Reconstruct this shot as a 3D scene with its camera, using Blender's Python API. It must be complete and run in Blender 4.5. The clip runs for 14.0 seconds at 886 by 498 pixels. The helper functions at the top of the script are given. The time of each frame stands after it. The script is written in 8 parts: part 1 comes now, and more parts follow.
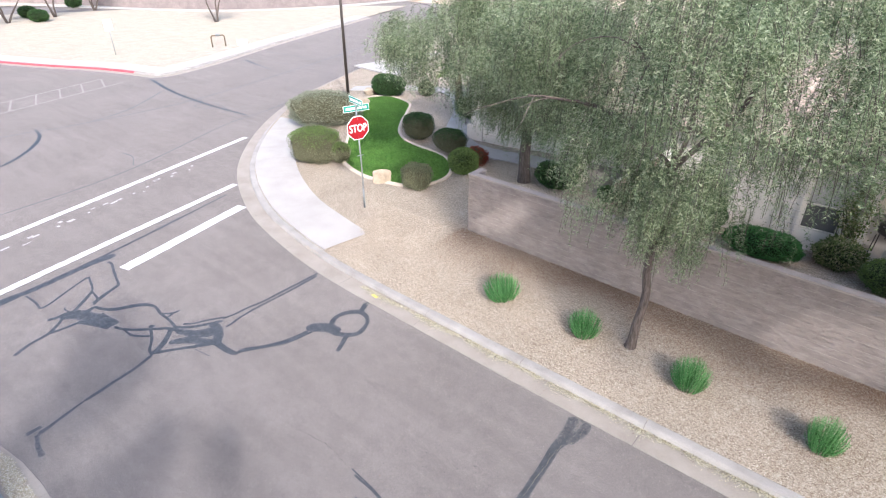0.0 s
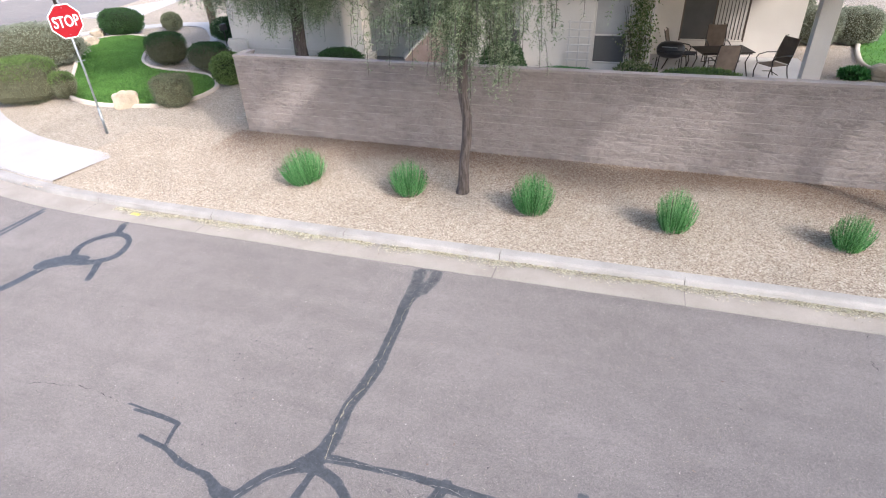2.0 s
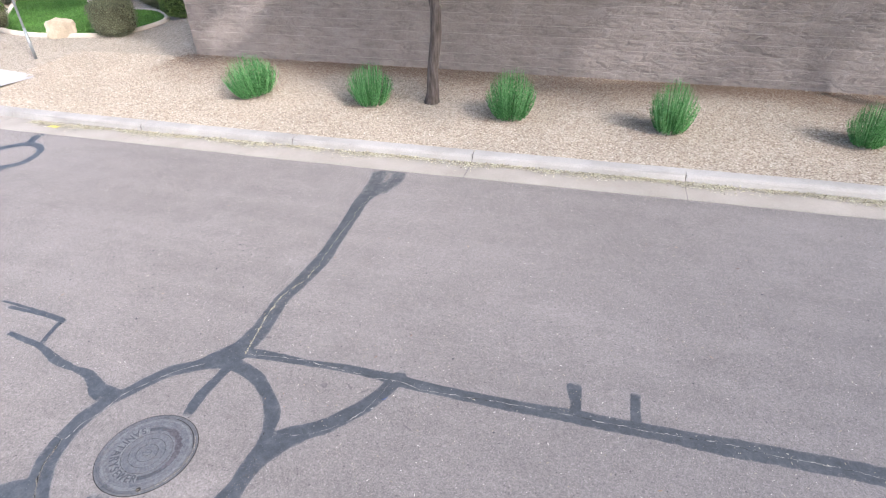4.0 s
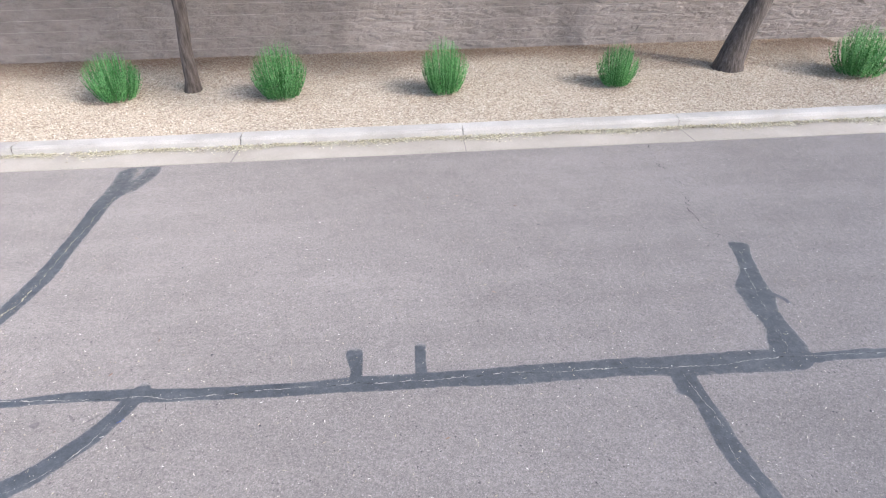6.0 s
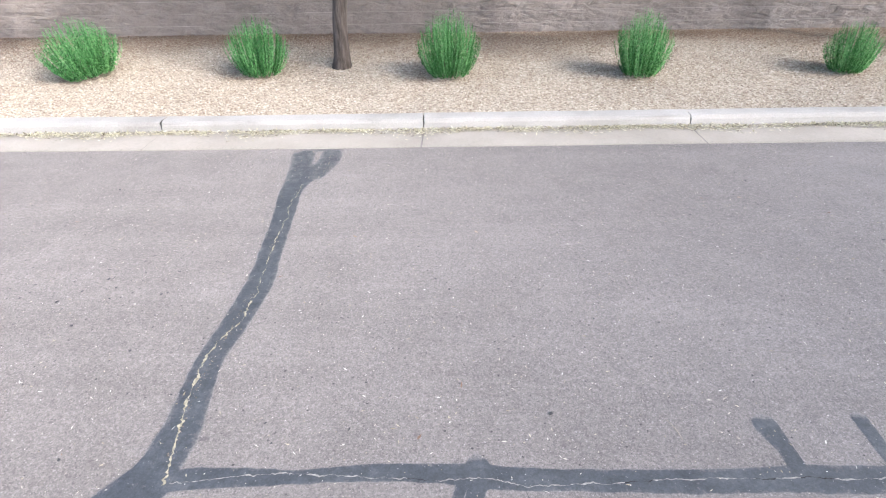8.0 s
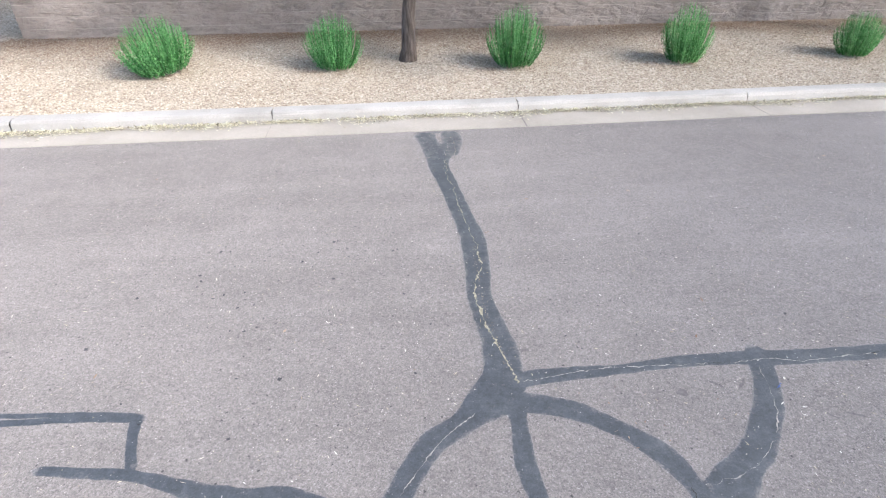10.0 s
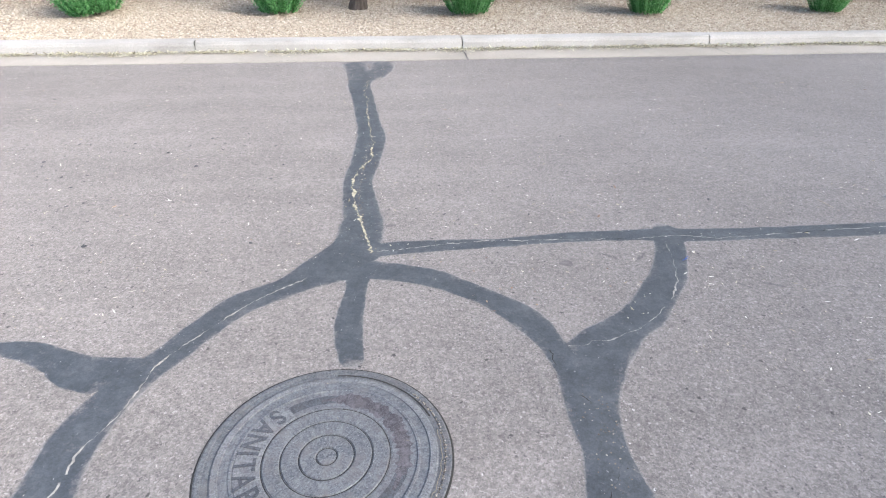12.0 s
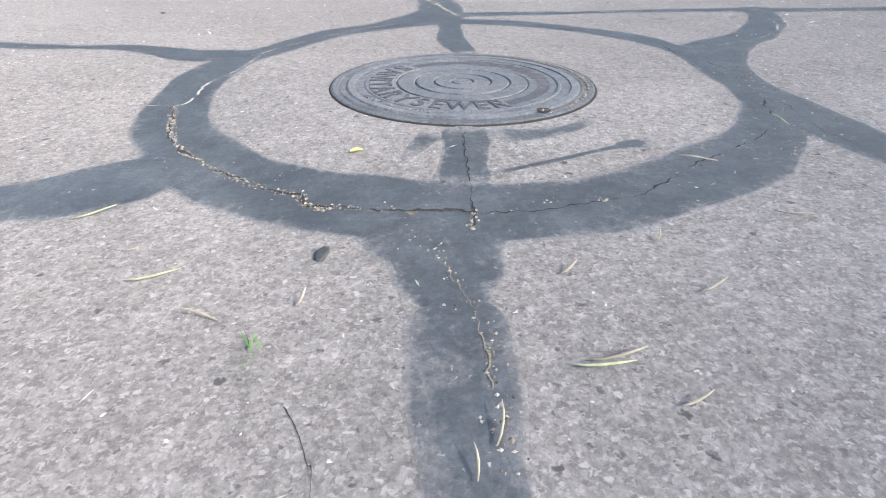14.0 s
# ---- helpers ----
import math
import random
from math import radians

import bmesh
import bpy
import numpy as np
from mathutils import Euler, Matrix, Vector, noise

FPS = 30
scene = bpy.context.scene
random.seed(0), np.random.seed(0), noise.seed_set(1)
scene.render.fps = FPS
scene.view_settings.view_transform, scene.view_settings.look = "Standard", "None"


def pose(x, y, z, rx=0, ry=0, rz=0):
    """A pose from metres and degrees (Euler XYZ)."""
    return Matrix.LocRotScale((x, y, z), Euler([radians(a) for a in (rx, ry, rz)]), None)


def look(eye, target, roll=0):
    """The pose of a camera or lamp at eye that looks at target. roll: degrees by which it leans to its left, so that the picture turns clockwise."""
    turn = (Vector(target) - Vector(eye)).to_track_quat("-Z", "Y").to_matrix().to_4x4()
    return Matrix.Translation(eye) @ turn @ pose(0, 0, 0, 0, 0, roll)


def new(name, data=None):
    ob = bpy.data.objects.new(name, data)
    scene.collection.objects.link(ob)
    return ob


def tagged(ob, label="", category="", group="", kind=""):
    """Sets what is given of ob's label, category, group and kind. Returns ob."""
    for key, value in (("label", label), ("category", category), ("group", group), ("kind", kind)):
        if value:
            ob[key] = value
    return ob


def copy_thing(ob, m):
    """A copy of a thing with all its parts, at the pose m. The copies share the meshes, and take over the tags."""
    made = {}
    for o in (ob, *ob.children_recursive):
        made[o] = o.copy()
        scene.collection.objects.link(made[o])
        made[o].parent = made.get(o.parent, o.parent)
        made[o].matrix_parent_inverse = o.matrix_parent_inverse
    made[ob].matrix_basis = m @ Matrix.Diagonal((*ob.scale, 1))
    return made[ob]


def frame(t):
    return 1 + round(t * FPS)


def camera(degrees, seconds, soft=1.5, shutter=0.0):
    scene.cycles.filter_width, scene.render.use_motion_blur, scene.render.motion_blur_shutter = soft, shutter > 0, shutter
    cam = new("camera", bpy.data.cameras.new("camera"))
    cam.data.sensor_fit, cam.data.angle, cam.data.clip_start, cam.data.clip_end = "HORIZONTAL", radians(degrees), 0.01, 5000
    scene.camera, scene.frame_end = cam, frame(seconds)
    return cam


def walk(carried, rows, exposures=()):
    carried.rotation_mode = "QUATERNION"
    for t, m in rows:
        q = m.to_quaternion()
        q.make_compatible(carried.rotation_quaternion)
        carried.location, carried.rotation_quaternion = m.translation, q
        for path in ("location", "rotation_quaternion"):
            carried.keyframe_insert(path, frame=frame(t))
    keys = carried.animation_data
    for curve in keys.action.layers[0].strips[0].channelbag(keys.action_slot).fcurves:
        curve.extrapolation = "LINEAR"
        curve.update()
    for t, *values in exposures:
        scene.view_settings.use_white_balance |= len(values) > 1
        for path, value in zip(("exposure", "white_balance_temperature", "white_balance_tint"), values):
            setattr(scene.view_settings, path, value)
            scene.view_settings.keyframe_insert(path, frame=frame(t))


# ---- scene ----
cam = camera(77.0, 14.0, 1.1)
PATH = [
    (0, (3.309, -3.253, 8.895), (2.179, -1.919, 7.925), -0.1),
    (0.5, (3.162, -3.059, 8.045), (2.148, -1.645, 7.060), -0.6),
    (0.7, (3.116, -2.878, 7.574), (2.133, -1.451, 6.576), -0.9),
    (1, (3.056, -2.803, 7.021), (2.117, -1.351, 6.016), -1.0),
    (1.2, (3.054, -2.708, 6.615), (2.192, -1.208, 5.610), -1.3),
    (1.5, (2.951, -2.547, 6.037), (2.270, -0.975, 5.006), -2.1),
    (1.8, (2.859, -2.441, 5.554), (2.284, -0.838, 4.506), -2.2),
    (2, (2.837, -2.423, 5.328), (2.291, -0.804, 4.290), -2.2),
    (2.5, (2.797, -2.306, 4.624), (2.278, -0.682, 3.579), -2.0),
    (2.7, (2.810, -2.251, 4.477), (2.295, -0.638, 3.413), -2.3),
    (3.4, (2.830, -2.099, 3.853), (2.329, -0.481, 2.790), -1.9),
    (4.1, (2.907, -1.954, 3.358), (2.433, -0.327, 2.297), -1.2),
    (4.8, (3.001, -1.872, 3.018), (2.541, -0.239, 1.958), -1.1),
    (5, (3.018, -1.866, 2.918), (2.632, -0.215, 1.856), -1.3),
    (5.2, (3.091, -1.830, 2.840), (2.836, -0.153, 1.780), -1.4),
    (5.5, (3.277, -1.765, 2.801), (3.292, -0.070, 1.740), -1.8),
    (5.8, (3.472, -1.687, 2.805), (3.587, 0.007, 1.748), -1.8),
    (6, (3.516, -1.635, 2.799), (3.592, 0.059, 1.738), -1.6),
    (6.2, (3.553, -1.568, 2.766), (3.527, 0.126, 1.703), -1.2),
    (6.5, (3.520, -1.454, 2.738), (3.350, 0.232, 1.677), -1.0),
    (6.8, (3.245, -1.341, 2.709), (3.020, 0.340, 1.649), -0.9),
    (7, (2.922, -1.246, 2.696), (2.683, 0.433, 1.637), -0.8),
    (7.3, (2.455, -1.011, 2.596), (2.203, 0.669, 1.540), -0.6),
    (7.5, (2.159, -0.841, 2.445), (1.921, 0.842, 1.391), -0.7),
    (7.8, (1.737, -0.592, 2.257), (1.580, 1.099, 1.201), -0.8),
    (8, (1.442, -0.449, 2.227), (1.407, 1.249, 1.171), -1.2),
    (8.2, (1.162, -0.331, 2.244), (1.205, 1.368, 1.190), -1.2),
    (8.5, (0.747, -0.371, 2.252), (0.841, 1.327, 1.198), -1.4),
    (8.7, (0.448, -0.545, 2.251), (0.567, 1.152, 1.199), -1.2),
    (9, (0.018, -0.715, 2.265), (0.157, 0.976, 1.206), -1.2),
    (9.2, (-0.221, -0.770, 2.235), (-0.076, 0.917, 1.170), -0.9),
    (9.72, (-0.516, -0.971, 2.245), (-0.355, 0.718, 1.186), -0.7),
    (10.25, (-0.441, -1.116, 2.239), (-0.280, 0.586, 1.201), -0.6),
    (10.78, (-0.187, -1.188, 2.135), (-0.031, 0.527, 1.119), -0.4),
    (11.3, (0.054, -1.172, 1.852), (0.213, 0.549, 0.845), -0.1),
    (11.5, (0.135, -1.149, 1.704), (0.300, 0.571, 0.697), 0.2),
    (11.8, (0.203, -1.089, 1.462), (0.370, 0.629, 0.452), 0.2),
    (12, (0.222, -1.075, 1.297), (0.394, 0.642, 0.286), 0.3),
    (12.2, (0.229, -1.055, 1.149), (0.398, 0.659, 0.132), 0.2),
    (12.5, (0.192, -1.031, 0.993), (0.360, 0.681, -0.027), 0.2),
    (12.8, (0.120, -1.016, 0.883), (0.286, 0.691, -0.145), 0.1),
    (13, (0.058, -1.026, 0.801), (0.223, 0.679, -0.231), 0.1),
    (13.2, (-0.010, -1.074, 0.714), (0.153, 0.629, -0.322), 0.1),
    (13.5, (-0.127, -1.228, 0.582), (0.032, 0.472, -0.460), 0.1),
    (13.7, (-0.187, -1.354, 0.504), (-0.031, 0.344, -0.542), 0.0),
    (14, (-0.187, -1.519, 0.405), (-0.032, 0.181, -0.636), -0.0),
]
EXPOSURES = [(0.0, 1.58, 6080, 13), (1.5, 1.66, 6040, 13), (2.7, 1.68, 6010, 13), (5.0, 1.67, 5920, 11.5), (7.0, 1.83, 5940, 10.5), (9.0, 1.87, 5950, 9), (11.5, 1.79, 5980, 8), (12.5, 1.80, 5970, 7), (14.0, 1.89, 5980, 5.5)]
walk(cam, [(t, look(eye, target, roll)) for t, eye, target, roll in PATH], EXPOSURES)

# ---- light: hazy afternoon sun from the south-east, clear sky ----
SUN_DIR = Vector((0.705, -0.453, 0.546)).normalized()
sky_world = bpy.data.worlds.new("sky")
scene.world = sky_world
sky_world.use_nodes = True
wn = sky_world.node_tree
wn.nodes.clear()
sky = wn.nodes.new("ShaderNodeTexSky")
sky.sky_type = "NISHITA"
sky.sun_disc = False
sky.sun_elevation = math.asin(SUN_DIR.z)
sky.sun_rotation = math.atan2(SUN_DIR.x, SUN_DIR.y)
sky.air_density, sky.dust_density, sky.ozone_density = 0.9, 3.0, 1.0
bg = wn.nodes.new("ShaderNodeBackground")
bg.inputs["Strength"].default_value = 0.15
wout = wn.nodes.new("ShaderNodeOutputWorld")
wn.links.new(sky.outputs[0], bg.inputs[0])
wn.links.new(bg.outputs[0], wout.inputs[0])
sun_data = bpy.data.lights.new("sun", "SUN")
sun_data.energy, sun_data.angle, sun_data.color = 1.36, radians(2.2), (1.0, 0.945, 0.88)
sun = new("sun", sun_data)
sun.matrix_world = look((20, -20, 30), Vector((20, -20, 30)) - SUN_DIR)

rng = np.random.default_rng(7)


# ---- materials ----
def shader(name, rough=0.8, metal=0.0, spec=0.3):
    m = bpy.data.materials.new(name)
    m.use_nodes = True
    b = m.node_tree.nodes["Principled BSDF"]
    b.inputs["Roughness"].default_value = rough
    b.inputs["Metallic"].default_value = metal
    b.inputs["Specular IOR Level"].default_value = spec
    b.inputs["Diffuse Roughness"].default_value = 1.0 if rough > 0.86 else 0.3
    return m, m.node_tree, b


def node(nt, kind, **sets):
    n = nt.nodes.new(kind)
    for k, v in sets.items():
        if k in n.inputs.keys():
            n.inputs[k].default_value = v
    return n


def place(nt):
    g = nt.nodes.new("ShaderNodeNewGeometry")
    return g.outputs["Position"]


def noise_tex(nt, where, scale, detail=4.0, rough=0.55):
    n = node(nt, "ShaderNodeTexNoise", Scale=scale, Detail=detail, Roughness=rough)
    nt.links.new(where, n.inputs["Vector"])
    return n.outputs["Fac"]


def ramp(nt, fac, stops):
    r = nt.nodes.new("ShaderNodeValToRGB")
    while len(r.color_ramp.elements) < len(stops):
        r.color_ramp.elements.new(0.5)
    for e, (p, c) in zip(r.color_ramp.elements, stops):
        e.position, e.color = p, (*c, 1.0) if len(c) == 3 else c
    nt.links.new(fac, r.inputs[0])
    return r.outputs[0]


def blend(nt, kind, fac, a, b):
    m = nt.nodes.new("ShaderNodeMix")
    m.data_type, m.blend_type = "RGBA", kind
    for slot, v in ((0, fac), (6, a), (7, b)):
        if isinstance(v, (int, float)):
            m.inputs[slot].default_value = v
        elif isinstance(v, tuple):
            m.inputs[slot].default_value = (*v, 1.0)
        else:
            nt.links.new(v, m.inputs[slot])
    return m.outputs[2]


def bump(nt, bsdf, height, strength=0.4, distance=0.01):
    b = node(nt, "ShaderNodeBump", Strength=strength, Distance=distance)
    nt.links.new(height, b.inputs["Height"])
    nt.links.new(b.outputs[0], bsdf.inputs["Normal"])


def plain(name, a, b, scale=3.0, rough=0.8, fine=60.0, bump_d=0.003, metal=0.0, spec=0.3, vary=0.0, strength=0.5):
    """Two-tone surface: broad mottling from a to b, a fine grain over it, and fine relief."""
    m, nt, bs = shader(name, rough, metal, spec)
    p = place(nt)
    col = ramp(nt, noise_tex(nt, p, scale), [(0.3, a), (0.7, b)])
    grain = noise_tex(nt, p, fine, 3.0)
    col = blend(nt, "OVERLAY", 0.35, col, ramp(nt, grain, [(0.25, (0.3,) * 3), (0.75, (0.7,) * 3)]))
    if vary:
        o = nt.nodes.new("ShaderNodeObjectInfo")
        col = blend(nt, "MULTIPLY", 1.0, col, ramp(nt, o.outputs["Random"], [(0.0, (1 - vary,) * 3), (1.0, (1.0,) * 3)]))
    nt.links.new(col, bs.inputs["Base Color"])
    bump(nt, bs, grain, strength, bump_d)
    return m


def asphalt_colour(nt, p):
    """Worn asphalt: broad stains, fine rounded aggregate, pale and dark grains."""
    broad = noise_tex(nt, p, 0.35, 5.0, 0.6)
    mid = noise_tex(nt, p, 2.6, 5.0, 0.6)
    col = ramp(nt, broad, [(0.3, (0.159, 0.1425, 0.133)), (0.7, (0.188, 0.170, 0.159))])
    mp = node(nt, "ShaderNodeMapping", Scale=(0.22, 2.4, 1.0))
    nt.links.new(p, mp.inputs["Vector"])
    col = blend(nt, "OVERLAY", 0.27, col, ramp(nt, noise_tex(nt, mp.outputs[0], 1.0, 5.0, 0.6), [(0.32, (0.36,) * 3), (0.68, (0.62,) * 3)]))
    col = blend(nt, "OVERLAY", 0.30, col, ramp(nt, mid, [(0.3, (0.38,) * 3), (0.7, (0.62,) * 3)]))
    col = blend(nt, "OVERLAY", 0.22, col, ramp(nt, noise_tex(nt, p, 92.0, 2.0, 0.6), [(0.35, (0.28,) * 3), (0.65, (0.70,) * 3)]))
    col = blend(nt, "OVERLAY", 0.20, col, ramp(nt, noise_tex(nt, p, 19.0, 2.0, 0.7), [(0.36, (0.34,) * 3), (0.64, (0.64,) * 3)]))
    col = blend(nt, "OVERLAY", 0.20, col, ramp(nt, noise_tex(nt, p, 50.0, 2.0, 0.6), [(0.36, (0.24,) * 3), (0.64, (0.72,) * 3)]))
    fine = noise_tex(nt, p, 210.0, 3.0, 0.7)
    warp = node(nt, "ShaderNodeTexNoise", Scale=110.0, Detail=2.0)
    nt.links.new(p, warp.inputs["Vector"])
    push = nt.nodes.new("ShaderNodeVectorMath")
    push.operation = "MULTIPLY_ADD"
    push.inputs[1].default_value = (0.018,) * 3
    nt.links.new(warp.outputs["Color"], push.inputs[0])
    nt.links.new(p, push.inputs[2])
    ragged = push.outputs[0]
    for scale, share in ((110.0, 0.12), (190.0, 0.38)):
        cells = node(nt, "ShaderNodeTexVoronoi", Scale=scale)
        nt.links.new(ragged, cells.inputs["Vector"])
        shade = nt.nodes.new("ShaderNodeSeparateColor")
        nt.links.new(cells.outputs["Color"], shade.inputs[0])
        col = blend(nt, "OVERLAY", share, col, ramp(nt, shade.outputs[0], [(0.0, (0.14,) * 3), (0.35, (0.42,) * 3), (0.75, (0.58,) * 3), (1.0, (0.92,) * 3)]))
    col = blend(nt, "OVERLAY", 0.30, col, ramp(nt, fine, [(0.32, (0.22,) * 3), (0.5, (0.5,) * 3), (0.68, (0.80,) * 3)]))
    for scale, reach, keep, shade in ((95.0, 0.30, 0.55, (0.27, 0.25, 0.238)), (75.0, 0.30, 0.78, (0.07, 0.066, 0.066)), (52.0, 0.26, 0.74, (0.30, 0.28, 0.265)), (21.0, 0.16, 0.62, (0.045, 0.043, 0.042)), (26.0, 0.088, 0.50, (0.46, 0.44, 0.415)), (6.0, 0.06, 0.80, (0.07, 0.066, 0.064))):
        v = node(nt, "ShaderNodeTexVoronoi", Scale=scale)
        nt.links.new(ragged, v.inputs["Vector"])
        grain = ramp(nt, v.outputs["Distance"], [(reach * 0.6, (1.0,) * 3), (reach, (0.0,) * 3)])
        pick = nt.nodes.new("ShaderNodeSeparateColor")
        nt.links.new(v.outputs["Color"], pick.inputs[0])
        some = ramp(nt, pick.outputs[1], [(keep, (0.0,) * 3), (keep + 0.15, (0.85,) * 3)])
        col = blend(nt, "MIX", blend(nt, "MULTIPLY", 1.0, grain, some), col, shade)
    return col, fine


def asphalt_material():
    m, nt, bs = shader("worn_asphalt", 0.88, 0.0, 0.2)
    col, fine = asphalt_colour(nt, place(nt))
    nt.links.new(col, bs.inputs["Base Color"])
    bump(nt, bs, fine, 0.38, 0.004)
    bs.inputs["Diffuse Roughness"].default_value = 0.55
    return m


def tar_material():
    """Sealant with grit trodden in; it wears through to the asphalt, most along its edges."""
    m, nt, bs = shader("crack_sealant", 0.60, 0.0, 0.42)
    p = place(nt)
    n = noise_tex(nt, p, 5.0, 6.0, 0.65)
    col = ramp(nt, n, [(0.3, (0.040, 0.043, 0.048)), (0.55, (0.058, 0.062, 0.067)), (0.72, (0.085, 0.088, 0.092))])
    col = blend(nt, "OVERLAY", 0.50, col, ramp(nt, noise_tex(nt, p, 24.0, 4.0, 0.7), [(0.36, (0.32,) * 3), (0.64, (0.66,) * 3)]))
    col = blend(nt, "OVERLAY", 0.40, col, ramp(nt, noise_tex(nt, p, 85.0, 3.0, 0.7), [(0.35, (0.30,) * 3), (0.65, (0.68,) * 3)]))
    grain = noise_tex(nt, p, 230.0, 3.0, 0.7)
    col = blend(nt, "OVERLAY", 0.42, col, ramp(nt, grain, [(0.35, (0.35,) * 3), (0.65, (0.65,) * 3)]))
    warp = node(nt, "ShaderNodeTexNoise", Scale=130.0, Detail=2.0)
    nt.links.new(p, warp.inputs["Vector"])
    push = nt.nodes.new("ShaderNodeVectorMath")
    push.operation = "MULTIPLY_ADD"
    push.inputs[1].default_value = (0.016,) * 3
    nt.links.new(warp.outputs["Color"], push.inputs[0])
    nt.links.new(p, push.inputs[2])
    flecks = node(nt, "ShaderNodeTexVoronoi", Scale=48.0)
    nt.links.new(push.outputs[0], flecks.inputs["Vector"])
    lot = nt.nodes.new("ShaderNodeSeparateColor")
    nt.links.new(flecks.outputs["Color"], lot.inputs[0])
    speck = blend(nt, "MULTIPLY", 1.0, ramp(nt, flecks.outputs["Distance"], [(0.08, (1.0,) * 3), (0.13, (0.0,) * 3)]), ramp(nt, lot.outputs[0], [(0.58, (0.0,) * 3), (0.95, (0.9,) * 3)]))
    col = blend(nt, "MIX", speck, col, (0.34, 0.335, 0.325))
    bare, _ = asphalt_colour(nt, p)
    edge = nt.nodes.new("ShaderNodeAttribute")
    edge.attribute_name = "worn"
    wear = nt.nodes.new("ShaderNodeMath")
    wear.operation = "ADD"
    nt.links.new(edge.outputs["Fac"], wear.inputs[0])
    mixed = blend(nt, "MIX", 0.45, noise_tex(nt, p, 14.0, 6.0, 0.7), noise_tex(nt, p, 75.0, 4.0, 0.7))
    nt.links.new(mixed, wear.inputs[1])
    mask = ramp(nt, wear.outputs[0], [(0.575, (0.0,) * 3), (0.72, (0.65,) * 3), (1.0, (1.0,) * 3)])
    col = blend(nt, "MIX", mask, col, bare)
    nt.links.new(col, bs.inputs["Base Color"])
    bump(nt, bs, grain, 0.35, 0.003)
    return m


def gravel_material(name, shades, scale=42.0):
    """Loose stones; each cell or loose piece has its own shade."""
    m, nt, bs = shader(name, 0.9, 0.0, 0.2)
    p = place(nt)
    v = node(nt, "ShaderNodeTexVoronoi", Scale=scale)
    nt.links.new(p, v.inputs["Vector"])
    sep = nt.nodes.new("ShaderNodeSeparateColor")
    nt.links.new(v.outputs["Color"], sep.inputs[0])
    col = ramp(nt, sep.outputs[0], [(i / (len(shades) - 1), s) for i, s in enumerate(shades)])
    col = blend(nt, "OVERLAY", 0.35, col, ramp(nt, noise_tex(nt, p, 0.8, 5.0), [(0.3, (0.36,) * 3), (0.7, (0.62,) * 3)]))
    nt.links.new(col, bs.inputs["Base Color"])
    bs.inputs["Diffuse Roughness"].default_value = 0.5
    bump(nt, bs, v.outputs["Distance"], 0.9, 0.02)
    return m


def stone_material(name, shades):
    m, nt, bs = shader(name, 0.9, 0.0, 0.2)
    g = nt.nodes.new("ShaderNodeNewGeometry")
    col = ramp(nt, g.outputs["Random Per Island"], [(i / (len(shades) - 1), s) for i, s in enumerate(shades)])
    nt.links.new(col, bs.inputs["Base Color"])
    bs.inputs["Diffuse Roughness"].default_value = 0.5
    return m


def leaf_material(name, shades, rough=0.6, glow=0.35):
    """Leaves, each with its own shade, some light passing through."""
    m, nt, bs = shader(name, rough, 0.0, 0.25)
    g = nt.nodes.new("ShaderNodeNewGeometry")
    col = ramp(nt, g.outputs["Random Per Island"], [(i / (len(shades) - 1), s) for i, s in enumerate(shades)])
    col = blend(nt, "OVERLAY", 0.4, col, ramp(nt, noise_tex(nt, g.outputs["Position"], 1.1, 3.0), [(0.3, (0.30,) * 3), (0.7, (0.68,) * 3)]))
    nt.links.new(col, bs.inputs["Base Color"])
    t = nt.nodes.new("ShaderNodeBsdfTranslucent")
    nt.links.new(col, t.inputs[0])
    mix = nt.nodes.new("ShaderNodeMixShader")
    mix.inputs[0].default_value = glow
    nt.links.new(bs.outputs[0], mix.inputs[1])
    nt.links.new(t.outputs[0], mix.inputs[2])
    nt.links.new(mix.outputs[0], nt.nodes["Material Output"].inputs[0])
    return m


ASPHALT = asphalt_material()
TAR = tar_material()
def kerb_material():
    """Weathered kerb concrete: mottled, with dark tyre and water streaks running along it."""
    m, nt, bs = shader("kerb_concrete", 0.85, 0.0, 0.25)
    p = place(nt)
    col = ramp(nt, noise_tex(nt, p, 1.6), [(0.3, (0.262, 0.247, 0.230)), (0.7, (0.358, 0.340, 0.320))])
    mp = node(nt, "ShaderNodeMapping", Scale=(0.9, 0.9, 26.0))
    nt.links.new(p, mp.inputs["Vector"])
    streak = ramp(nt, noise_tex(nt, mp.outputs[0], 1.0, 6.0, 0.7), [(0.56, (0.0,) * 3), (0.72, (0.55,) * 3)])
    col = blend(nt, "MIX", streak, col, (0.17, 0.16, 0.15))
    grain = noise_tex(nt, p, 70.0, 3.0)
    col = blend(nt, "OVERLAY", 0.4, col, ramp(nt, grain, [(0.25, (0.3,) * 3), (0.75, (0.7,) * 3)]))
    nt.links.new(col, bs.inputs["Base Color"])
    bump(nt, bs, grain, 0.5, 0.004)
    return m


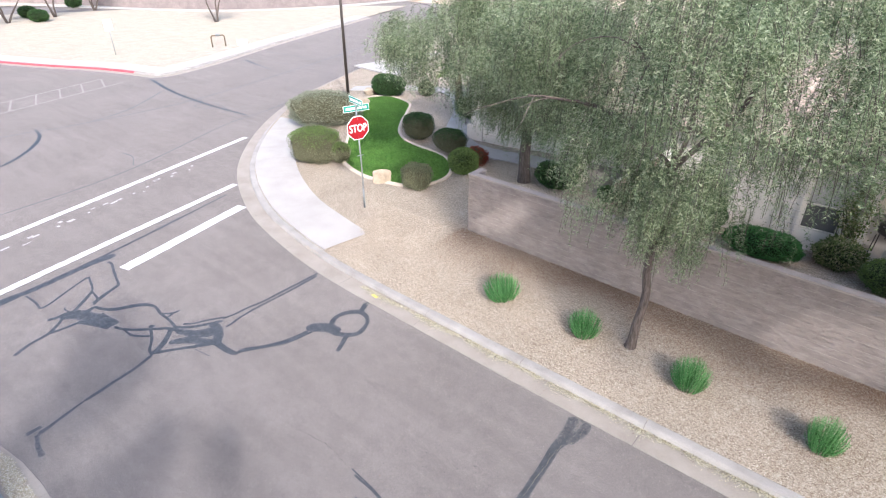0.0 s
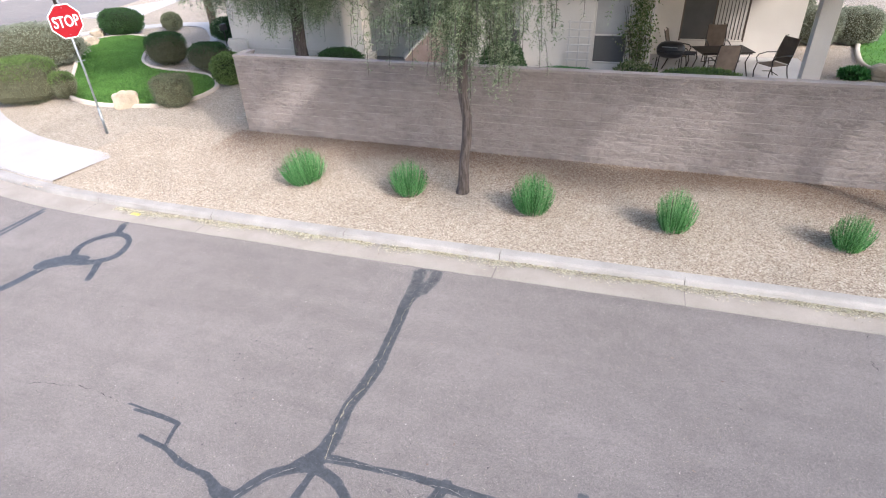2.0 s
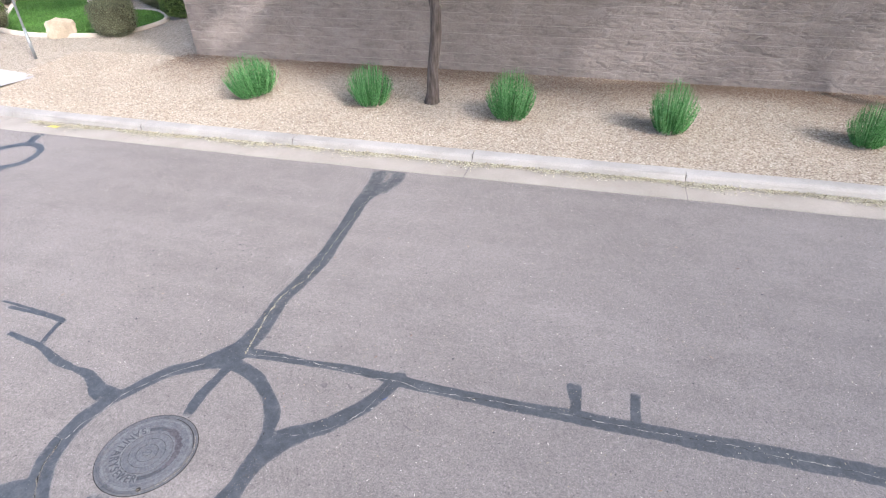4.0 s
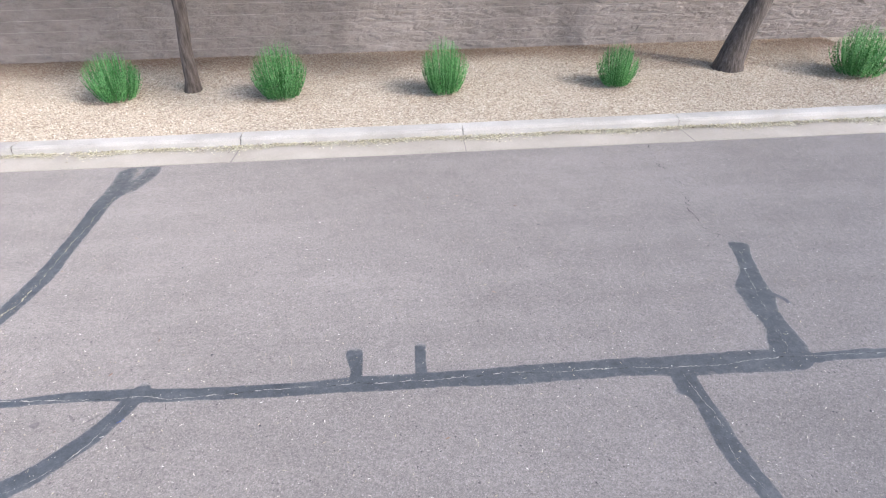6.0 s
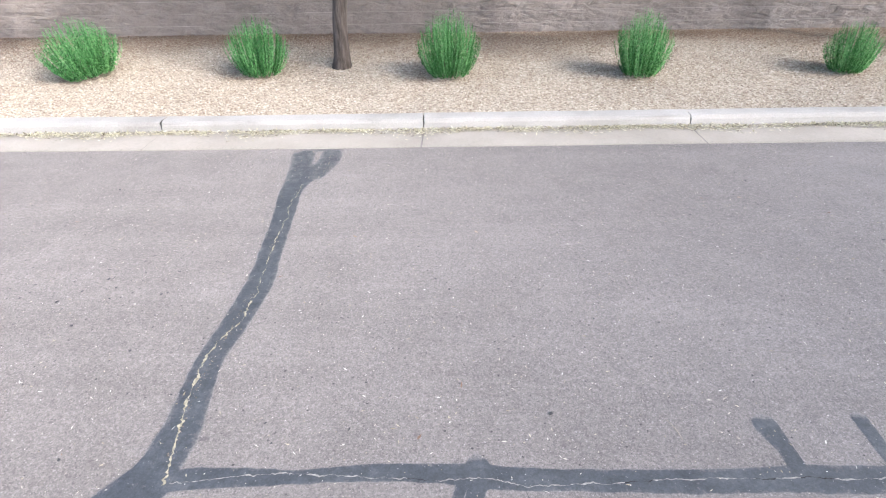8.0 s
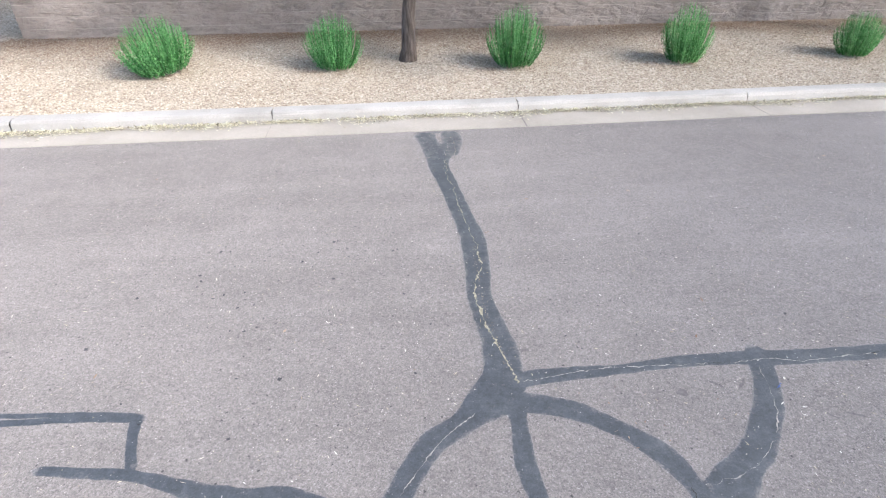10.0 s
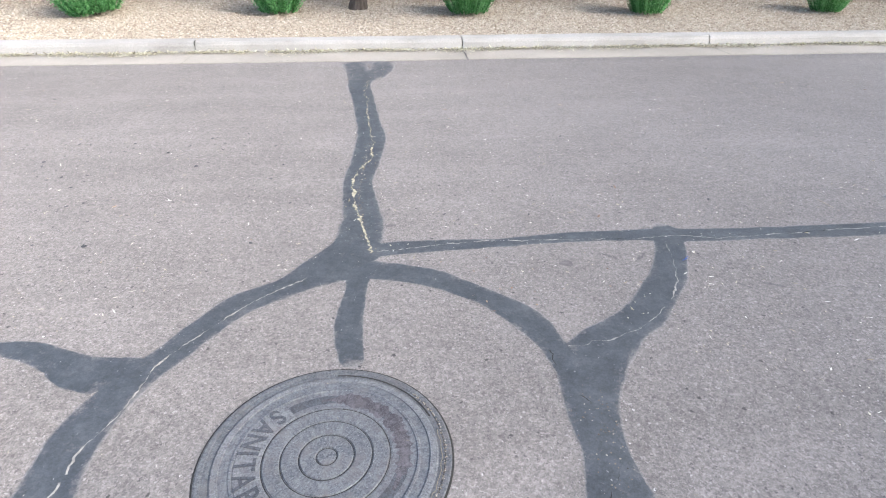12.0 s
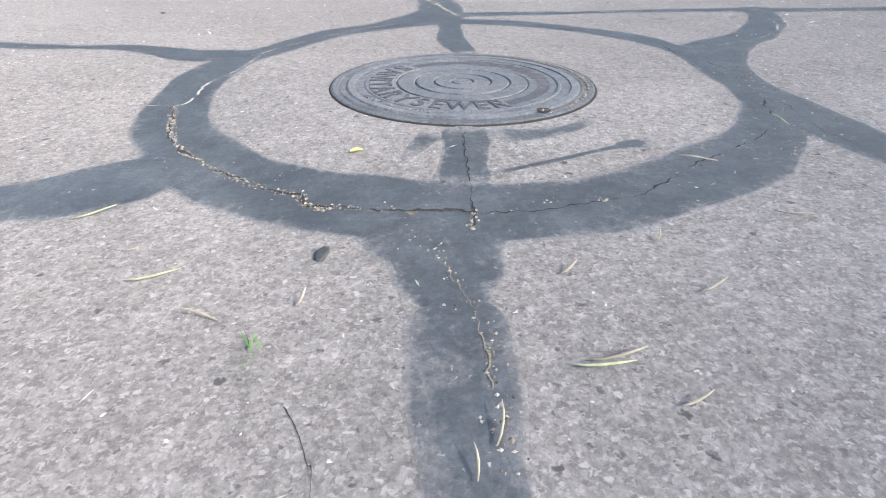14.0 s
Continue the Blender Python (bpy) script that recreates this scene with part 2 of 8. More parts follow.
KERB = kerb_material()
EDGING = plain("lawn_edging_concrete", (0.36, 0.315, 0.26), (0.46, 0.41, 0.345), 1.4, 0.9, 60, 0.004)
GUTTER = plain("gutter_concrete", (0.25, 0.222, 0.192), (0.325, 0.291, 0.254), 1.2, 0.85, 70, 0.004)
PAVING = plain("pavement_concrete", (0.35, 0.332, 0.31), (0.42, 0.40, 0.375), 0.8, 0.85, 60, 0.003, vary=0.06)
PAINT = plain("road_paint", (0.48, 0.48, 0.475), (0.64, 0.64, 0.63), 6.0, 0.7, 90, 0.002)
WORN_PAINT = plain("faded_paint", (0.26, 0.25, 0.24), (0.44, 0.43, 0.42), 9.0, 0.8, 90, 0.002)
FAINT_PAINT = plain("nearly_gone_paint", (0.185, 0.17, 0.162), (0.27, 0.255, 0.243), 5.0, 0.85, 90, 0.002)
RED_PAINT = plain("red_kerb_paint", (0.42, 0.05, 0.07), (0.52, 0.09, 0.11), 2.0, 0.6)
GRAVEL_SHADES = [(0.165, 0.130, 0.095), (0.268, 0.220, 0.168), (0.322, 0.271, 0.212), (0.376, 0.323, 0.260), (0.482, 0.433, 0.362)]
GRAVEL = gravel_material("granite_gravel", GRAVEL_SHADES, 45.0)
STONES = stone_material("loose_granite_stones", [(0.20, 0.155, 0.115), (0.315, 0.258, 0.20), (0.375, 0.315, 0.25), (0.43, 0.37, 0.30), (0.54, 0.485, 0.41)])
PALE_GRAVEL = gravel_material("pale_far_gravel", [(0.285, 0.25, 0.20), (0.345, 0.307, 0.25), (0.40, 0.36, 0.30)], 12.0)
def block_material():
    """Split-face concrete: chipped relief lying in horizontal flakes, a soft stain, fine pitting."""
    m, nt, bs = shader("split_face_block", 0.93, 0.0, 0.2)
    p = place(nt)
    mp = node(nt, "ShaderNodeMapping", Scale=(3.4, 3.4, 9.5))
    nt.links.new(p, mp.inputs["Vector"])
    flake = noise_tex(nt, mp.outputs[0], 1.0, 5.0, 0.55)
    pit = noise_tex(nt, p, 60.0, 4.0, 0.6)
    col = ramp(nt, noise_tex(nt, p, 1.6, 4.0), [(0.3, (0.250, 0.213, 0.190)), (0.7, (0.303, 0.260, 0.233))])
    # Raised flakes lighter, hollows darker: relief shading put into the colour.
    col = blend(nt, "OVERLAY", 0.40, col, ramp(nt, flake, [(0.3, (0.32,) * 3), (0.7, (0.64,) * 3)]))
    col = blend(nt, "OVERLAY", 0.35, col, ramp(nt, pit, [(0.3, (0.32,) * 3), (0.7, (0.66,) * 3)]))
    o = nt.nodes.new("ShaderNodeObjectInfo")
    col = blend(nt, "MULTIPLY", 1.0, col, ramp(nt, o.outputs["Random"], [(0.0, (0.92,) * 3), (1.0, (1.0,) * 3)]))
    nt.links.new(col, bs.inputs["Base Color"])
    chips = ramp(nt, flake, [(0.36, (0.0,) * 3), (0.47, (0.45,) * 3), (0.53, (0.75,) * 3), (0.66, (1.0,) * 3)])
    bump(nt, bs, blend(nt, "MIX", 0.22, chips, pit), 1.0, 0.048)
    return m


BLOCK = block_material()
MORTAR = plain("mortar", (0.25, 0.215, 0.195), (0.46, 0.405, 0.37), 2.2, 0.95)
CAP = plain("wall_cap", (0.285, 0.245, 0.22), (0.355, 0.308, 0.28), 2.0, 0.9, 60, 0.004)
STUCCO = plain("stucco", (0.61, 0.57, 0.515), (0.69, 0.645, 0.59), 0.7, 0.92, 90, 0.006)
TRIM = plain("stucco_trim", (0.56, 0.52, 0.46), (0.62, 0.575, 0.515), 1.0, 0.9, 80, 0.004)
ADOBE = plain("terracotta_stucco", (0.32, 0.23, 0.18), (0.44, 0.335, 0.275), 1.3, 0.92, 70, 0.005)
ROOF = plain("concrete_roof_tile", (0.42, 0.345, 0.285), (0.54, 0.455, 0.385), 1.4, 0.85, 40, 0.006, vary=0.22)
FASCIA = plain("fascia_wood", (0.11, 0.085, 0.07), (0.16, 0.125, 0.10), 4.0, 0.8)
def bark_material():
    m, nt, bs = shader("tree_bark", 0.95, 0.0, 0.2)
    mp = node(nt, "ShaderNodeMapping", Scale=(30.0, 30.0, 3.5))
    nt.links.new(place(nt), mp.inputs["Vector"])
    groove = noise_tex(nt, mp.outputs[0], 1.0, 6.0, 0.65)
    col = ramp(nt, groove, [(0.3, (0.043, 0.035, 0.031)), (0.5, (0.095, 0.078, 0.069)), (0.72, (0.17, 0.145, 0.128))])
    nt.links.new(col, bs.inputs["Base Color"])
    bump(nt, bs, groove, 1.0, 0.03)
    return m


BARK = bark_material()
PALM_BARK = plain("palm_bark", (0.12, 0.085, 0.055), (0.20, 0.15, 0.10), 9.0, 0.95, 30, 0.03)
def iron_material(name, dark, light, dust, amount):
    """Weathered cast iron: broad dark and brown patches, fine pitting, pale dust settled unevenly."""
    m, nt, bs = shader(name, 0.78, 0.0, 0.3)
    p = place(nt)
    col = ramp(nt, noise_tex(nt, p, 7.0, 5.0, 0.6), [(0.35, dark), (0.65, light)])
    fine = noise_tex(nt, p, 160.0, 3.0, 0.7)
    col = blend(nt, "OVERLAY", 0.7, col, ramp(nt, fine, [(0.34, (0.2,) * 3), (0.66, (0.8,) * 3)]))
    film = ramp(nt, noise_tex(nt, p, 38.0, 6.0, 0.78), [(0.47, (0.0,) * 3), (0.62, (amount * 1.25,) * 3)])
    col = blend(nt, "MIX", film, col, dust)
    specks = ramp(nt, noise_tex(nt, p, 300.0, 2.0, 0.6), [(0.63, (0.0,) * 3), (0.72, (0.8,) * 3)])
    col = blend(nt, "MIX", specks, col, tuple(min(1.0, 1.5 * c) for c in dust))
    rusty = ramp(nt, noise_tex(nt, p, 16.0, 5.0, 0.7), [(0.5, (0.0,) * 3), (0.64, (0.5,) * 3)])
    col = blend(nt, "MIX", rusty, col, blend(nt, "MULTIPLY", 1.0, dust, (0.58, 0.53, 0.52)))
    nt.links.new(col, bs.inputs["Base Color"])
    bump(nt, bs, fine, 0.6, 0.002)
    return m


IRON = iron_material("cast_iron", (0.076, 0.079, 0.087), (0.108, 0.110, 0.117), (0.165, 0.163, 0.162), 0.45)
IRON_DARK = iron_material("dark_cast_iron", (0.062, 0.064, 0.07), (0.095, 0.097, 0.103), (0.17, 0.165, 0.16), 0.3)
IRON_WORN = iron_material("dusty_cast_iron", (0.096, 0.097, 0.104), (0.132, 0.132, 0.136), (0.20, 0.196, 0.192), 0.45)
IRON_STAIN = iron_material("stained_cast_iron", (0.045, 0.040, 0.046), (0.070, 0.062, 0.068), (0.14, 0.132, 0.136), 0.4)
LETTER_IRON = iron_material("letter_iron", (0.044, 0.046, 0.053), (0.064, 0.066, 0.074), (0.11, 0.108, 0.11), 0.2)
STEEL = plain("galvanised_steel", (0.24, 0.255, 0.26), (0.34, 0.355, 0.36), 12.0, 0.45, 90, 0.001, metal=0.7)
DARK_METAL = plain("dark_bronze_metal", (0.035, 0.028, 0.024), (0.06, 0.05, 0.043), 8.0, 0.45, 90, 0.001, metal=0.3)
SLING = plain("brown_sling_fabric", (0.14, 0.105, 0.08), (0.19, 0.145, 0.11), 6.0, 0.9, 250, 0.001)
BLACK = plain("black_enamel", (0.012, 0.012, 0.014), (0.025, 0.025, 0.028), 4.0, 0.4, 80, 0.001)
WHITE = plain("white_paint", (0.70, 0.70, 0.69), (0.80, 0.80, 0.79), 3.0, 0.55, 80, 0.001)
SIGN_RED = plain("sign_red", (0.25, 0.008, 0.013), (0.30, 0.012, 0.019), 3.0, 0.4, 60, 0.0005)
SIGN_GREEN = plain("sign_green", (0.01, 0.22, 0.16), (0.02, 0.28, 0.21), 3.0, 0.4, 60, 0.0005)
YELLOW = plain("yellow_marking", (0.60, 0.50, 0.10), (0.72, 0.62, 0.18), 9.0, 0.7)
SCREEN = plain("sun_screen_mesh", (0.075, 0.072, 0.068), (0.10, 0.095, 0.09), 2.0, 0.55, 300, 0.0008, spec=0.4)
BLIND = plain("vertical_blind", (0.42, 0.39, 0.35), (0.50, 0.47, 0.43), 2.0, 0.7)
BOULDER = plain("tan_boulder", (0.30, 0.245, 0.18), (0.42, 0.36, 0.275), 2.5, 0.9, 25, 0.02)
FAR_WALL = plain("far_block_wall", (0.20, 0.17, 0.17), (0.27, 0.235, 0.23), 1.0, 0.95, 5, 0.01)
PALE_CRACK = plain("pale_crack_filling", (0.15, 0.143, 0.135), (0.37, 0.35, 0.315), 40.0, 0.95)
LIP_SAND = plain("crack_lip_sand", (0.09, 0.078, 0.06), (0.33, 0.295, 0.235), 70.0, 0.95, 300, 0.001)
GAP_SAND = plain("gap_sand", (0.12, 0.105, 0.08), (0.24, 0.205, 0.155), 260.0, 0.95, 300, 0.001)
DRY_TWIG = plain("dry_twig", (0.25, 0.21, 0.15), (0.38, 0.33, 0.25), 40.0, 0.9)
DARK_CRACK = plain("open_crack", (0.018, 0.017, 0.017), (0.04, 0.037, 0.034), 20.0, 1.0)
LAWN_SOIL = plain("lawn_base", (0.045, 0.125, 0.018), (0.075, 0.19, 0.03), 1.2, 0.95, 90, 0.01)
LITTER = stone_material("dry_leaf_litter", [(0.22, 0.185, 0.13), (0.35, 0.315, 0.225), (0.45, 0.42, 0.34), (0.55, 0.53, 0.48)])
DULL_HUSKS = stone_material("dull_husks", [(0.15, 0.13, 0.10), (0.24, 0.21, 0.16), (0.32, 0.29, 0.23), (0.46, 0.435, 0.38)])
GRIT = stone_material("crack_grit", [(0.06, 0.055, 0.05), (0.16, 0.13, 0.10), (0.26, 0.22, 0.17), (0.40, 0.36, 0.31)])
GRASS = leaf_material("grass_blade", [(0.065, 0.155, 0.03), (0.10, 0.22, 0.045), (0.15, 0.285, 0.07)], 0.6, 0.3)
SHRUB = leaf_material("rosemary_leaf", [(0.025, 0.095, 0.025), (0.05, 0.17, 0.045), (0.09, 0.25, 0.075)], 0.5, 0.3)
SHRUB_TIP = leaf_material("young_shrub_tip", [(0.10, 0.28, 0.085), (0.17, 0.39, 0.14), (0.25, 0.48, 0.21)], 0.5, 0.4)
PEPPER = leaf_material("pepper_tree_leaf", [(0.060, 0.090, 0.045), (0.135, 0.190, 0.095), (0.265, 0.330, 0.185), (0.48, 0.53, 0.36)], 0.5, 0.42)
HEDGE = leaf_material("hedge_leaf", [(0.06, 0.105, 0.03), (0.115, 0.18, 0.05), (0.19, 0.26, 0.085)], 0.55, 0.25)
HEDGE_DARK = leaf_material("dark_hedge_leaf", [(0.02, 0.055, 0.016), (0.035, 0.085, 0.024), (0.06, 0.125, 0.035)], 0.5, 0.25)
SAGE = leaf_material("sage_leaf", [(0.15, 0.17, 0.115), (0.235, 0.255, 0.185), (0.34, 0.355, 0.275)], 0.7, 0.25)
TWIGGY = leaf_material("twiggy_leaf", [(0.11, 0.115, 0.075), (0.16, 0.17, 0.10), (0.22, 0.235, 0.145)], 0.7, 0.2)
RED_LEAF = leaf_material("red_leaf", [(0.16, 0.03, 0.02), (0.26, 0.06, 0.035)], 0.6, 0.3)
VINE = leaf_material("vine_leaf", [(0.06, 0.10, 0.03), (0.11, 0.16, 0.05), (0.17, 0.20, 0.08), (0.50, 0.44, 0.30)], 0.6, 0.25)
CLIPPED = leaf_material("clipped_top_leaf", [(0.068, 0.118, 0.03), (0.115, 0.178, 0.048), (0.165, 0.235, 0.075)], 0.55, 0.3)
DARK_TWIGS = leaf_material("dark_twig_leaf", [(0.05, 0.07, 0.03), (0.085, 0.10, 0.05), (0.13, 0.125, 0.075)], 0.7, 0.2)
# CORE's near-black is the shade deep inside a bush, put into colour.
CORE = plain("core_shade", (0.012, 0.02, 0.009), (0.022, 0.034, 0.014), 6.0, 1.0)
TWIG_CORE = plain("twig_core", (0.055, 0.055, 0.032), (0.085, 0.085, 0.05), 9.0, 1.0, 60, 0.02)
glass_m, glass_nt, glass_b = shader("dark_window_glass", 0.06, 0.0, 0.6)
glass_b.inputs["Base Color"].default_value = (0.02, 0.022, 0.024, 1)
GLASS = glass_m


# ---- building helpers ----
def fast_mesh(name, verts, faces, material, smooth=False):
    """A mesh from arrays: verts (n, 3), faces (m, k)."""
    verts, faces = np.asarray(verts, np.float32), np.asarray(faces, np.int32)
    me = bpy.data.meshes.new(name)
    me.vertices.add(len(verts))
    me.vertices.foreach_set("co", verts.ravel())
    k = faces.shape[1]
    me.loops.add(faces.size)
    me.loops.foreach_set("vertex_index", faces.ravel())
    me.polygons.add(len(faces))
    me.polygons.foreach_set("loop_start", np.arange(0, faces.size, k, dtype=np.int32))
    me.polygons.foreach_set("use_smooth", np.full(len(faces), smooth))
    me.update(calc_edges=True)
    me.materials.append(material)
    return me


def thing(name, at, label, category, group="", turn=0.0, kind=""):
    ob = new(name)
    ob.empty_display_size = 0.2
    ob.matrix_basis = pose(*at, 0, 0, turn)
    return tagged(ob, label, category, group, kind)


def part(name, bm, material, parent=None, label=""):
    """Links a bmesh as one mesh object under a thing or a part."""
    me = bpy.data.meshes.new(name)
    bm.normal_update()
    bm.to_mesh(me)
    bm.free()
    me.materials.append(material)
    ob = new(name, me)
    ob.parent = parent
    return tagged(ob, label)


def piece(name, me, parent=None, m=None, label=""):
    ob = new(name, me)
    ob.parent = parent
    if m is not None:
        ob.matrix_basis = m
    return tagged(ob, label)


def box(x0, x1, y0, y1, z0, z1, bevel=0.0, bm=None):
    own = bm or bmesh.new()
    made = bmesh.ops.create_cube(own, size=1.0, matrix=Matrix.Translation(((x0 + x1) / 2, (y0 + y1) / 2, (z0 + z1) / 2)) @ Matrix.Diagonal((x1 - x0, y1 - y0, z1 - z0, 1)))
    if bevel:
        edges = {e for v in made["verts"] for e in v.link_edges}
        bmesh.ops.bevel(own, geom=list(edges), offset=bevel, segments=2, affect="EDGES", profile=0.6)
    return own


def tube(points, radii, sides=8, bm=None, caps=True):
    """A tapered tube along points."""
    own = bm or bmesh.new()
    pts = [Vector(p) for p in points]
    rings = []
    for i, p in enumerate(pts):
        d = (pts[min(i + 1, len(pts) - 1)] - pts[max(i - 1, 0)]).normalized()
        a = d.orthogonal().normalized() if i == 0 else (a - d * a.dot(d)).normalized()
        b = d.cross(a)
        r = radii[i] if isinstance(radii, (list, tuple)) else radii
        rings.append([own.verts.new(p + r * (math.cos(q) * a + math.sin(q) * b)) for q in (2 * math.pi * k / sides for k in range(sides))])
    for u, v in zip(rings, rings[1:]):
        for k in range(sides):
            own.faces.new((u[k], u[(k + 1) % sides], v[(k + 1) % sides], v[k])).smooth = True
    if caps:
        own.faces.new(rings[0][::-1])
        own.faces.new(rings[-1])
    return own


def lathe(profile, sides=48, bm=None):
    """A turned shape from (radius, z) pairs; a radius of 0 closes it."""
    own = bm or bmesh.new()
    rings = []
    for r, z in profile:
        rings.append([own.verts.new((0, 0, z))] if r == 0 else [own.verts.new((r * math.cos(q), r * math.sin(q), z)) for q in (2 * math.pi * k / sides for k in range(sides))])
    for u, v in zip(rings, rings[1:]):
        for k in range(sides):
            quad = [u[k % len(u)], u[(k + 1) % len(u)], v[(k + 1) % len(v)], v[k % len(v)]]
            face = list(dict.fromkeys(quad))
            if len(face) > 2:
                own.faces.new(face)
    return own


def smooth_line(points, step=0.25, closed=False):
    """A Catmull-Rom line through points (any number of columns), about step apart."""
    p = np.asarray(points, float)
    n = len(p)
    out = []
    for i in range(n if closed else n - 1):
        if closed:
            a, b, c, d = (p[(i + k) % n] for k in (-1, 0, 1, 2))
        else:
            b, c = p[i], p[i + 1]
            a = p[i - 1] if i else 2 * b - c
            d = p[i + 2] if i + 2 < n else 2 * c - b
        count = max(2, int(np.linalg.norm((c - b)[:2]) / step))
        for s in np.arange(count) / count:
            out.append(0.5 * (2 * b + (c - a) * s + (2 * a - 5 * b + 4 * c - d) * s**2 + (3 * b - a - 3 * c + d) * s**3))
    if not closed:
        out.append(p[-1])
    return np.array(out)


def normals_2d(line, closed=False):
    d = np.roll(line, -1, 0)[:, :2] - np.roll(line, 1, 0)[:, :2] if closed else np.gradient(line[:, :2], axis=0)
    d /= np.linalg.norm(d, axis=1, keepdims=True) + 1e-9
    return np.stack([-d[:, 1], d[:, 0]], 1)


def sweep(name, line, profile, material, closed=False, smooth=False):
    """A profile of (offset to the line's left, z) pairs swept along a plan line."""
    nrm = normals_2d(line, closed)
    prof = np.asarray(profile, float)
    xy = line[:, None, :2] + nrm[:, None] * prof[None, :, :1]
    z = np.broadcast_to(prof[None, :, 1], xy.shape[:2]) + (line[:, 2:3] if line.shape[1] > 2 else 0)
    verts = np.concatenate([xy, z[..., None]], -1).reshape(-1, 3)
    n, k = len(line), len(prof)
    faces = [(i * k + j, (i + 1) % n * k + j, (i + 1) % n * k + j + 1, i * k + j + 1) for i in range(n if closed else n - 1) for j in range(k - 1)]
    return fast_mesh(name, verts, faces, material, smooth)


def smoothstep(x):
    x = np.clip(x, 0, 1)
    return x * x * (3 - 2 * x)


def kerb_distance(x, y):
    """How far a place lies from the north-east kerb's line."""
    x, y = np.atleast_1d(x).ravel(), np.atleast_1d(y).ravel()
    best = np.full(len(x), 1e9)
    for ex, ey in EDGE_NE[::2]:
        best = np.minimum(best, np.hypot(x - ex, y - ey))
    return np.where(x > -4.0, y - 5.2, best)


def yard_height(x, y):
    """The lie of the gravel yard north of the street."""
    x, y = np.atleast_1d(np.asarray(x, float)), np.atleast_1d(np.asarray(y, float))
    d = kerb_distance(x, y)
    corner = 0.12 + 0.14 * smoothstep((d - 2.9) / 2.2)
    side = smoothstep((x + 11.0) / 1.4)
    front = (0.12 + 0.14 * smoothstep((d - 0.8) / 3.6)) * side + corner * (1 - side)
    house = 0.36 * smoothstep((y - 10.6) / 3.2) * smoothstep((x + 11.5) / 3.5)
    west = 0.14 * smoothstep((y - 11.0) / 8.0) * (1 - smoothstep((x + 11.5) / 3.5))
    return front + house + west


def sheet(name, outline, inner, material, height, smooth=True):
    """A ground sheet inside an outline, with inner points, lifted by a height function."""
    from mathutils.geometry import delaunay_2d_cdt
    n = len(outline)
    pts = [Vector(p[:2]) for p in outline] + [Vector(p[:2]) for p in inner]
    v, _, f, *_ = delaunay_2d_cdt(pts, [(i, (i + 1) % n) for i in range(n)], [], 1, 1e-4)
    xy = np.array([tuple(p) for p in v])
    verts = np.column_stack([xy, height(xy[:, 0], xy[:, 1])])
    return fast_mesh(name, verts, [tuple(t) for t in f if len(t) == 3], material, smooth)


def inside(poly, pts):
    """Which points lie inside a closed outline."""
    poly, pts = np.asarray(poly)[:, :2], np.asarray(pts)
    res = np.zeros(len(pts), bool)
    for (x0, y0), (x1, y1) in zip(poly, np.roll(poly, -1, 0)):
        cross = (y0 > pts[:, 1]) != (y1 > pts[:, 1])
        res ^= cross & (pts[:, 0] < (x1 - x0) * (pts[:, 1] - y0) / (y1 - y0 + 1e-12) + x0)
    return res


def leaves(at, along, length, width, flat=None, curl=None):
    """Rhombic leaves: (verts, quads) for bases at, directions along, sizes per leaf; curl lifts the middle."""
    n = len(at)
    along = along / (np.linalg.norm(along, axis=1, keepdims=True) + 1e-9)
    side = np.cross(along, flat if flat is not None else rng.normal(size=(n, 3)))
    side /= np.linalg.norm(side, axis=1, keepdims=True) + 1e-9
    length, width = np.broadcast_to(length, n)[:, None], np.broadcast_to(width, n)[:, None]
    mid = at + along * length * 0.45 + (0.0 if curl is None else curl * length)
    v = np.stack([mid + side * width / 2, at + along * length, mid - side * width / 2, at], 1)
    return v.reshape(-1, 3), np.arange(4 * n).reshape(n, 4)


def gather(lists):
    vs, fs, base = [], [], 0
    for v, f in lists:
        vs.append(v)
        fs.append(np.asarray(f) + base)
        base += len(v)
    return np.concatenate(vs), np.concatenate(fs)


def settled(x, y):
    """How far the asphalt has sunk round the south and west of the manhole."""
    r = np.hypot(x, y)
    return -0.032 * smoothstep((r - 0.34) / 0.42) * smoothstep((0.35 - y) / 0.5) * np.clip(0.75 - 0.44 * x, 0.45, 1.1) * smoothstep((2.2 - r) / 0.8)


def lie(verts):
    """Lays plan-flat geometry on the settled asphalt."""
    verts = np.array(verts, float)
    verts[:, 2] += settled(verts[:, 0], verts[:, 1])
    return verts


# ---- ground and streets ----
GROUND = plain("desert_soil", (0.36, 0.29, 0.22), (0.46, 0.38, 0.30), 0.3, 0.95, 8, 0.02)
g = 1500.0
ground = piece("ground", fast_mesh("ground", [(-g, -g, -0.12), (g, -g, -0.12), (g, g, -0.12), (-g, g, -0.12)], [(0, 1, 2, 3)], GROUND))
tagged(ground, "pale desert soil reaching the horizon", "ground", kind="structure")
rx = np.unique(np.r_[np.linspace(-110, 40, 76), np.arange(-2.24, 2.25, 0.04)])
ry = np.unique(np.r_[np.linspace(-45, 70, 58), np.arange(-2.24, 0.41, 0.04)])
gx, gy = np.meshgrid(rx, ry)
rv = lie(np.column_stack([gx.ravel(), gy.ravel(), np.zeros(gx.size)]))
idx = np.arange(gx.size).reshape(gx.shape)
rf = np.stack([idx[:-1, :-1], idx[:-1, 1:], idx[1:, 1:], idx[1:, :-1]], -1).reshape(-1, 4)
road = piece("road", fast_mesh("road", rv, rf, ASPHALT))
tagged(road, "worn grey asphalt street with sealed cracks", "road", kind="structure")

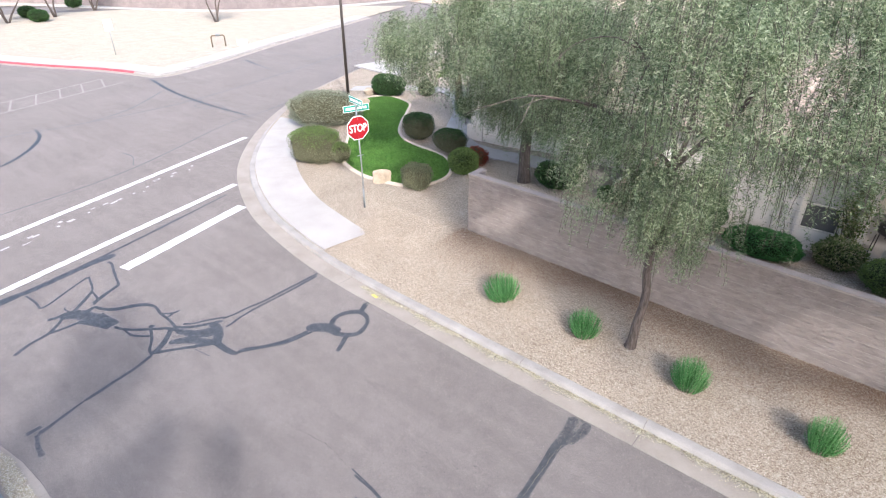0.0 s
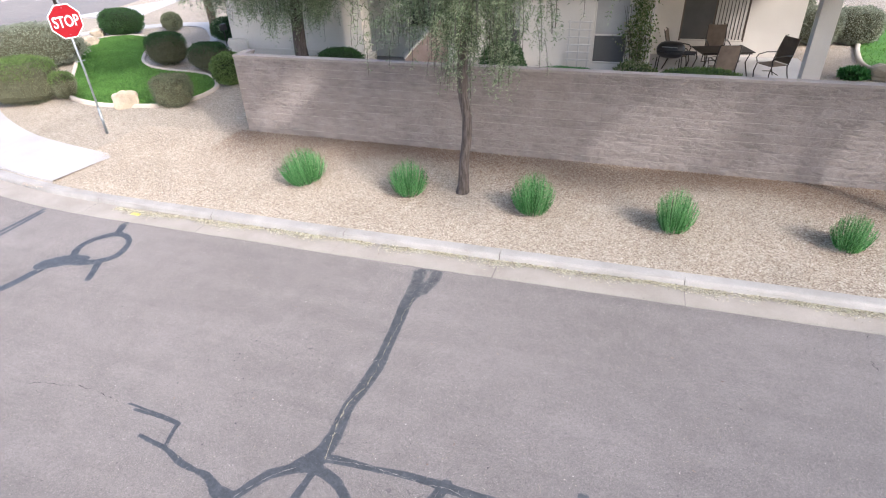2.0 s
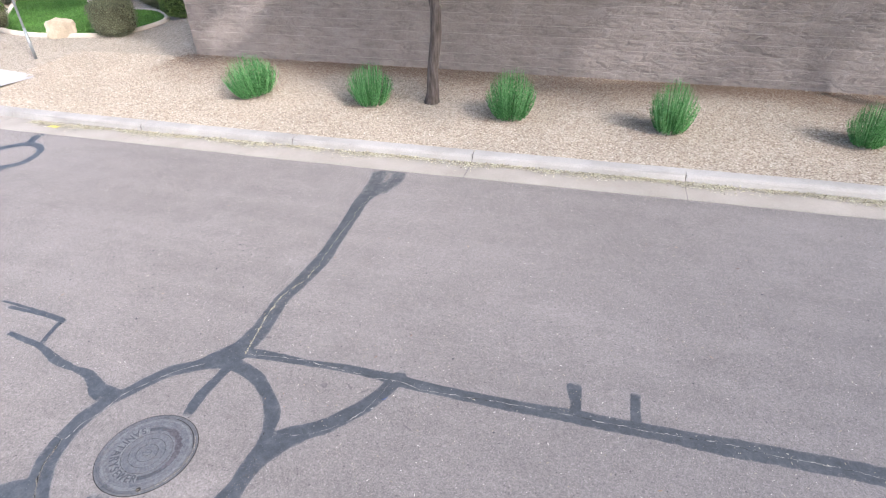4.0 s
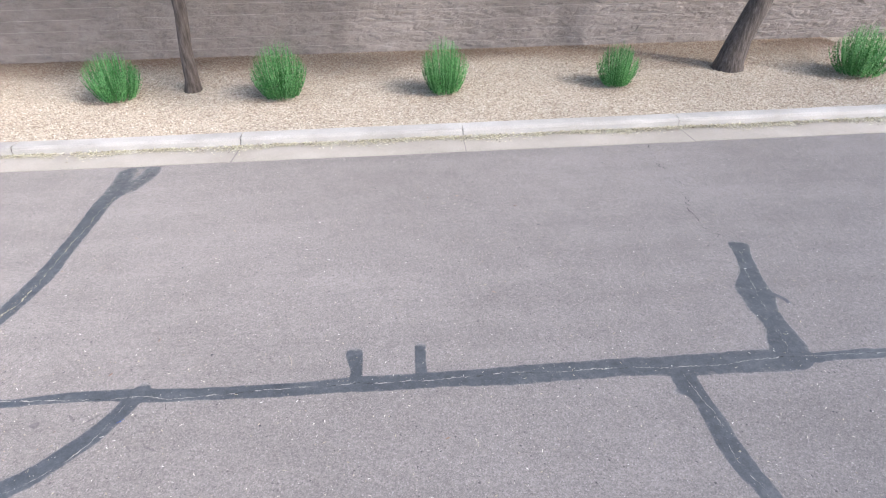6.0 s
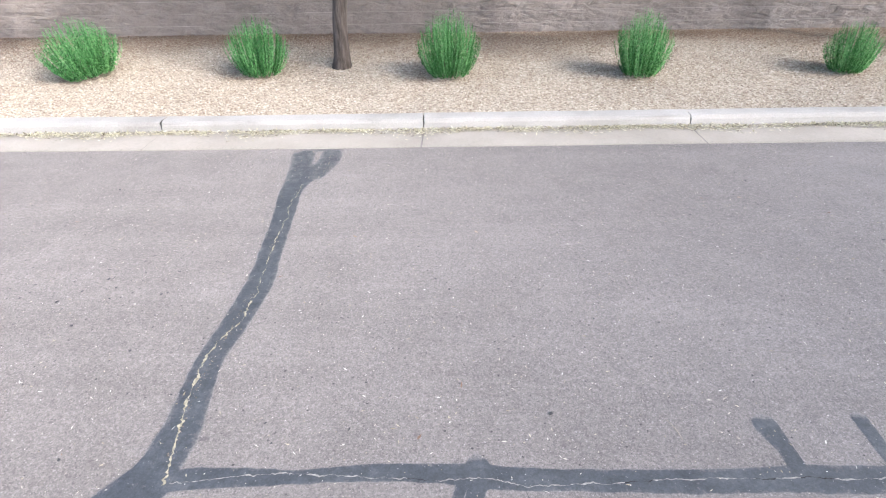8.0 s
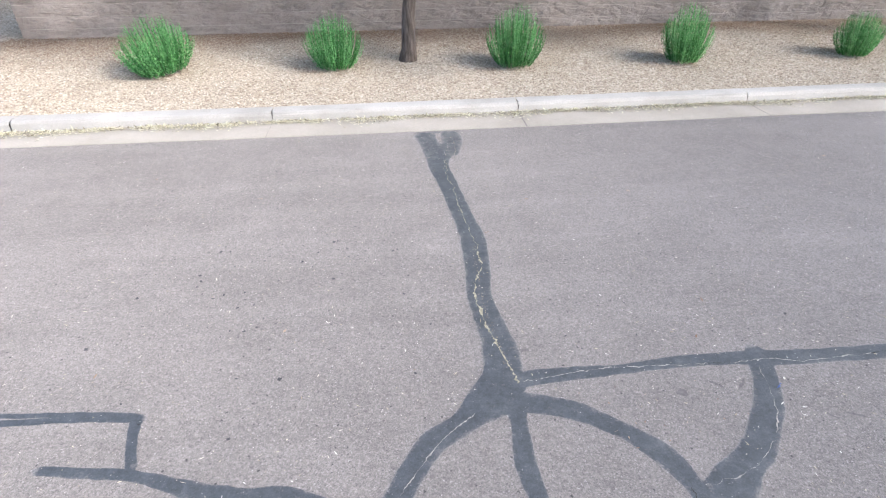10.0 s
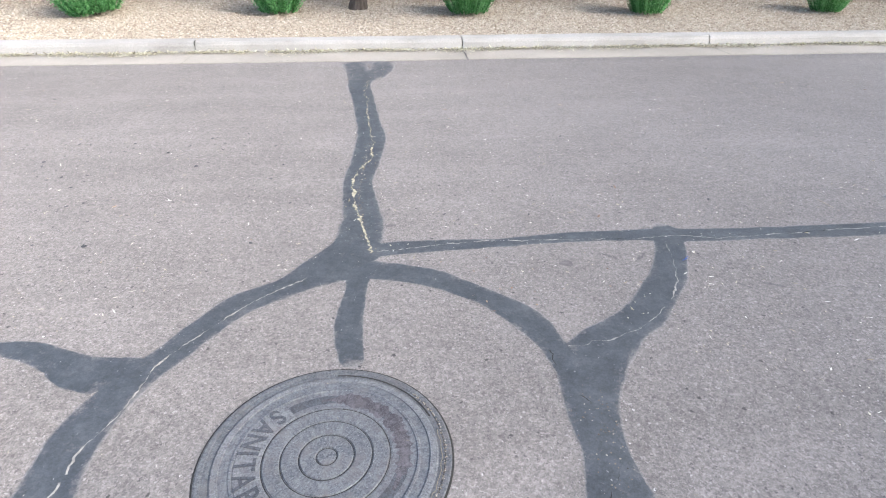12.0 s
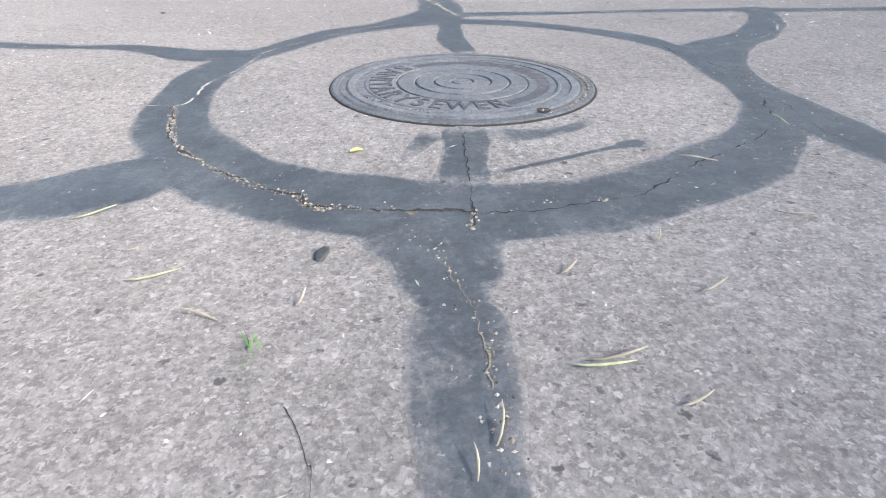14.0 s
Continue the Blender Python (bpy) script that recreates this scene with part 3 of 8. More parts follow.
# the asphalt's edges: north-east corner, south side, far west corner; the plots lie to the line's left
EDGE_NE = smooth_line([(-44, 62), (-37, 43), (-32.2, 30), (-29.2, 22.5), (-26.7, 17.4), (-24.2, 13.85), (-21.2, 10.66), (-18.2, 8.3), (-14.5, 6.5), (-11.3, 5.7), (-8.6, 5.35), (-5.5, 5.27), (-3.5, 5.235), (-1.5, 5.205), (4, 5.2), (36, 5.2)], 0.6)
EDGE_S = smooth_line([(36, -2.75), (0, -2.75), (-5.5, -2.75), (-8.4, -2.95), (-11, -3.9), (-13.2, -5.8), (-14.3, -9), (-14.5, -16), (-13, -44)], 0.6)
EDGE_W = smooth_line([(-108, -7), (-75, 3.0), (-60, 7.6), (-52, 10.6), (-46.5, 13.2), (-42.5, 14.5), (-40.2, 15.2), (-40.0, 17), (-42.0, 22.3), (-46, 30.7), (-50.7, 41.8), (-60, 64)], 0.8)
KERB_PROFILE = [(0.535, 0.012), (0.545, 0.085), (0.565, 0.118), (0.60, 0.130), (0.76, 0.130), (0.785, 0.118), (0.80, 0.02)]
GUTTER_PROFILE = [(-0.02, -0.03), (0.0, 0.006), (0.25, 0.008), (0.54, 0.012)]


def stretch(line, a, b):
    """The part of a plan line between two lengths along it."""
    d = np.r_[0, np.cumsum(np.linalg.norm(np.diff(line[:, :2], axis=0), axis=1))]
    s = np.unique(np.r_[a, d[(d > a) & (d < b)], b])
    return np.stack([np.interp(s, d, line[:, 0]), np.interp(s, d, line[:, 1])], 1)


def length_at(line, x, y):
    d = np.r_[0, np.cumsum(np.linalg.norm(np.diff(line[:, :2], axis=0), axis=1))]
    return d[np.argmin(np.hypot(line[:, 0] - x, line[:, 1] - y))]


def dense(line, step=0.15):
    d = np.r_[0, np.cumsum(np.linalg.norm(np.diff(line[:, :2], axis=0), axis=1))]
    s = np.linspace(0, d[-1], int(d[-1] / step) + 2)
    return np.stack([np.interp(s, d, line[:, 0]), np.interp(s, d, line[:, 1])], 1)


EDGE_NE, EDGE_S, EDGE_W = dense(EDGE_NE, 0.5), dense(EDGE_S, 0.5), dense(EDGE_W, 0.8)


def kerb_run(edge, first, last, joint, label, material=KERB):
    run = tagged(new("kerb"), label, "kerb", kind="structure")
    at = first
    while at < last - 0.2:
        end = min(at + joint, last)
        line = dense(stretch(edge, at + 0.006, end - 0.006), 0.4)
        kerb_ends(piece("kerb_stone", sweep("kerb_stone", line, KERB_PROFILE, material), run))
        kerb_ends(piece("gutter_pan", sweep("gutter_pan", line, GUTTER_PROFILE, GUTTER), run, label="tan concrete gutter pan"))
        at = end
    return run


def kerb_ends(ob):
    """Worn, slightly wavy edges."""
    me = ob.data
    co = np.empty(len(me.vertices) * 3, np.float32)
    me.vertices.foreach_get("co", co)
    co = co.reshape(-1, 3)
    co += rng.normal(size=co.shape).astype(np.float32) * (0.0035, 0.0035, 0.0015)
    me.vertices.foreach_set("co", co.ravel())


joint_at = length_at(EDGE_NE, -1.93, 5.2)
total_ne = np.linalg.norm(np.diff(EDGE_NE, axis=0), axis=1).sum()
start = joint_at - 3.05 * int(joint_at / 3.05)
# exact joint stations on the straight side
nearest = EDGE_NE[np.argmin(np.hypot(EDGE_NE[:, 0] + 1.93, EDGE_NE[:, 1] - 5.2))]
start += -1.93 - nearest[0]
kerb_run(EDGE_NE, start, total_ne - 0.5, 3.05, "sun-bleached concrete kerb with joints, beside the gutter")
kerb_run(EDGE_S, 3.0, 90.0, 3.05, "sun-bleached concrete kerb on the south side of the street")
red_from, red_to = length_at(EDGE_W, -75, 3), length_at(EDGE_W, -43.2, 14.3)
kerb_run(EDGE_W, red_to, 110.0, 4.0, "pale concrete kerb along the far plot")
kerb_run(EDGE_W, red_from, red_to, 4.0, "red-painted kerb round the far corner", RED_PAINT)


def offset(line, d):
    return line + normals_2d(line) * d


# plots
NE_OUT = np.vstack([offset(EDGE_NE, 0.7), [(60, 5.9), (60, 75), (-44, 75)]])
gx, gy = np.meshgrid(np.arange(-32, 22, 0.5), np.arange(6, 40, 0.5))
near = np.column_stack([gx.ravel(), gy.ravel()])
far_x, far_y = np.meshgrid(np.arange(-40, 58, 4.0), np.arange(41, 74, 4.0))
cand = np.vstack([near, np.column_stack([far_x.ravel(), far_y.ravel()])])
yard_poly = np.vstack([offset(EDGE_NE, 1.1), [(59, 6.3), (59, 74), (-43, 74)]])
cand = cand[inside(yard_poly, cand)]
yard = piece("yard_ground", sheet("yard_ground", NE_OUT, cand, GRAVEL, yard_height))
tagged(yard, "tan decomposed granite gravel sloping up to the wall", "gravel yard", kind="structure")
S_OUT = np.vstack([offset(EDGE_S, 0.7), [(-12, -60), (60, -60), (60, -3.4)]])
south = piece("south_verge", sheet("south_verge", S_OUT, [], GRAVEL, lambda x, y: 0.12 + 0 * x))
tagged(south, "tan gravel verge on the south side of the street", "gravel verge", kind="structure")
W_OUT = np.vstack([offset(EDGE_W, 0.7), [(-160, -20), (-160, 90), (-60, 90)]])
west = piece("far_plot", sheet("far_plot", W_OUT, [], PALE_GRAVEL, lambda x, y: 0.12 + 0 * x))
tagged(west, "bright tan gravel plot across the intersection", "gravel plot", kind="structure")


def pavement(edge, a, b, near_d, far_d, panel, z, label):
    walkway = tagged(new("pavement"), label, "pavement", kind="structure")
    at = a
    while at < b - 0.1:
        line = dense(stretch(edge, at + 0.006, min(at + panel, b) - 0.006), 0.4)
        piece("slab", sweep("slab", line, [(near_d, 0.0), (near_d, z), ((near_d + far_d) / 2, z + 0.006), (far_d, z), (far_d, 0.05)], PAVING), walkway)
        at += panel
    return walkway


walk_end = length_at(EDGE_NE, -10.0, 5.5)
pavement(EDGE_NE, length_at(EDGE_NE, -36, 40), walk_end, 0.80, 2.55, 1.55, 0.178, "bright white concrete corner pavement beside the gravel")
pavement(EDGE_W, length_at(EDGE_W, -75, 3), 110.0, 0.82, 2.6, 3.0, 0.16, "bright concrete pavement along the far plot")

# ---- markings ----
def stripe(name, a, b, width, material, label, z=0.004, wear=0.02):
    a, b = np.array(a, float), np.array(b, float)
    n = max(3, int(np.linalg.norm(b - a) / 0.12))
    line = a + (b - a) * np.linspace(0, 1, n)[:, None]
    nrm = normals_2d(line)
    w = width / 2 + rng.normal(size=(n, 2)) * wear * 0.4
    verts = np.column_stack([np.vstack([line + nrm * w[:, :1], line - nrm * w[:, 1:]]), np.full(2 * n, z)])
    faces = [(i, i + 1, n + i + 1, n + i) for i in range(n - 1)]
    return tagged(piece(name, fast_mesh(name, verts, faces, material)), label, "road marking", kind="structure")


stripe("stop_line", (-15.12, 6.62), (-13.80, 1.65), 0.42, PAINT, "white stop line painted on the asphalt")
stripe("crosswalk_line", (-22.52, 11.5), (-17.1, -7.0), 0.30, PAINT, "white crosswalk line painted across the street")
stripe("crosswalk_line", (-17.28, 7.65), (-13.2, -9.5), 0.30, PAINT, "white crosswalk line painted across the street")
for k in range(26):
    s = k / 25
    p0 = np.array((-20.6, 7.7)) * (1 - s) + np.array((-17.6, -2.2)) * s + rng.normal(size=2) * 0.12
    stripe("old_marking", p0, p0 + np.array((0.05, -0.17)) * (0.4 + rng.random() * 1.4), 0.06 + rng.random() * 0.1, WORN_PAINT, "worn remains of an old white marking", 0.003, 0.03)
far_a, far_b = np.array((-40.6, 13.2)), np.array((-35.5, -1.0))
away = np.array((-0.94, -0.34)) * 2.4
stripe("far_crosswalk_line", far_a, far_b, 0.16, FAINT_PAINT, "faded white crosswalk line across the far street")
stripe("far_crosswalk_line", far_a + away, far_b + away, 0.16, FAINT_PAINT, "faded white crosswalk line across the far street")
for k in range(9):
    q = far_a + (far_b - far_a) * (k + 0.5) / 9
    stripe("crosswalk_bar", q + (far_b - far_a) * 0.06, q + away - (far_b - far_a) * 0.06, 0.12, FAINT_PAINT, "faded slanting crosswalk bar")
stripe("utility_mark", (-6.85, 5.60), (-6.62, 5.59), 0.12, YELLOW, "yellow utility spot sprayed on the gutter", 0.02, 0.05)

# ---- sealed cracks ----
seam_count = 0


SEAMS = []


def seam(points, step=0.05, rough=0.014, label="dark sealant band over a crack in the asphalt", wear=0.0):
    """A poured sealant band through (x, y, width) points, domed, with uneven edges."""
    global seam_count
    line = smooth_line(points, step)
    n = len(line)
    nrm = normals_2d(line)
    wob = np.column_stack([[noise.noise((p[0] * 2.3 + c, p[1] * 2.3, seam_count)) + 0.35 * noise.noise((p[0] * 9 + c, p[1] * 9, 3.0)) for p in line] for c in (0.0, 40.0)])
    ragged = rng.normal(size=(n, 2)) * min(0.003, 0.05 * step)
    half = np.maximum(line[:, 2:3] * 0.50 * (1 + 0.14 * wob) + rough * wob + ragged, 0.008)
    end = np.minimum(np.arange(n), np.arange(n)[::-1])[:, None] * step / np.maximum(half, 0.01)
    half = half * np.sqrt(np.clip(1 - (1 - np.clip(end, 0, 1)) ** 2, 0.04, 1))
    z0 = 0.0007 + 0.00007 * (seam_count % 10)
    z0 = z0 * min(1.0, float(np.median(half)) / 0.05) + 0.0003
    across = (1.0, 0.88, 0.6, 0.3, 0.0, -0.3, -0.6, -0.88, -1.0)
    cols = [line[:, :2] + nrm * (half[:, :1] if k > 0 else half[:, 1:]) * k for k in across]
    zs = [0.0002 if abs(k) == 1 else z0 + 0.0002 * (1 - abs(k)) for k in across]
    verts = lie(np.concatenate([np.column_stack([c, np.full(n, z)]) for c, z in zip(cols, zs)]))
    # rounded ends
    faces = [(k * n + i, k * n + i + 1, (k + 1) * n + i + 1, (k + 1) * n + i) for k in range(8) for i in range(n - 1)]
    seam_count += 1
    me = fast_mesh("tar_seam", verts, faces, TAR, True)
    fade = np.clip(np.minimum(np.arange(n), np.arange(n)[::-1]) * step / 0.05, 0.0, 1.0)
    worn = np.concatenate([np.maximum(w, 0.45 * (1 - fade)) for w in (0.44, 0.10, 0.02, 0.0, 0.0, 0.0, 0.02, 0.10, 0.44)])
    SEAMS.append((me, verts[:, :2], worn, line[:, :2], half.mean(1), wear))
    return tagged(piece("tar_seam", me), label, "crack sealant", kind="structure")


def wear_seams():
    """Wear along the free edges and ends; none where one band lies over another."""
    for me, at, worn, _, _, extra in SEAMS:
        open_air = np.ones(len(at))
        for other, _, _, line, half, _ in SEAMS:
            if other is me or (at.max(0) < line.min(0) - 0.4).any() or (at.min(0) > line.max(0) + 0.4).any():
                continue
            d = np.hypot(at[:, None, 0] - line[None, :, 0], at[:, None, 1] - line[None, :, 1]) - half[None] * 0.85
            open_air = np.minimum(open_air, np.clip(d.min(1) / 0.02, 0.0, 1.0))
        layer = me.attributes.new("worn", "FLOAT", "POINT")
        layer.data.foreach_set("value", (worn * open_air + extra).astype(np.float32))


def crack(points, width, material, label, jag=0.03, step=0.008, z=0.0024, keep=1.0, ragged=1.0):
    """A jagged open or filled crack through (x, y) points, pinching out here and there."""
    line = smooth_line(points, step)
    n = len(line)
    s = np.arange(n) * step
    k0, k1 = points[0]
    off = np.array([noise.noise((q * 4.0, k0, 1.0)) + 0.50 * noise.noise((q * 17.0, k1, 5.0)) + ragged * (0.30 * noise.noise((q * 48.0, k0, 9.0)) + 0.15 * noise.noise((q * 120.0, k1, 9.0))) for q in s])
    nrm = normals_2d(line)
    line = line + nrm * off[:, None] * jag
    w = width / 2 * np.clip(0.55 + 1.5 * np.array([noise.noise((q * 13.0, 7.0, k0)) + 0.6 * noise.noise((q * 60.0, k1, 2.0)) for q in s]), 0.10, 2.0)[:, None]
    verts = lie(np.column_stack([np.vstack([line + nrm * w, line - nrm * w]), np.full(2 * n, z)]))
    faces = [(i, i + 1, n + i + 1, n + i) for i in range(n - 1) if keep >= 1 or noise.noise((s[i] * 5.0, 3.0, k1)) < keep - 0.5]
    return tagged(piece("crack", fast_mesh("crack", verts, faces, material)), label, "crack", kind="structure")


# round the manhole
seam([(0.05, 1.0, 0.20), (-0.04, 0.985, 0.20), (-0.218, 0.883, 0.147), (-0.385, 0.775, 0.160), (-0.495, 0.62, 0.158), (-0.585, 0.47, 0.15), (-0.672, 0.31, 0.15), (-0.725, 0.18, 0.155), (-0.740, 0.034, 0.157), (-0.722, -0.128, 0.178), (-0.664, -0.285, 0.175), (-0.596, -0.395, 0.195), (-0.491, -0.523, 0.200), (-0.374, -0.597, 0.194), (-0.288, -0.644, 0.198), (-0.07, -0.708, 0.21), (0.124, -0.699, 0.203), (0.253, -0.662, 0.188), (0.37, -0.615, 0.185), (0.497, -0.545, 0.205), (0.60, -0.45, 0.19), (0.685, -0.32, 0.15), (0.745, -0.19, 0.13), (0.778, -0.04, 0.115), (0.778, 0.12, 0.11), (0.785, 0.28, 0.10), (0.764, 0.41, 0.11), (0.719, 0.543, 0.148), (0.618, 0.690, 0.141), (0.493, 0.804, 0.129), (0.342, 0.903, 0.135), (0.03, 0.995, 0.15)], 0.025, label="dark sealant ring round the manhole", wear=0.015)
seam([(0.05, 0.98, 0.13), (0.059, 0.85, 0.090), (0.043, 0.673, 0.110), (0.045, 0.519, 0.105), (0.066, 0.36, 0.086)], 0.02, 0.008)
seam([(-0.036, -0.345, 0.11), (-0.042, -0.46, 0.092), (-0.056, -0.53, 0.092), (-0.07, -0.63, 0.115)], 0.02, 0.008, wear=0.02)
seam([(-0.12, -0.70, 0.40), (-0.13, -0.76, 0.28), (-0.12, -0.83, 0.19), (-0.118, -0.91, 0.165), (-0.107, -0.967, 0.125)], 0.012, 0.014, wear=0.04)
seam([(-0.112, -0.94, 0.13), (-0.122, -1.05, 0.118), (-0.125, -1.11, 0.11), (-0.129, -1.165, 0.096), (-0.133, -1.22, 0.09), (-0.145, -1.40, 0.09), (-0.16, -1.9, 0.11), (-0.2, -2.6, 0.12)], 0.012, 0.016, wear=0.05)
seam([(-0.60, -0.43, 0.24), (-0.686, -0.482, 0.25), (-0.787, -0.534, 0.225), (-0.885, -0.57, 0.17), (-1.05, -0.65, 0.13), (-1.3, -0.75, 0.12), (-1.9, -0.93, 0.1)], 0.03, wear=0.03)
seam([(-0.62, 0.42, 0.13), (-0.715, 0.43, 0.125), (-0.837, 0.448, 0.12), (-0.954, 0.498, 0.11), (-1.071, 0.562, 0.10), (-1.22, 0.583, 0.07), (-1.347, 0.599, 0.085), (-1.49, 0.625, 0.095), (-1.8, 0.74, 0.065), (-2.05, 0.78, 0.06), (-2.28, 0.82, 0.06)], 0.025, 0.010, wear=0.02)
seam([(-0.72, 0.36, 0.10), (-0.85, 0.39, 0.08), (-0.96, 0.46, 0.05)], 0.03)
seam([(-1.80, 0.76, 0.06), (-1.86, 0.92, 0.05), (-1.90, 1.10, 0.06)], 0.03)
seam([(-1.84, 1.08, 0.05), (-2.2, 1.15, 0.045), (-2.8, 1.19, 0.03)], 0.04)
seam([(-0.02, -0.578, 0.012), (0.101, -0.539, 0.012), (0.20, -0.50, 0.013), (0.258, -0.478, 0.018), (0.29, -0.462, 0.038), (0.33, -0.458, 0.042), (0.365, -0.462, 0.020)], 0.01, 0.003, "thin drip of sealant beside the manhole", 0.03)
for x, y, w in ((0.068, -0.496, 0.030), (-0.148, -0.541, 0.022)):
    seam([(x - 0.018, y + 0.006, w * 0.7), (x, y, w), (x + 0.018, y - 0.004, w * 0.7)], 0.006, 0.004, "blot of sealant beside the manhole", 0.06)
seam([(-0.10, -0.365, 0.05), (-0.125, -0.42, 0.05), (-0.15, -0.465, 0.035), (-0.168, -0.51, 0.02)], 0.01, 0.012, "splash of sealant beside the manhole", 0.13)
seam([(0.0, -0.40, 0.10), (0.08, -0.408, 0.075), (0.15, -0.395, 0.05), (0.215, -0.365, 0.04), (0.27, -0.32, 0.03)], 0.012, 0.006, "splash of sealant along the manhole rim", 0.10)
# straight north to the gutter
seam([(0.040, 1.0, 0.20), (0.060, 1.19, 0.230), (0.060, 1.398, 0.230), (0.042, 1.734, 0.195), (0.036, 2.019, 0.182), (0.072, 2.30, 0.195), (0.090, 2.68, 0.200), (0.060, 3.194, 0.187), (0.003, 3.755, 0.200), (-0.028, 4.20, 0.23), (0.0, 4.50, 0.29), (0.03, 4.66, 0.34)], 0.03, 0.010, wear=0.02)
seam([(-0.05, 4.35, 0.20), (-0.075, 4.75, 0.25), (-0.105, 4.98, 0.275), (-0.12, 5.15, 0.34)], 0.02, 0.010, wear=0.11)
seam([(0.09, 4.40, 0.20), (0.15, 4.72, 0.25), (0.19, 4.95, 0.25), (0.165, 5.15, 0.27)], 0.02, 0.010, wear=0.11)
seam([(-0.16, 5.12, 0.07), (0.03, 5.14, 0.06), (0.26, 5.13, 0.07)], 0.03, wear=0.18)
seam([(0.0, 1.30, 0.06), (-0.03, 1.17, 0.13), (-0.10, 1.03, 0.17), (-0.20, 0.92, 0.13), (-0.30, 0.84, 0.08)], 0.02, 0.006)
seam([(1.535, 1.29, 0.05), (1.545, 1.22, 0.14), (1.53, 1.12, 0.17)], 0.02, 0.006)
# east along the lane
seam([(0.08, 1.13, 0.13), (0.22, 1.152, 0.124), (0.464, 1.158, 0.112), (0.70, 1.160, 0.102), (1.0, 1.178, 0.102), (1.366, 1.178, 0.12), (1.762, 1.15, 0.13), (2.141, 1.138, 0.125), (2.519, 1.138, 0.128), (2.902, 1.14, 0.144), (3.289, 1.143, 0.16), (3.678, 1.14, 0.166), (4.07, 1.14, 0.178), (4.469, 1.153, 0.178), (4.869, 1.155, 0.189), (5.264, 1.137, 0.23), (5.668, 1.137, 0.243), (5.995, 1.137, 0.238), (6.23, 1.13, 0.17)], 0.04, 0.008)
seam([(6.10, 1.14, 0.12), (6.77, 1.14, 0.10), (7.5, 1.12, 0.10), (9.0, 1.05, 0.10), (12.5, 0.98, 0.09)], 0.05, 0.008)
seam([(1.55, 1.20, 0.18), (1.51, 1.08, 0.155), (1.468, 0.975, 0.142), (1.375, 0.81, 0.148), (1.26, 0.67, 0.158), (1.155, 0.55, 0.163), (1.03, 0.48, 0.14), (0.91, 0.43, 0.11), (0.81, 0.385, 0.06)], 0.025, 0.008)
seam([(1.15, 0.55, 0.13), (1.03, 0.45, 0.17), (0.94, 0.36, 0.185), (0.862, 0.255, 0.19), (0.818, 0.123, 0.155), (0.800, -0.026, 0.138), (0.785, -0.143, 0.15), (0.74, -0.28, 0.13), (0.64, -0.45, 0.13)], 0.025, 0.008)
seam([(0.82, 0.0, 0.09), (0.805, -0.12, 0.13), (0.80, -0.25, 0.17), (0.80, -0.40, 0.185), (0.815, -0.53, 0.19), (0.89, -0.67, 0.17), (1.08, -0.82, 0.15), (1.4, -1.0, 0.13), (1.9, -1.25, 0.11), (2.8, -1.8, 0.1)], 0.03, 0.008)
seam([(3.012, 1.18, 0.10), (3.010, 1.30, 0.098), (2.99, 1.42, 0.125), (2.984, 1.52, 0.125)], 0.02, 0.006)
seam([(3.466, 1.18, 0.09), (3.466, 1.35, 0.086), (3.469, 1.53, 0.094)], 0.02, 0.006)
seam([(6.505, 2.71, 0.27), (6.44, 2.52, 0.165), (6.344, 2.192, 0.165), (6.240, 1.95, 0.29), (6.185, 1.69, 0.237), (6.177, 1.485, 0.20), (6.143, 1.31, 0.265), (6.07, 1.08, 0.29)], 0.03, 0.010)
seam([(6.33, 1.93, 0.03), (6.42, 1.80, 0.05), (6.43, 1.72, 0.03)], 0.02, 0.01, "small run of sealant beside a seam")
seam([(5.26, 1.10, 0.24), (5.266, 0.936, 0.18), (5.286, 0.81, 0.137), (5.294, 0.625, 0.163), (5.297, 0.444, 0.163), (5.319, 0.259, 0.15), (5.351, 0.108, 0.135), (5.42, -0.7, 0.12), (5.5, -2.2, 0.1)], 0.03, 0.008)
seam([(5.13, 0.905, 0.06), (5.22, 0.90, 0.085), (5.30, 0.92, 0.08)], 0.03)
# crack network near the crossing
seam([(-9.00, 5.37, 0.10), (-8.99, 4.68, 0.10), (-8.98, 3.99, 0.10), (-8.97, 3.37, 0.09), (-9.03, 2.91, 0.09), (-9.02, 2.64, 0.09), (-9.05, 2.44, 0.09), (-9.10, 2.18, 0.09)], 0.05, 0.008)
seam([(-8.90, 5.27, 0.10), (-8.87, 4.66, 0.10), (-8.84, 3.98, 0.09), (-8.84, 3.37, 0.09), (-8.82, 2.85, 0.09), (-8.78, 2.52, 0.08), (-8.71, 2.23, 0.08), (-8.69, 2.04, 0.08)], 0.05, 0.008)
seam([(-9.19, 1.97, 0.25), (-8.68, 1.84, 0.32), (-8.20, 1.53, 0.23)], 0.05, 0.008, wear=0.05)
seam([(-8.40, 1.55, 0.19), (-7.87, 1.57, 0.20), (-7.51, 1.63, 0.16)], 0.05, 0.008)
seam([(-7.52, 1.59, 0.11), (-7.51, 1.89, 0.12), (-7.27, 2.21, 0.12), (-7.04, 2.66, 0.12), (-6.96, 2.94, 0.12), (-6.89, 3.35, 0.12)], 0.05, 0.008)
seam([(-7.53, 1.73, 0.08), (-7.36, 1.99, 0.08), (-7.13, 2.33, 0.08), (-6.93, 2.70, 0.08), (-6.85, 3.08, 0.08), (-6.79, 3.43, 0.08)], 0.05, 0.008)
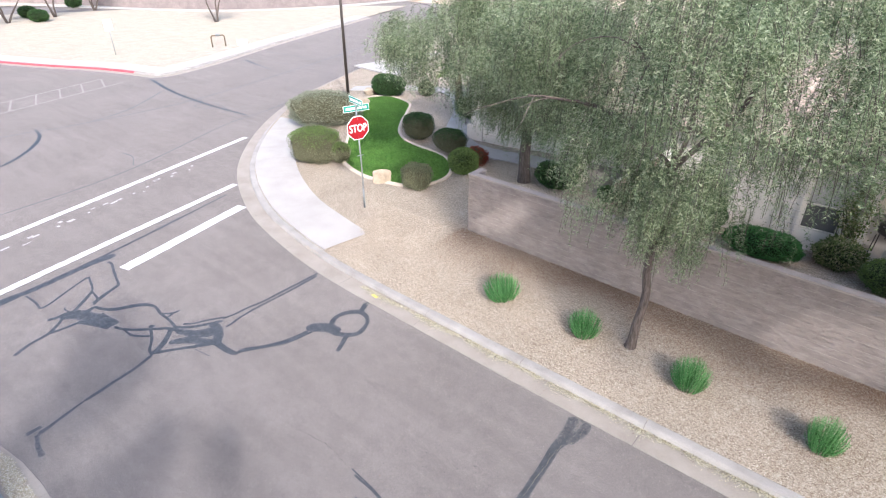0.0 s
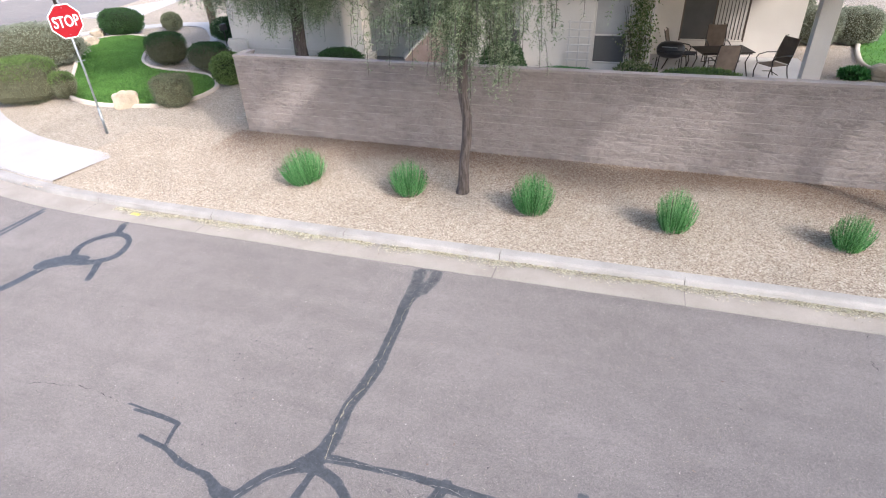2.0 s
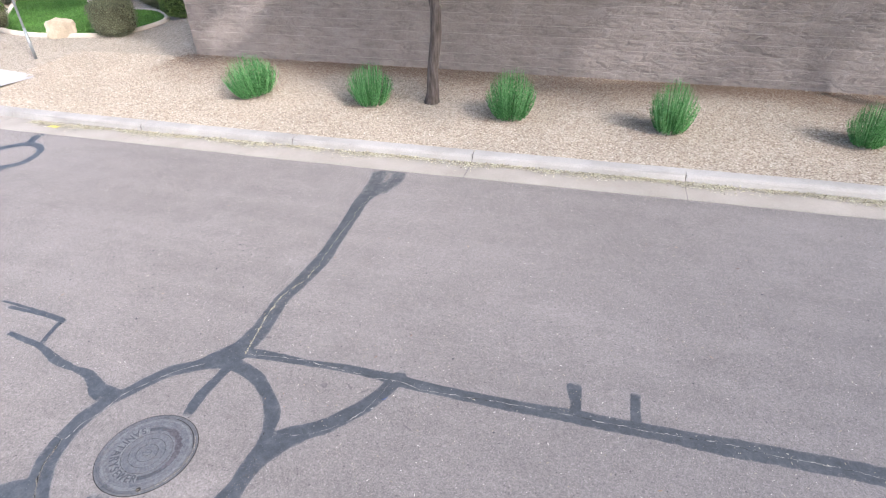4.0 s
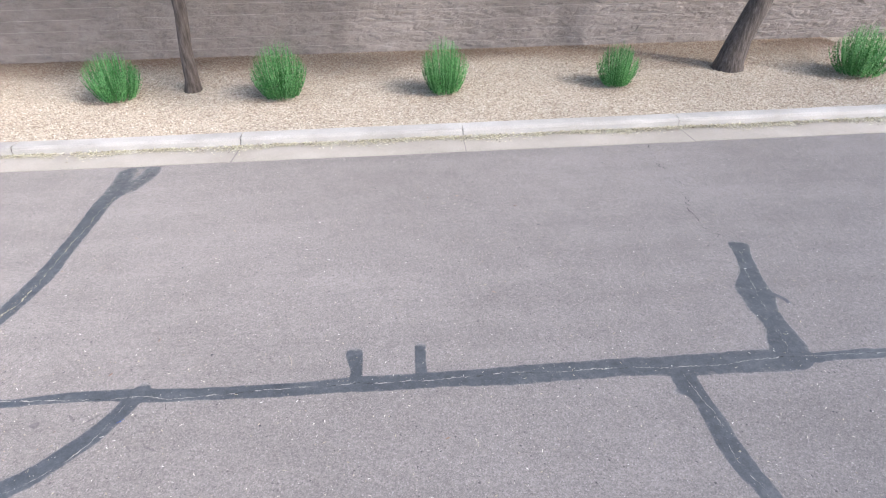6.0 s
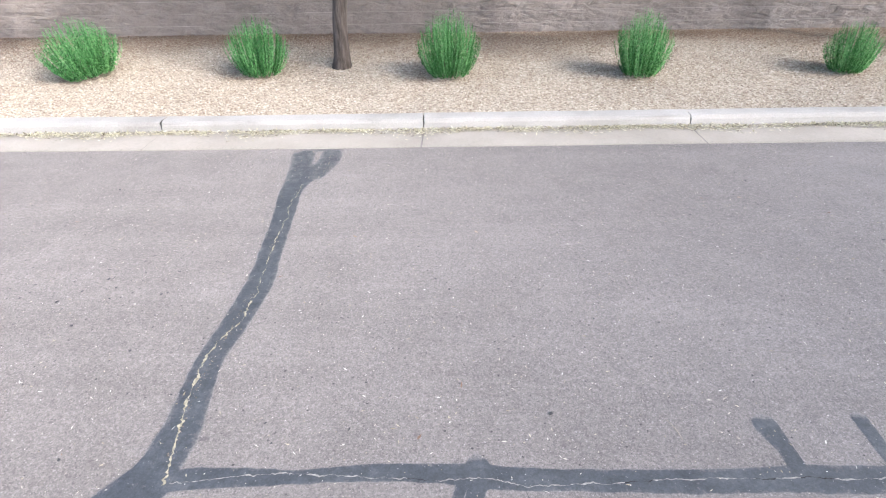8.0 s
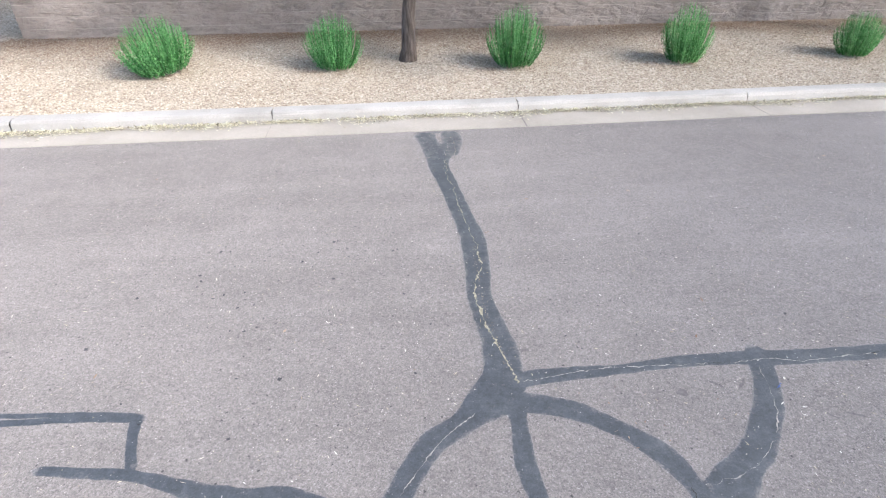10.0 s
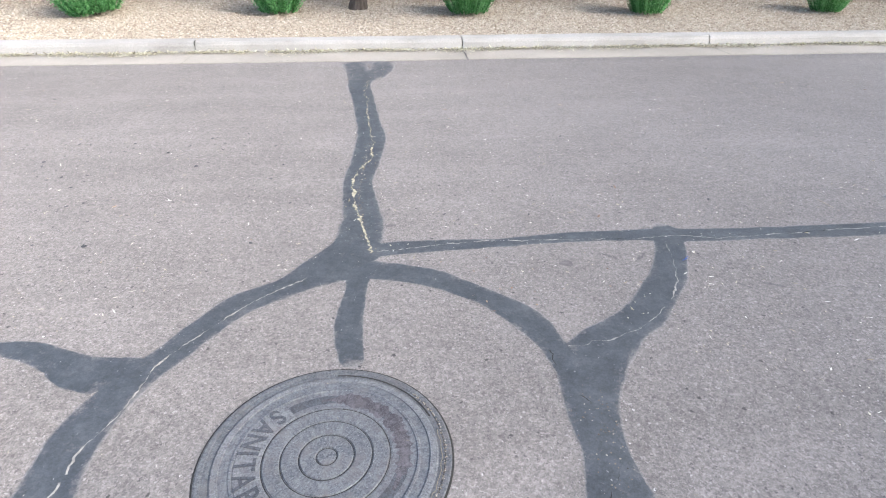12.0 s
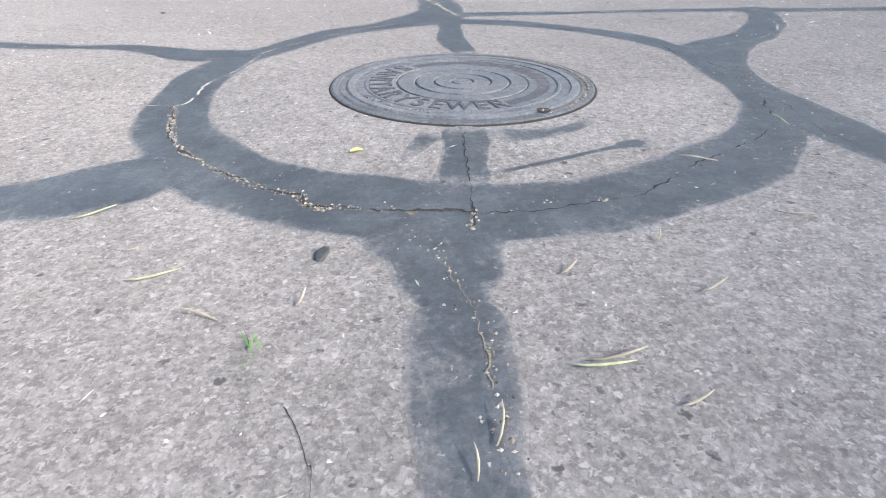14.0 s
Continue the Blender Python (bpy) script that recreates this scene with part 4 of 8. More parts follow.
seam([(-7.01, 3.34, 0.19), (-6.90, 3.57, 0.41), (-6.58, 3.79, 0.41), (-6.21, 3.89, 0.21)], 0.05, 0.008, wear=0.05)
seam([(-6.61, 3.86, 0.15), (-6.80, 4.19, 0.17), (-6.77, 4.50, 0.23), (-6.54, 4.78, 0.22), (-6.26, 4.79, 0.15), (-6.02, 4.63, 0.13), (-5.89, 4.40, 0.15), (-5.84, 4.14, 0.19), (-5.99, 3.91, 0.20), (-6.28, 3.75, 0.18), (-6.50, 3.72, 0.16)], 0.05, 0.008, wear=0.05)
seam([(-6.01, 3.92, 0.13), (-5.81, 3.57, 0.13), (-5.68, 3.28, 0.13)], 0.05, 0.008)
seam([(-6.48, 4.84, 0.15), (-6.64, 5.16, 0.19), (-6.55, 5.26, 0.24)], 0.05, 0.008)
seam([(-9.23, 0.76, 0.21), (-8.95, 1.13, 0.30), (-8.63, 1.35, 0.28), (-8.33, 1.57, 0.23)], 0.05, 0.008, wear=0.05)
seam([(-9.07, 0.37, 0.12), (-8.84, 0.75, 0.12), (-8.57, 1.12, 0.12), (-8.28, 1.54, 0.12)], 0.05, 0.008)
seam([(-9.55, 1.15, 0.22), (-9.07, 1.39, 0.34), (-8.84, 1.67, 0.45), (-8.82, 1.93, 0.44)], 0.05, 0.008, wear=0.05)
seam([(-9.70, 1.39, 0.09), (-9.49, 1.61, 0.09), (-9.36, 1.89, 0.10), (-9.11, 2.31, 0.09)], 0.05, 0.008)
seam([(-9.77, 1.16, 0.12), (-9.39, 1.49, 0.12), (-9.16, 1.85, 0.13), (-8.99, 2.20, 0.13)], 0.05, 0.008)
seam([(-9.77, 1.13, 0.15), (-9.45, 0.87, 0.15), (-9.23, 0.60, 0.18), (-9.07, 0.31, 0.18)], 0.05, 0.008)
seam([(-9.45, 1.19, 0.09), (-10.11, 1.26, 0.09), (-10.63, 1.25, 0.09), (-11.03, 1.31, 0.11), (-11.35, 1.18, 0.16), (-11.57, 0.89, 0.18), (-11.78, 0.52, 0.17), (-12.07, 0.31, 0.14), (-12.35, 0.23, 0.12)], 0.05, 0.008)
seam([(-10.59, 1.26, 0.09), (-10.38, 1.47, 0.10), (-10.34, 1.71, 0.10)], 0.05, 0.008)
seam([(-10.29, 1.28, 0.09), (-10.32, 1.40, 0.08), (-10.36, 1.54, 0.09)], 0.05, 0.008)
seam([(-10.24, 0.80, 0.09), (-9.65, 0.56, 0.08), (-9.31, 0.35, 0.08), (-9.03, 0.28, 0.08)], 0.05, 0.008)
seam([(-9.45, 1.19, 0.09), (-9.82, 1.05, 0.11), (-10.04, 0.83, 0.12), (-10.39, 0.49, 0.11), (-10.72, 0.26, 0.10), (-10.97, 0.18, 0.09)], 0.05, 0.008)
seam([(-10.29, 0.75, 0.15), (-10.23, 0.83, 0.13), (-10.11, 0.88, 0.11)], 0.05, 0.008)
seam([(-10.64, 0.29, 0.06), (-10.26, 0.31, 0.07), (-10.02, 0.45, 0.09), (-9.82, 0.62, 0.09)], 0.05, 0.008)
seam([(-12.49, -0.63, 0.37), (-12.38, -0.32, 0.48), (-11.96, -0.04, 0.42), (-11.47, 0.14, 0.36), (-10.99, 0.27, 0.26)], 0.05, 0.008, wear=0.05)
seam([(-11.96, -0.37, 0.23), (-11.48, -0.10, 0.21), (-10.97, 0.09, 0.20)], 0.05, 0.008, wear=0.05)
seam([(-12.64, -0.88, 0.16), (-12.57, -0.67, 0.16), (-12.56, -0.37, 0.16), (-12.28, -0.14, 0.14)], 0.05, 0.008)
seam([(-12.24, -0.06, 0.17), (-12.29, 0.13, 0.16), (-12.36, 0.25, 0.14)], 0.05, 0.008)
seam([(-12.42, 0.23, 0.09), (-12.69, 0.44, 0.07), (-13.22, 0.49, 0.07)], 0.05, 0.008)
seam([(-12.51, 0.25, 0.15), (-12.74, 0.65, 0.16), (-12.94, 1.06, 0.15), (-13.11, 1.18, 0.09), (-13.85, 1.37, 0.09), (-14.38, 1.53, 0.10), (-14.67, 1.49, 0.14)], 0.05, 0.008)
seam([(-12.50, -0.24, 0.11), (-12.82, 0.10, 0.12), (-13.17, 0.45, 0.10), (-13.48, 0.60, 0.08), (-14.18, 0.76, 0.08)], 0.05, 0.008)
seam([(-14.14, 0.72, 0.10), (-13.73, -0.03, 0.10), (-13.42, -0.56, 0.10), (-13.38, -0.79, 0.11)], 0.05, 0.008)
seam([(-13.36, -0.78, 0.07), (-13.91, -0.77, 0.08), (-14.43, -0.83, 0.08)], 0.05, 0.008)
seam([(-14.57, -1.64, 0.28), (-14.61, -1.05, 0.29), (-14.61, -0.68, 0.29), (-14.69, -0.15, 0.29), (-14.82, 0.56, 0.30), (-14.93, 1.16, 0.32), (-14.93, 1.59, 0.32), (-15.00, 1.89, 0.31)], 0.05, 0.008)
seam([(-11.59, -1.93, 0.11), (-11.82, -1.52, 0.13), (-11.95, -1.04, 0.13), (-12.25, -0.69, 0.10), (-12.45, -0.54, 0.09)], 0.05, 0.008)
seam([(-11.95, -1.04, 0.13), (-11.89, -0.72, 0.13), (-11.87, -0.36, 0.13)], 0.05, 0.008)
seam([(-12.97, -0.29, 0.05), (-12.81, -0.36, 0.05), (-12.55, -0.30, 0.06)], 0.05, 0.008)
seam([(-11.91, 0.25, 0.05), (-11.54, 0.23, 0.05), (-11.21, 0.19, 0.05)], 0.05, 0.008)
seam([(-9.06, 0.30, 0.11), (-8.89, -0.18, 0.11), (-8.77, -0.78, 0.11), (-8.69, -1.13, 0.11), (-8.65, -1.42, 0.10)], 0.05, 0.008)
seam([(-8.51, 1.08, 0.03), (-8.15, 1.14, 0.03), (-7.89, 1.19, 0.03)], 0.05, 0.008, wear=0.1)
seam([(-8.54, -2.25, 0.10), (-8.52, -2.60, 0.14)], 0.05, 0.014)
seam([(-8.39, -2.41, 0.12), (-8.05, -2.50, 0.10), (-7.62, -2.56, 0.16)], 0.05, 0.03, wear=0.12)
seam([(-2.66, 1.13, 0.04), (-2.23, 1.12, 0.04), (-1.88, 1.09, 0.04)], 0.05, 0.014)
seam([(-8.65, -1.42, 0.10), (-8.44, -2.10, 0.10), (-8.36, -2.39, 0.16)], 0.05, 0.014)
seam([(-16.6, 6.9, 0.10), (-15.4, 2.6, 0.12), (-14.6, -0.7, 0.14), (-13.3, -6, 0.12)], 0.1)
# across the wide street
seam([(-32.6, -6, 0.10), (-32.2, 3.6, 0.11), (-31.7, 6.6, 0.11), (-31.8, 13.2, 0.12), (-34.3, 22.2, 0.13), (-39, 36, 0.15)], 0.2)
seam([(-20.6, -6, 0.10), (-21.3, 0.4, 0.08), (-22.4, 5.6, 0.08), (-25.4, 12.1, 0.09), (-26.4, 16.0, 0.09), (-30.3, 27, 0.1)], 0.2)
seam([(-40.1, 14.8, 0.28), (-34.8, 13.9, 0.26), (-30.0, 13.7, 0.2), (-26.0, 13.9, 0.14)], 0.15)
seam([(-35.8, 13.6, 0.14), (-33.4, 10.9, 0.13), (-32.3, 9.2, 0.13), (-31.8, 7.6, 0.1)], 0.15)
seam([(-33.4, 13.3, 0.07), (-33.6, 14.1, 0.08), (-32.4, 13.2, 0.07), (-31.4, 14.0, 0.08), (-30.4, 13.0, 0.07), (-29.3, 13.2, 0.08), (-29.9, 14.1, 0.07), (-28.1, 13.8, 0.08), (-27.7, 13.1, 0.07)], 0.1)
seam([(-43.3, 27.0, 0.16), (-40.0, 27.3, 0.12), (-36.8, 27.4, 0.1)], 0.2)
seam([(-38.7, 24.4, 0.12), (-36.8, 24.8, 0.08)], 0.2)
seam([(-32.6, 5.0, 0.1), (-30.6, 4.6, 0.22), (-28.6, 3.4, 0.25), (-27.2, 1.9, 0.18), (-26.8, 0.2, 0.1)], 0.15)
seam([(-25.0, 6.35, 0.11), (-24.0, 6.4, 0.06), (-22.8, 5.9, 0.05)], 0.1)
seam([(-41.5, 23.5, 0.3), (-38.0, 22.8, 0.2), (-36.0, 22.5, 0.1)], 0.2)

wear_seams()
SILT = plain("yellow_silt", (0.17, 0.155, 0.11), (0.37, 0.335, 0.25), 45.0, 0.95)
crack([(0.115, 1.12), (0.085, 1.27), (0.058, 1.44), (0.024, 1.60), (0.0, 1.86), (0.018, 2.08), (0.094, 2.27), (0.112, 2.50)], 0.016, SILT, "pale silt-filled crack in the sealant", 0.022, keep=1.0, ragged=1.8)
crack([(0.112, 2.50), (0.075, 2.90), (0.05, 3.30), (0.055, 3.62), (0.02, 4.1), (0.07, 4.5)], 0.008, SILT, "thin silt-filled crack in the sealant", 0.03, keep=0.85)
crack([(0.15, 4.45), (0.19, 4.7), (0.17, 5.0)], 0.006, SILT, "thin silt-filled crack in the sealant", 0.03, keep=0.8)
LANE_CRACK = [(0.14, 1.13), (0.62, 1.18), (1.0, 1.16), (1.39, 1.14), (1.61, 1.145), (1.77, 1.12), (2.14, 1.122), (2.52, 1.15), (2.9, 1.147), (3.29, 1.142), (3.68, 1.147), (4.08, 1.165), (4.31, 1.148), (4.87, 1.146), (5.25, 1.115), (5.67, 1.134), (6.09, 1.152), (6.77, 1.138), (7.6, 1.11)]
crack(LANE_CRACK, 0.0050, DARK_CRACK, "thin dark crack along the sealant band", 0.016, ragged=1.6)
crack(LANE_CRACK, 0.0064, PALE_CRACK, "pale broken filling of the crack along the sealant band", 0.016, z=0.0026, keep=0.72, ragged=1.6)
crack([(1.5, 1.1), (1.43, 0.88), (1.31, 0.66), (1.12, 0.49), (0.9, 0.42), (0.82, 0.40)], 0.005, PALE_CRACK, "thin pale crack in the sealant", 0.02, keep=0.65)
crack([(6.45, 2.6), (6.33, 2.2), (6.22, 1.8), (6.15, 1.4), (6.08, 1.16)], 0.004, PALE_CRACK, "thin pale crack in the sealant", 0.03, keep=0.6)
crack([(5.27, 1.05), (5.3, 0.7), (5.3, 0.4), (5.36, 0.1)], 0.004, PALE_CRACK, "thin pale crack in the sealant", 0.03, keep=0.6)
crack([(-0.15, 0.93), (-0.33, 0.79), (-0.46, 0.63), (-0.58, 0.46), (-0.62, 0.30), (-0.65, 0.19), (-0.69, 0.13), (-0.71, 0.06), (-0.712, 0.0), (-0.735, -0.04), (-0.82, -0.035)], 0.0062, PALE_CRACK, "pale broken crack in the sealant ring", 0.010, 0.004, 0.0032, 0.9, 1.8)
crack([(-0.755, -0.05), (-0.735, -0.10), (-0.711, -0.194), (-0.69, -0.27), (-0.647, -0.335), (-0.553, -0.456), (-0.444, -0.562), (-0.40, -0.595), (-0.358, -0.61), (-0.338, -0.65), (-0.285, -0.665), (-0.189, -0.682), (-0.103, -0.692), (-0.057, -0.706)], 0.0075, DARK_CRACK, "open dark crack in the sealant ring", 0.012, 0.004, ragged=2.0)
crack([(-0.735, -0.06), (-0.72, -0.16), (-0.70, -0.24), (-0.655, -0.32), (-0.56, -0.445), (-0.45, -0.555), (-0.36, -0.618), (-0.32, -0.66)], 0.0085, LIP_SAND, "sand-filled lip of the ring's crack", 0.016, 0.004, 0.0023, 0.72, 2.6)
crack([(-0.04, -0.36), (-0.045, -0.48), (-0.055, -0.60), (-0.058, -0.72), (-0.075, -0.77)], 0.0035, DARK_CRACK, "hairline crack towards the manhole", 0.010, 0.004, ragged=1.8)
crack([(-0.057, -0.706), (-0.04, -0.715), (0.07, -0.71), (0.165, -0.692), (0.22, -0.684), (0.28, -0.644), (0.361, -0.583), (0.44, -0.533), (0.526, -0.477)], 0.0032, DARK_CRACK, "hairline crack in the sealant ring", 0.010, 0.004, keep=0.95, ragged=2.0)
crack([(-0.17, -0.72), (-0.14, -0.80), (-0.117, -0.89), (-0.10, -0.95), (-0.09, -1.05), (-0.10, -1.16)], 0.0022, GAP_SAND, "gritty crack in the sealant", 0.012, 0.004, 0.0024, 0.7, 2.0)
crack([(0.75, 0.40), (0.754, 0.203), (0.806, 0.159), (0.830, 0.033), (0.827, -0.093), (0.77, -0.174), (0.69, -0.33), (0.616, -0.414), (0.526, -0.477)], 0.0024, DARK_CRACK, "hairline crack in the sealant ring", 0.012, 0.004, keep=0.9, ragged=2.2)
crack([(0.80, -0.20), (0.77, -0.36), (0.765, -0.46), (0.80, -0.62)], 0.0016, DARK_CRACK, "hairline crack in the sealant", 0.014, 0.004, keep=0.75, ragged=2.0)
crack([(-0.384, -0.96), (-0.36, -1.02), (-0.341, -1.043), (-0.318, -1.096), (-0.295, -1.135), (-0.280, -1.176), (-0.274, -1.212), (-0.26, -1.5)], 0.0013, DARK_CRACK, "hairline crack in the asphalt", 0.006, 0.005, 0.0009, 0.8)
crack([(6.4, 2.75), (6.3, 3.2), (6.5, 3.9), (6.45, 4.6), (6.6, 5.2)], 0.008, DARK_CRACK, "thin open crack in the asphalt", 0.07, 0.02, 0.0012, 0.65)
crack([(-1.1, 0.56), (-0.9, 0.2), (-0.95, -0.1), (-1.1, -0.4)], 0.006, PALE_CRACK, "thin pale crack in the asphalt", 0.03, 0.02, 0.0012, 0.6)
crack([(-2.8, 1.19), (-3.6, 1.25), (-4.6, 1.1)], 0.008, DARK_CRACK, "thin crack in the asphalt", 0.04, 0.03, 0.0012)

OLD_STAIN = plain("old_stain", (0.085, 0.078, 0.074), (0.13, 0.12, 0.114), 60.0, 0.85)
for x0, y0, x1, y1, w in ((1.152, 1.027, 1.24, 0.934, 0.014), (1.287, 0.945, 1.366, 1.021, 0.016), (1.626, 0.752, 1.684, 0.697, 0.012), (0.94, 0.955, 1.0, 0.95, 0.034), (0.18, 1.375, 0.232, 1.384, 0.030), (1.74, 0.735, 1.85, 0.68, 0.018)):
    crack([(x0, y0), ((x0 + x1) / 2 + 0.004, (y0 + y1) / 2), (x1, y1)], w, OLD_STAIN, "thin brown stain on the asphalt", 0.006, 0.006, 0.0012)
crack([(1.754, 1.10), (1.775, 1.03), (1.80, 0.96), (1.82, 0.91)], 0.004, DARK_CRACK, "short crack beside the sealant band", 0.012, 0.005, 0.0012, 0.7)
BLUE_SPRAY = plain("blue_spray", (0.04, 0.075, 0.25), (0.06, 0.09, 0.16), 90.0, 0.8)
for dx, dy, w in ((0.0, 0.0, 0.022), (0.012, 0.014, 0.014), (-0.014, -0.008, 0.010)):
    crack([(1.497 + dx, 0.93 + dy), (1.51 + dx, 0.937 + dy), (1.523 + dx, 0.946 + dy)], w, BLUE_SPRAY, "small blue sprayed mark on the sealant", 0.008, 0.004, 0.0028)

# ---- manhole ----
manhole = thing("manhole", (0.005, 0.004, -0.0035), "cast iron sanitary sewer manhole set in the asphalt", "manhole cover")
manhole.scale = (0.967, 0.967, 1.0)
rim = lathe([(0.338, -0.03), (0.342, 0.004), (0.347, 0.008), (0.360, 0.008), (0.366, 0.0055), (0.368, -0.02)], 72)
part("frame_ring", rim, IRON_DARK, manhole)
# A thin near-black ring along the frame's outer edge.
part("outer_edge", lathe([(0.365, 0.0062), (0.369, 0.0058), (0.3715, 0.0030)], 72), DARK_CRACK, manhole, "dark outer edge of the frame")
cover = part("cover", lathe([(0, 0.0085), (0.026, 0.0085), (0.028, 0.006), (0.032, 0.006), (0.034, 0.009), (0.075, 0.009), (0.077, 0.006), (0.082, 0.006), (0.084, 0.009), (0.128, 0.009), (0.130, 0.006), (0.135, 0.006), (0.137, 0.0085), (0.180, 0.0085), (0.182, 0.0055), (0.188, 0.0055), (0.190, 0.0065), (0.262, 0.0065), (0.265, 0.009), (0.272, 0.009), (0.275, 0.007), (0.300, 0.007), (0.302, 0.0095), (0.320, 0.0095), (0.326, 0.006), (0.331, -0.02)], 96), IRON, manhole)
part("gap", lathe([(0.3265, 0.0066), (0.332, 0.0069), (0.343, 0.0071)], 72), IRON_DARK, manhole, "dirt-filled gap round the cover")
slot = smooth_line([(0.3345 * math.cos(a), 0.3345 * math.sin(a)) for a in np.radians(np.linspace(22, 88, 12))], 0.012)
piece("open_gap", sweep("open_gap", slot, [(-0.003, 0.0073), (0.0, 0.0075), (0.003, 0.0073)], DARK_CRACK), manhole, label="open dark stretch of the gap")
for a0, a1 in ((-38, 12),):
    arc = smooth_line([(0.3345 * math.cos(a), 0.3345 * math.sin(a)) for a in np.radians(np.linspace(a0, a1, 12))], 0.012)
    arc = arc + normals_2d(arc) * rng.normal(size=(len(arc), 1)) * 0.0012
    piece("packed_sand", sweep("packed_sand", arc, [(-0.0012, 0.0073), (0.0, 0.0078), (0.0012, 0.0073)], GAP_SAND), manhole, label="sand packed in the gap")
# No opening here: the shade inside the hole is this disc's colour.
hole = part("pick_hole", lathe([(0, 0.0101), (0.014, 0.0101), (0.018, 0.0099)], 20), DARK_CRACK, manhole, "flat near-black disc in place of the rim's open pick hole")
hole.location = (0.163, -0.283, 0.0)
# A thin near-black ring laid in each groove darkens its line.
for r in (0.030, 0.0795, 0.1325, 0.185):
    part("groove", lathe([(r - 0.0012, 0.0063), (r + 0.0012, 0.0063)], 64), DARK_CRACK, cover, "near-black line in a ring groove")
shade_arc = smooth_line([(0.226 * math.cos(a), 0.226 * math.sin(a)) for a in np.radians(np.linspace(-68, 124, 30))], 0.01)
piece("dark_band", sweep("dark_band", shade_arc, [(-0.034, 0.0063), (0.0, 0.0067), (0.033, 0.0063)], LETTER_IRON), cover, label="dark blue-grey plain band of the cover")
stain = smooth_line([(0.226 * math.cos(a), 0.226 * math.sin(a)) for a in np.radians(np.linspace(-34, 98, 26))], 0.006)
stain = stain + normals_2d(stain) * np.array([[0.004 * noise.noise((p[0] * 30, p[1] * 30, 2.0))] for p in stain])
fray = np.array([0.5 + 0.5 * noise.noise((p[0] * 60, p[1] * 60, 4.0)) for p in stain]) * np.clip(np.minimum(np.arange(len(stain)), np.arange(len(stain))[::-1]) / 14.0, 0.12, 1.0)
nrm_stain, rows_stain = normals_2d(stain), len(stain)
stain_v = np.concatenate([np.column_stack([stain[:, :2] + nrm_stain * (k * (0.020 + 0.014 * fray))[:, None] * np.clip(fray * 1.8, 0.25, 1.0)[:, None], np.full(rows_stain, 0.0070)]) for k in (1.0, -1.0)])
piece("stained_band", fast_mesh("stained_band", stain_v, [(i, i + 1, rows_stain + i + 1, rows_stain + i) for i in range(rows_stain - 1)], IRON_STAIN), cover, label="brown-stained plain band of the cover")
dusty = smooth_line([(0.311 * math.cos(a), 0.311 * math.sin(a)) for a in np.radians(np.linspace(0, 345, 48))], 0.02, True)
piece("dusty_ring", sweep("dusty_ring", dusty, [(-0.008, 0.0097), (0.0, 0.0099), (0.008, 0.0097)], IRON_WORN, True), cover, label="dusty raised outer ring of the cover")
pad = smooth_line([(0.004 + 0.2275 * math.cos(a), 0.231 * math.sin(a)) for a in np.radians(np.linspace(126, 291, 22))], 0.02)
piece("letter_band", sweep("letter_band", pad, [(-0.037, 0.0068), (-0.036, 0.0085), (0.036, 0.0085), (0.037, 0.0068)], IRON_WORN), cover, label="worn lighter band under the lettering")


def glyph(ch, size, thick, material):
    c = bpy.data.curves.new("glyph", "FONT")
    c.body, c.size, c.extrude, c.align_x, c.offset = ch, size, thick, "CENTER", size * 0.014
    holder = new("glyph", c)
    me = bpy.data.meshes.new_from_object(holder.evaluated_get(bpy.context.evaluated_depsgraph_get()))
    bpy.data.objects.remove(holder)
    me.materials.clear()
    me.materials.append(material)
    me.shade_flat()
    return me


def arc_text(text, radius, first, last, size, thick, z, material, parent, squeeze=0.92):
    """Letters along an arc, their tops towards the centre, spaced by their widths."""
    wide = np.array([{"W": 1.45, "M": 1.35, "I": 0.55, " ": 0.6}.get(ch, 1.0) for ch in text])
    mid = np.cumsum(wide) - wide / 2
    mid = (mid - mid[0]) / (mid[-1] - mid[0])
    for ch, s in zip(text, mid):
        if ch == " ":
            continue
        a = radians(first + (last - first) * s)
        m = Matrix.Translation((radius * math.cos(a), radius * math.sin(a), z)) @ Matrix.Rotation(a + math.pi / 2, 4, "Z") @ Matrix.Diagonal((squeeze * (0.86 if ch == "W" else 1.0), 1, 1, 1))
        piece("letter", glyph(ch, size, thick, material), parent, m)


arc_text("SANITARY", 0.2605, 135, 223, 0.089, 0.0012, 0.0092, LETTER_IRON, cover, 0.84)
arc_text("SEWER", 0.2605, 236, 286, 0.089, 0.0012, 0.0092, LETTER_IRON, cover, 0.80)
arc_text("MADE IN INDIA", 0.300, 203, 247, 0.024, 0.0012, 0.0085, IRON_WORN, cover)


# ---- garden wall of split-face blocks ----
WALL_X0, WALL_BASE, WALL_TURN = -6.98, 0.22, math.atan(-0.025)
WALL_FRAME = Matrix.Translation((0, 10.03, WALL_BASE)) @ Matrix.Rotation(WALL_TURN, 4, "Z")
BW, BH, COURSES, WALL_LEN = 0.406, 0.203, 10, 25.6


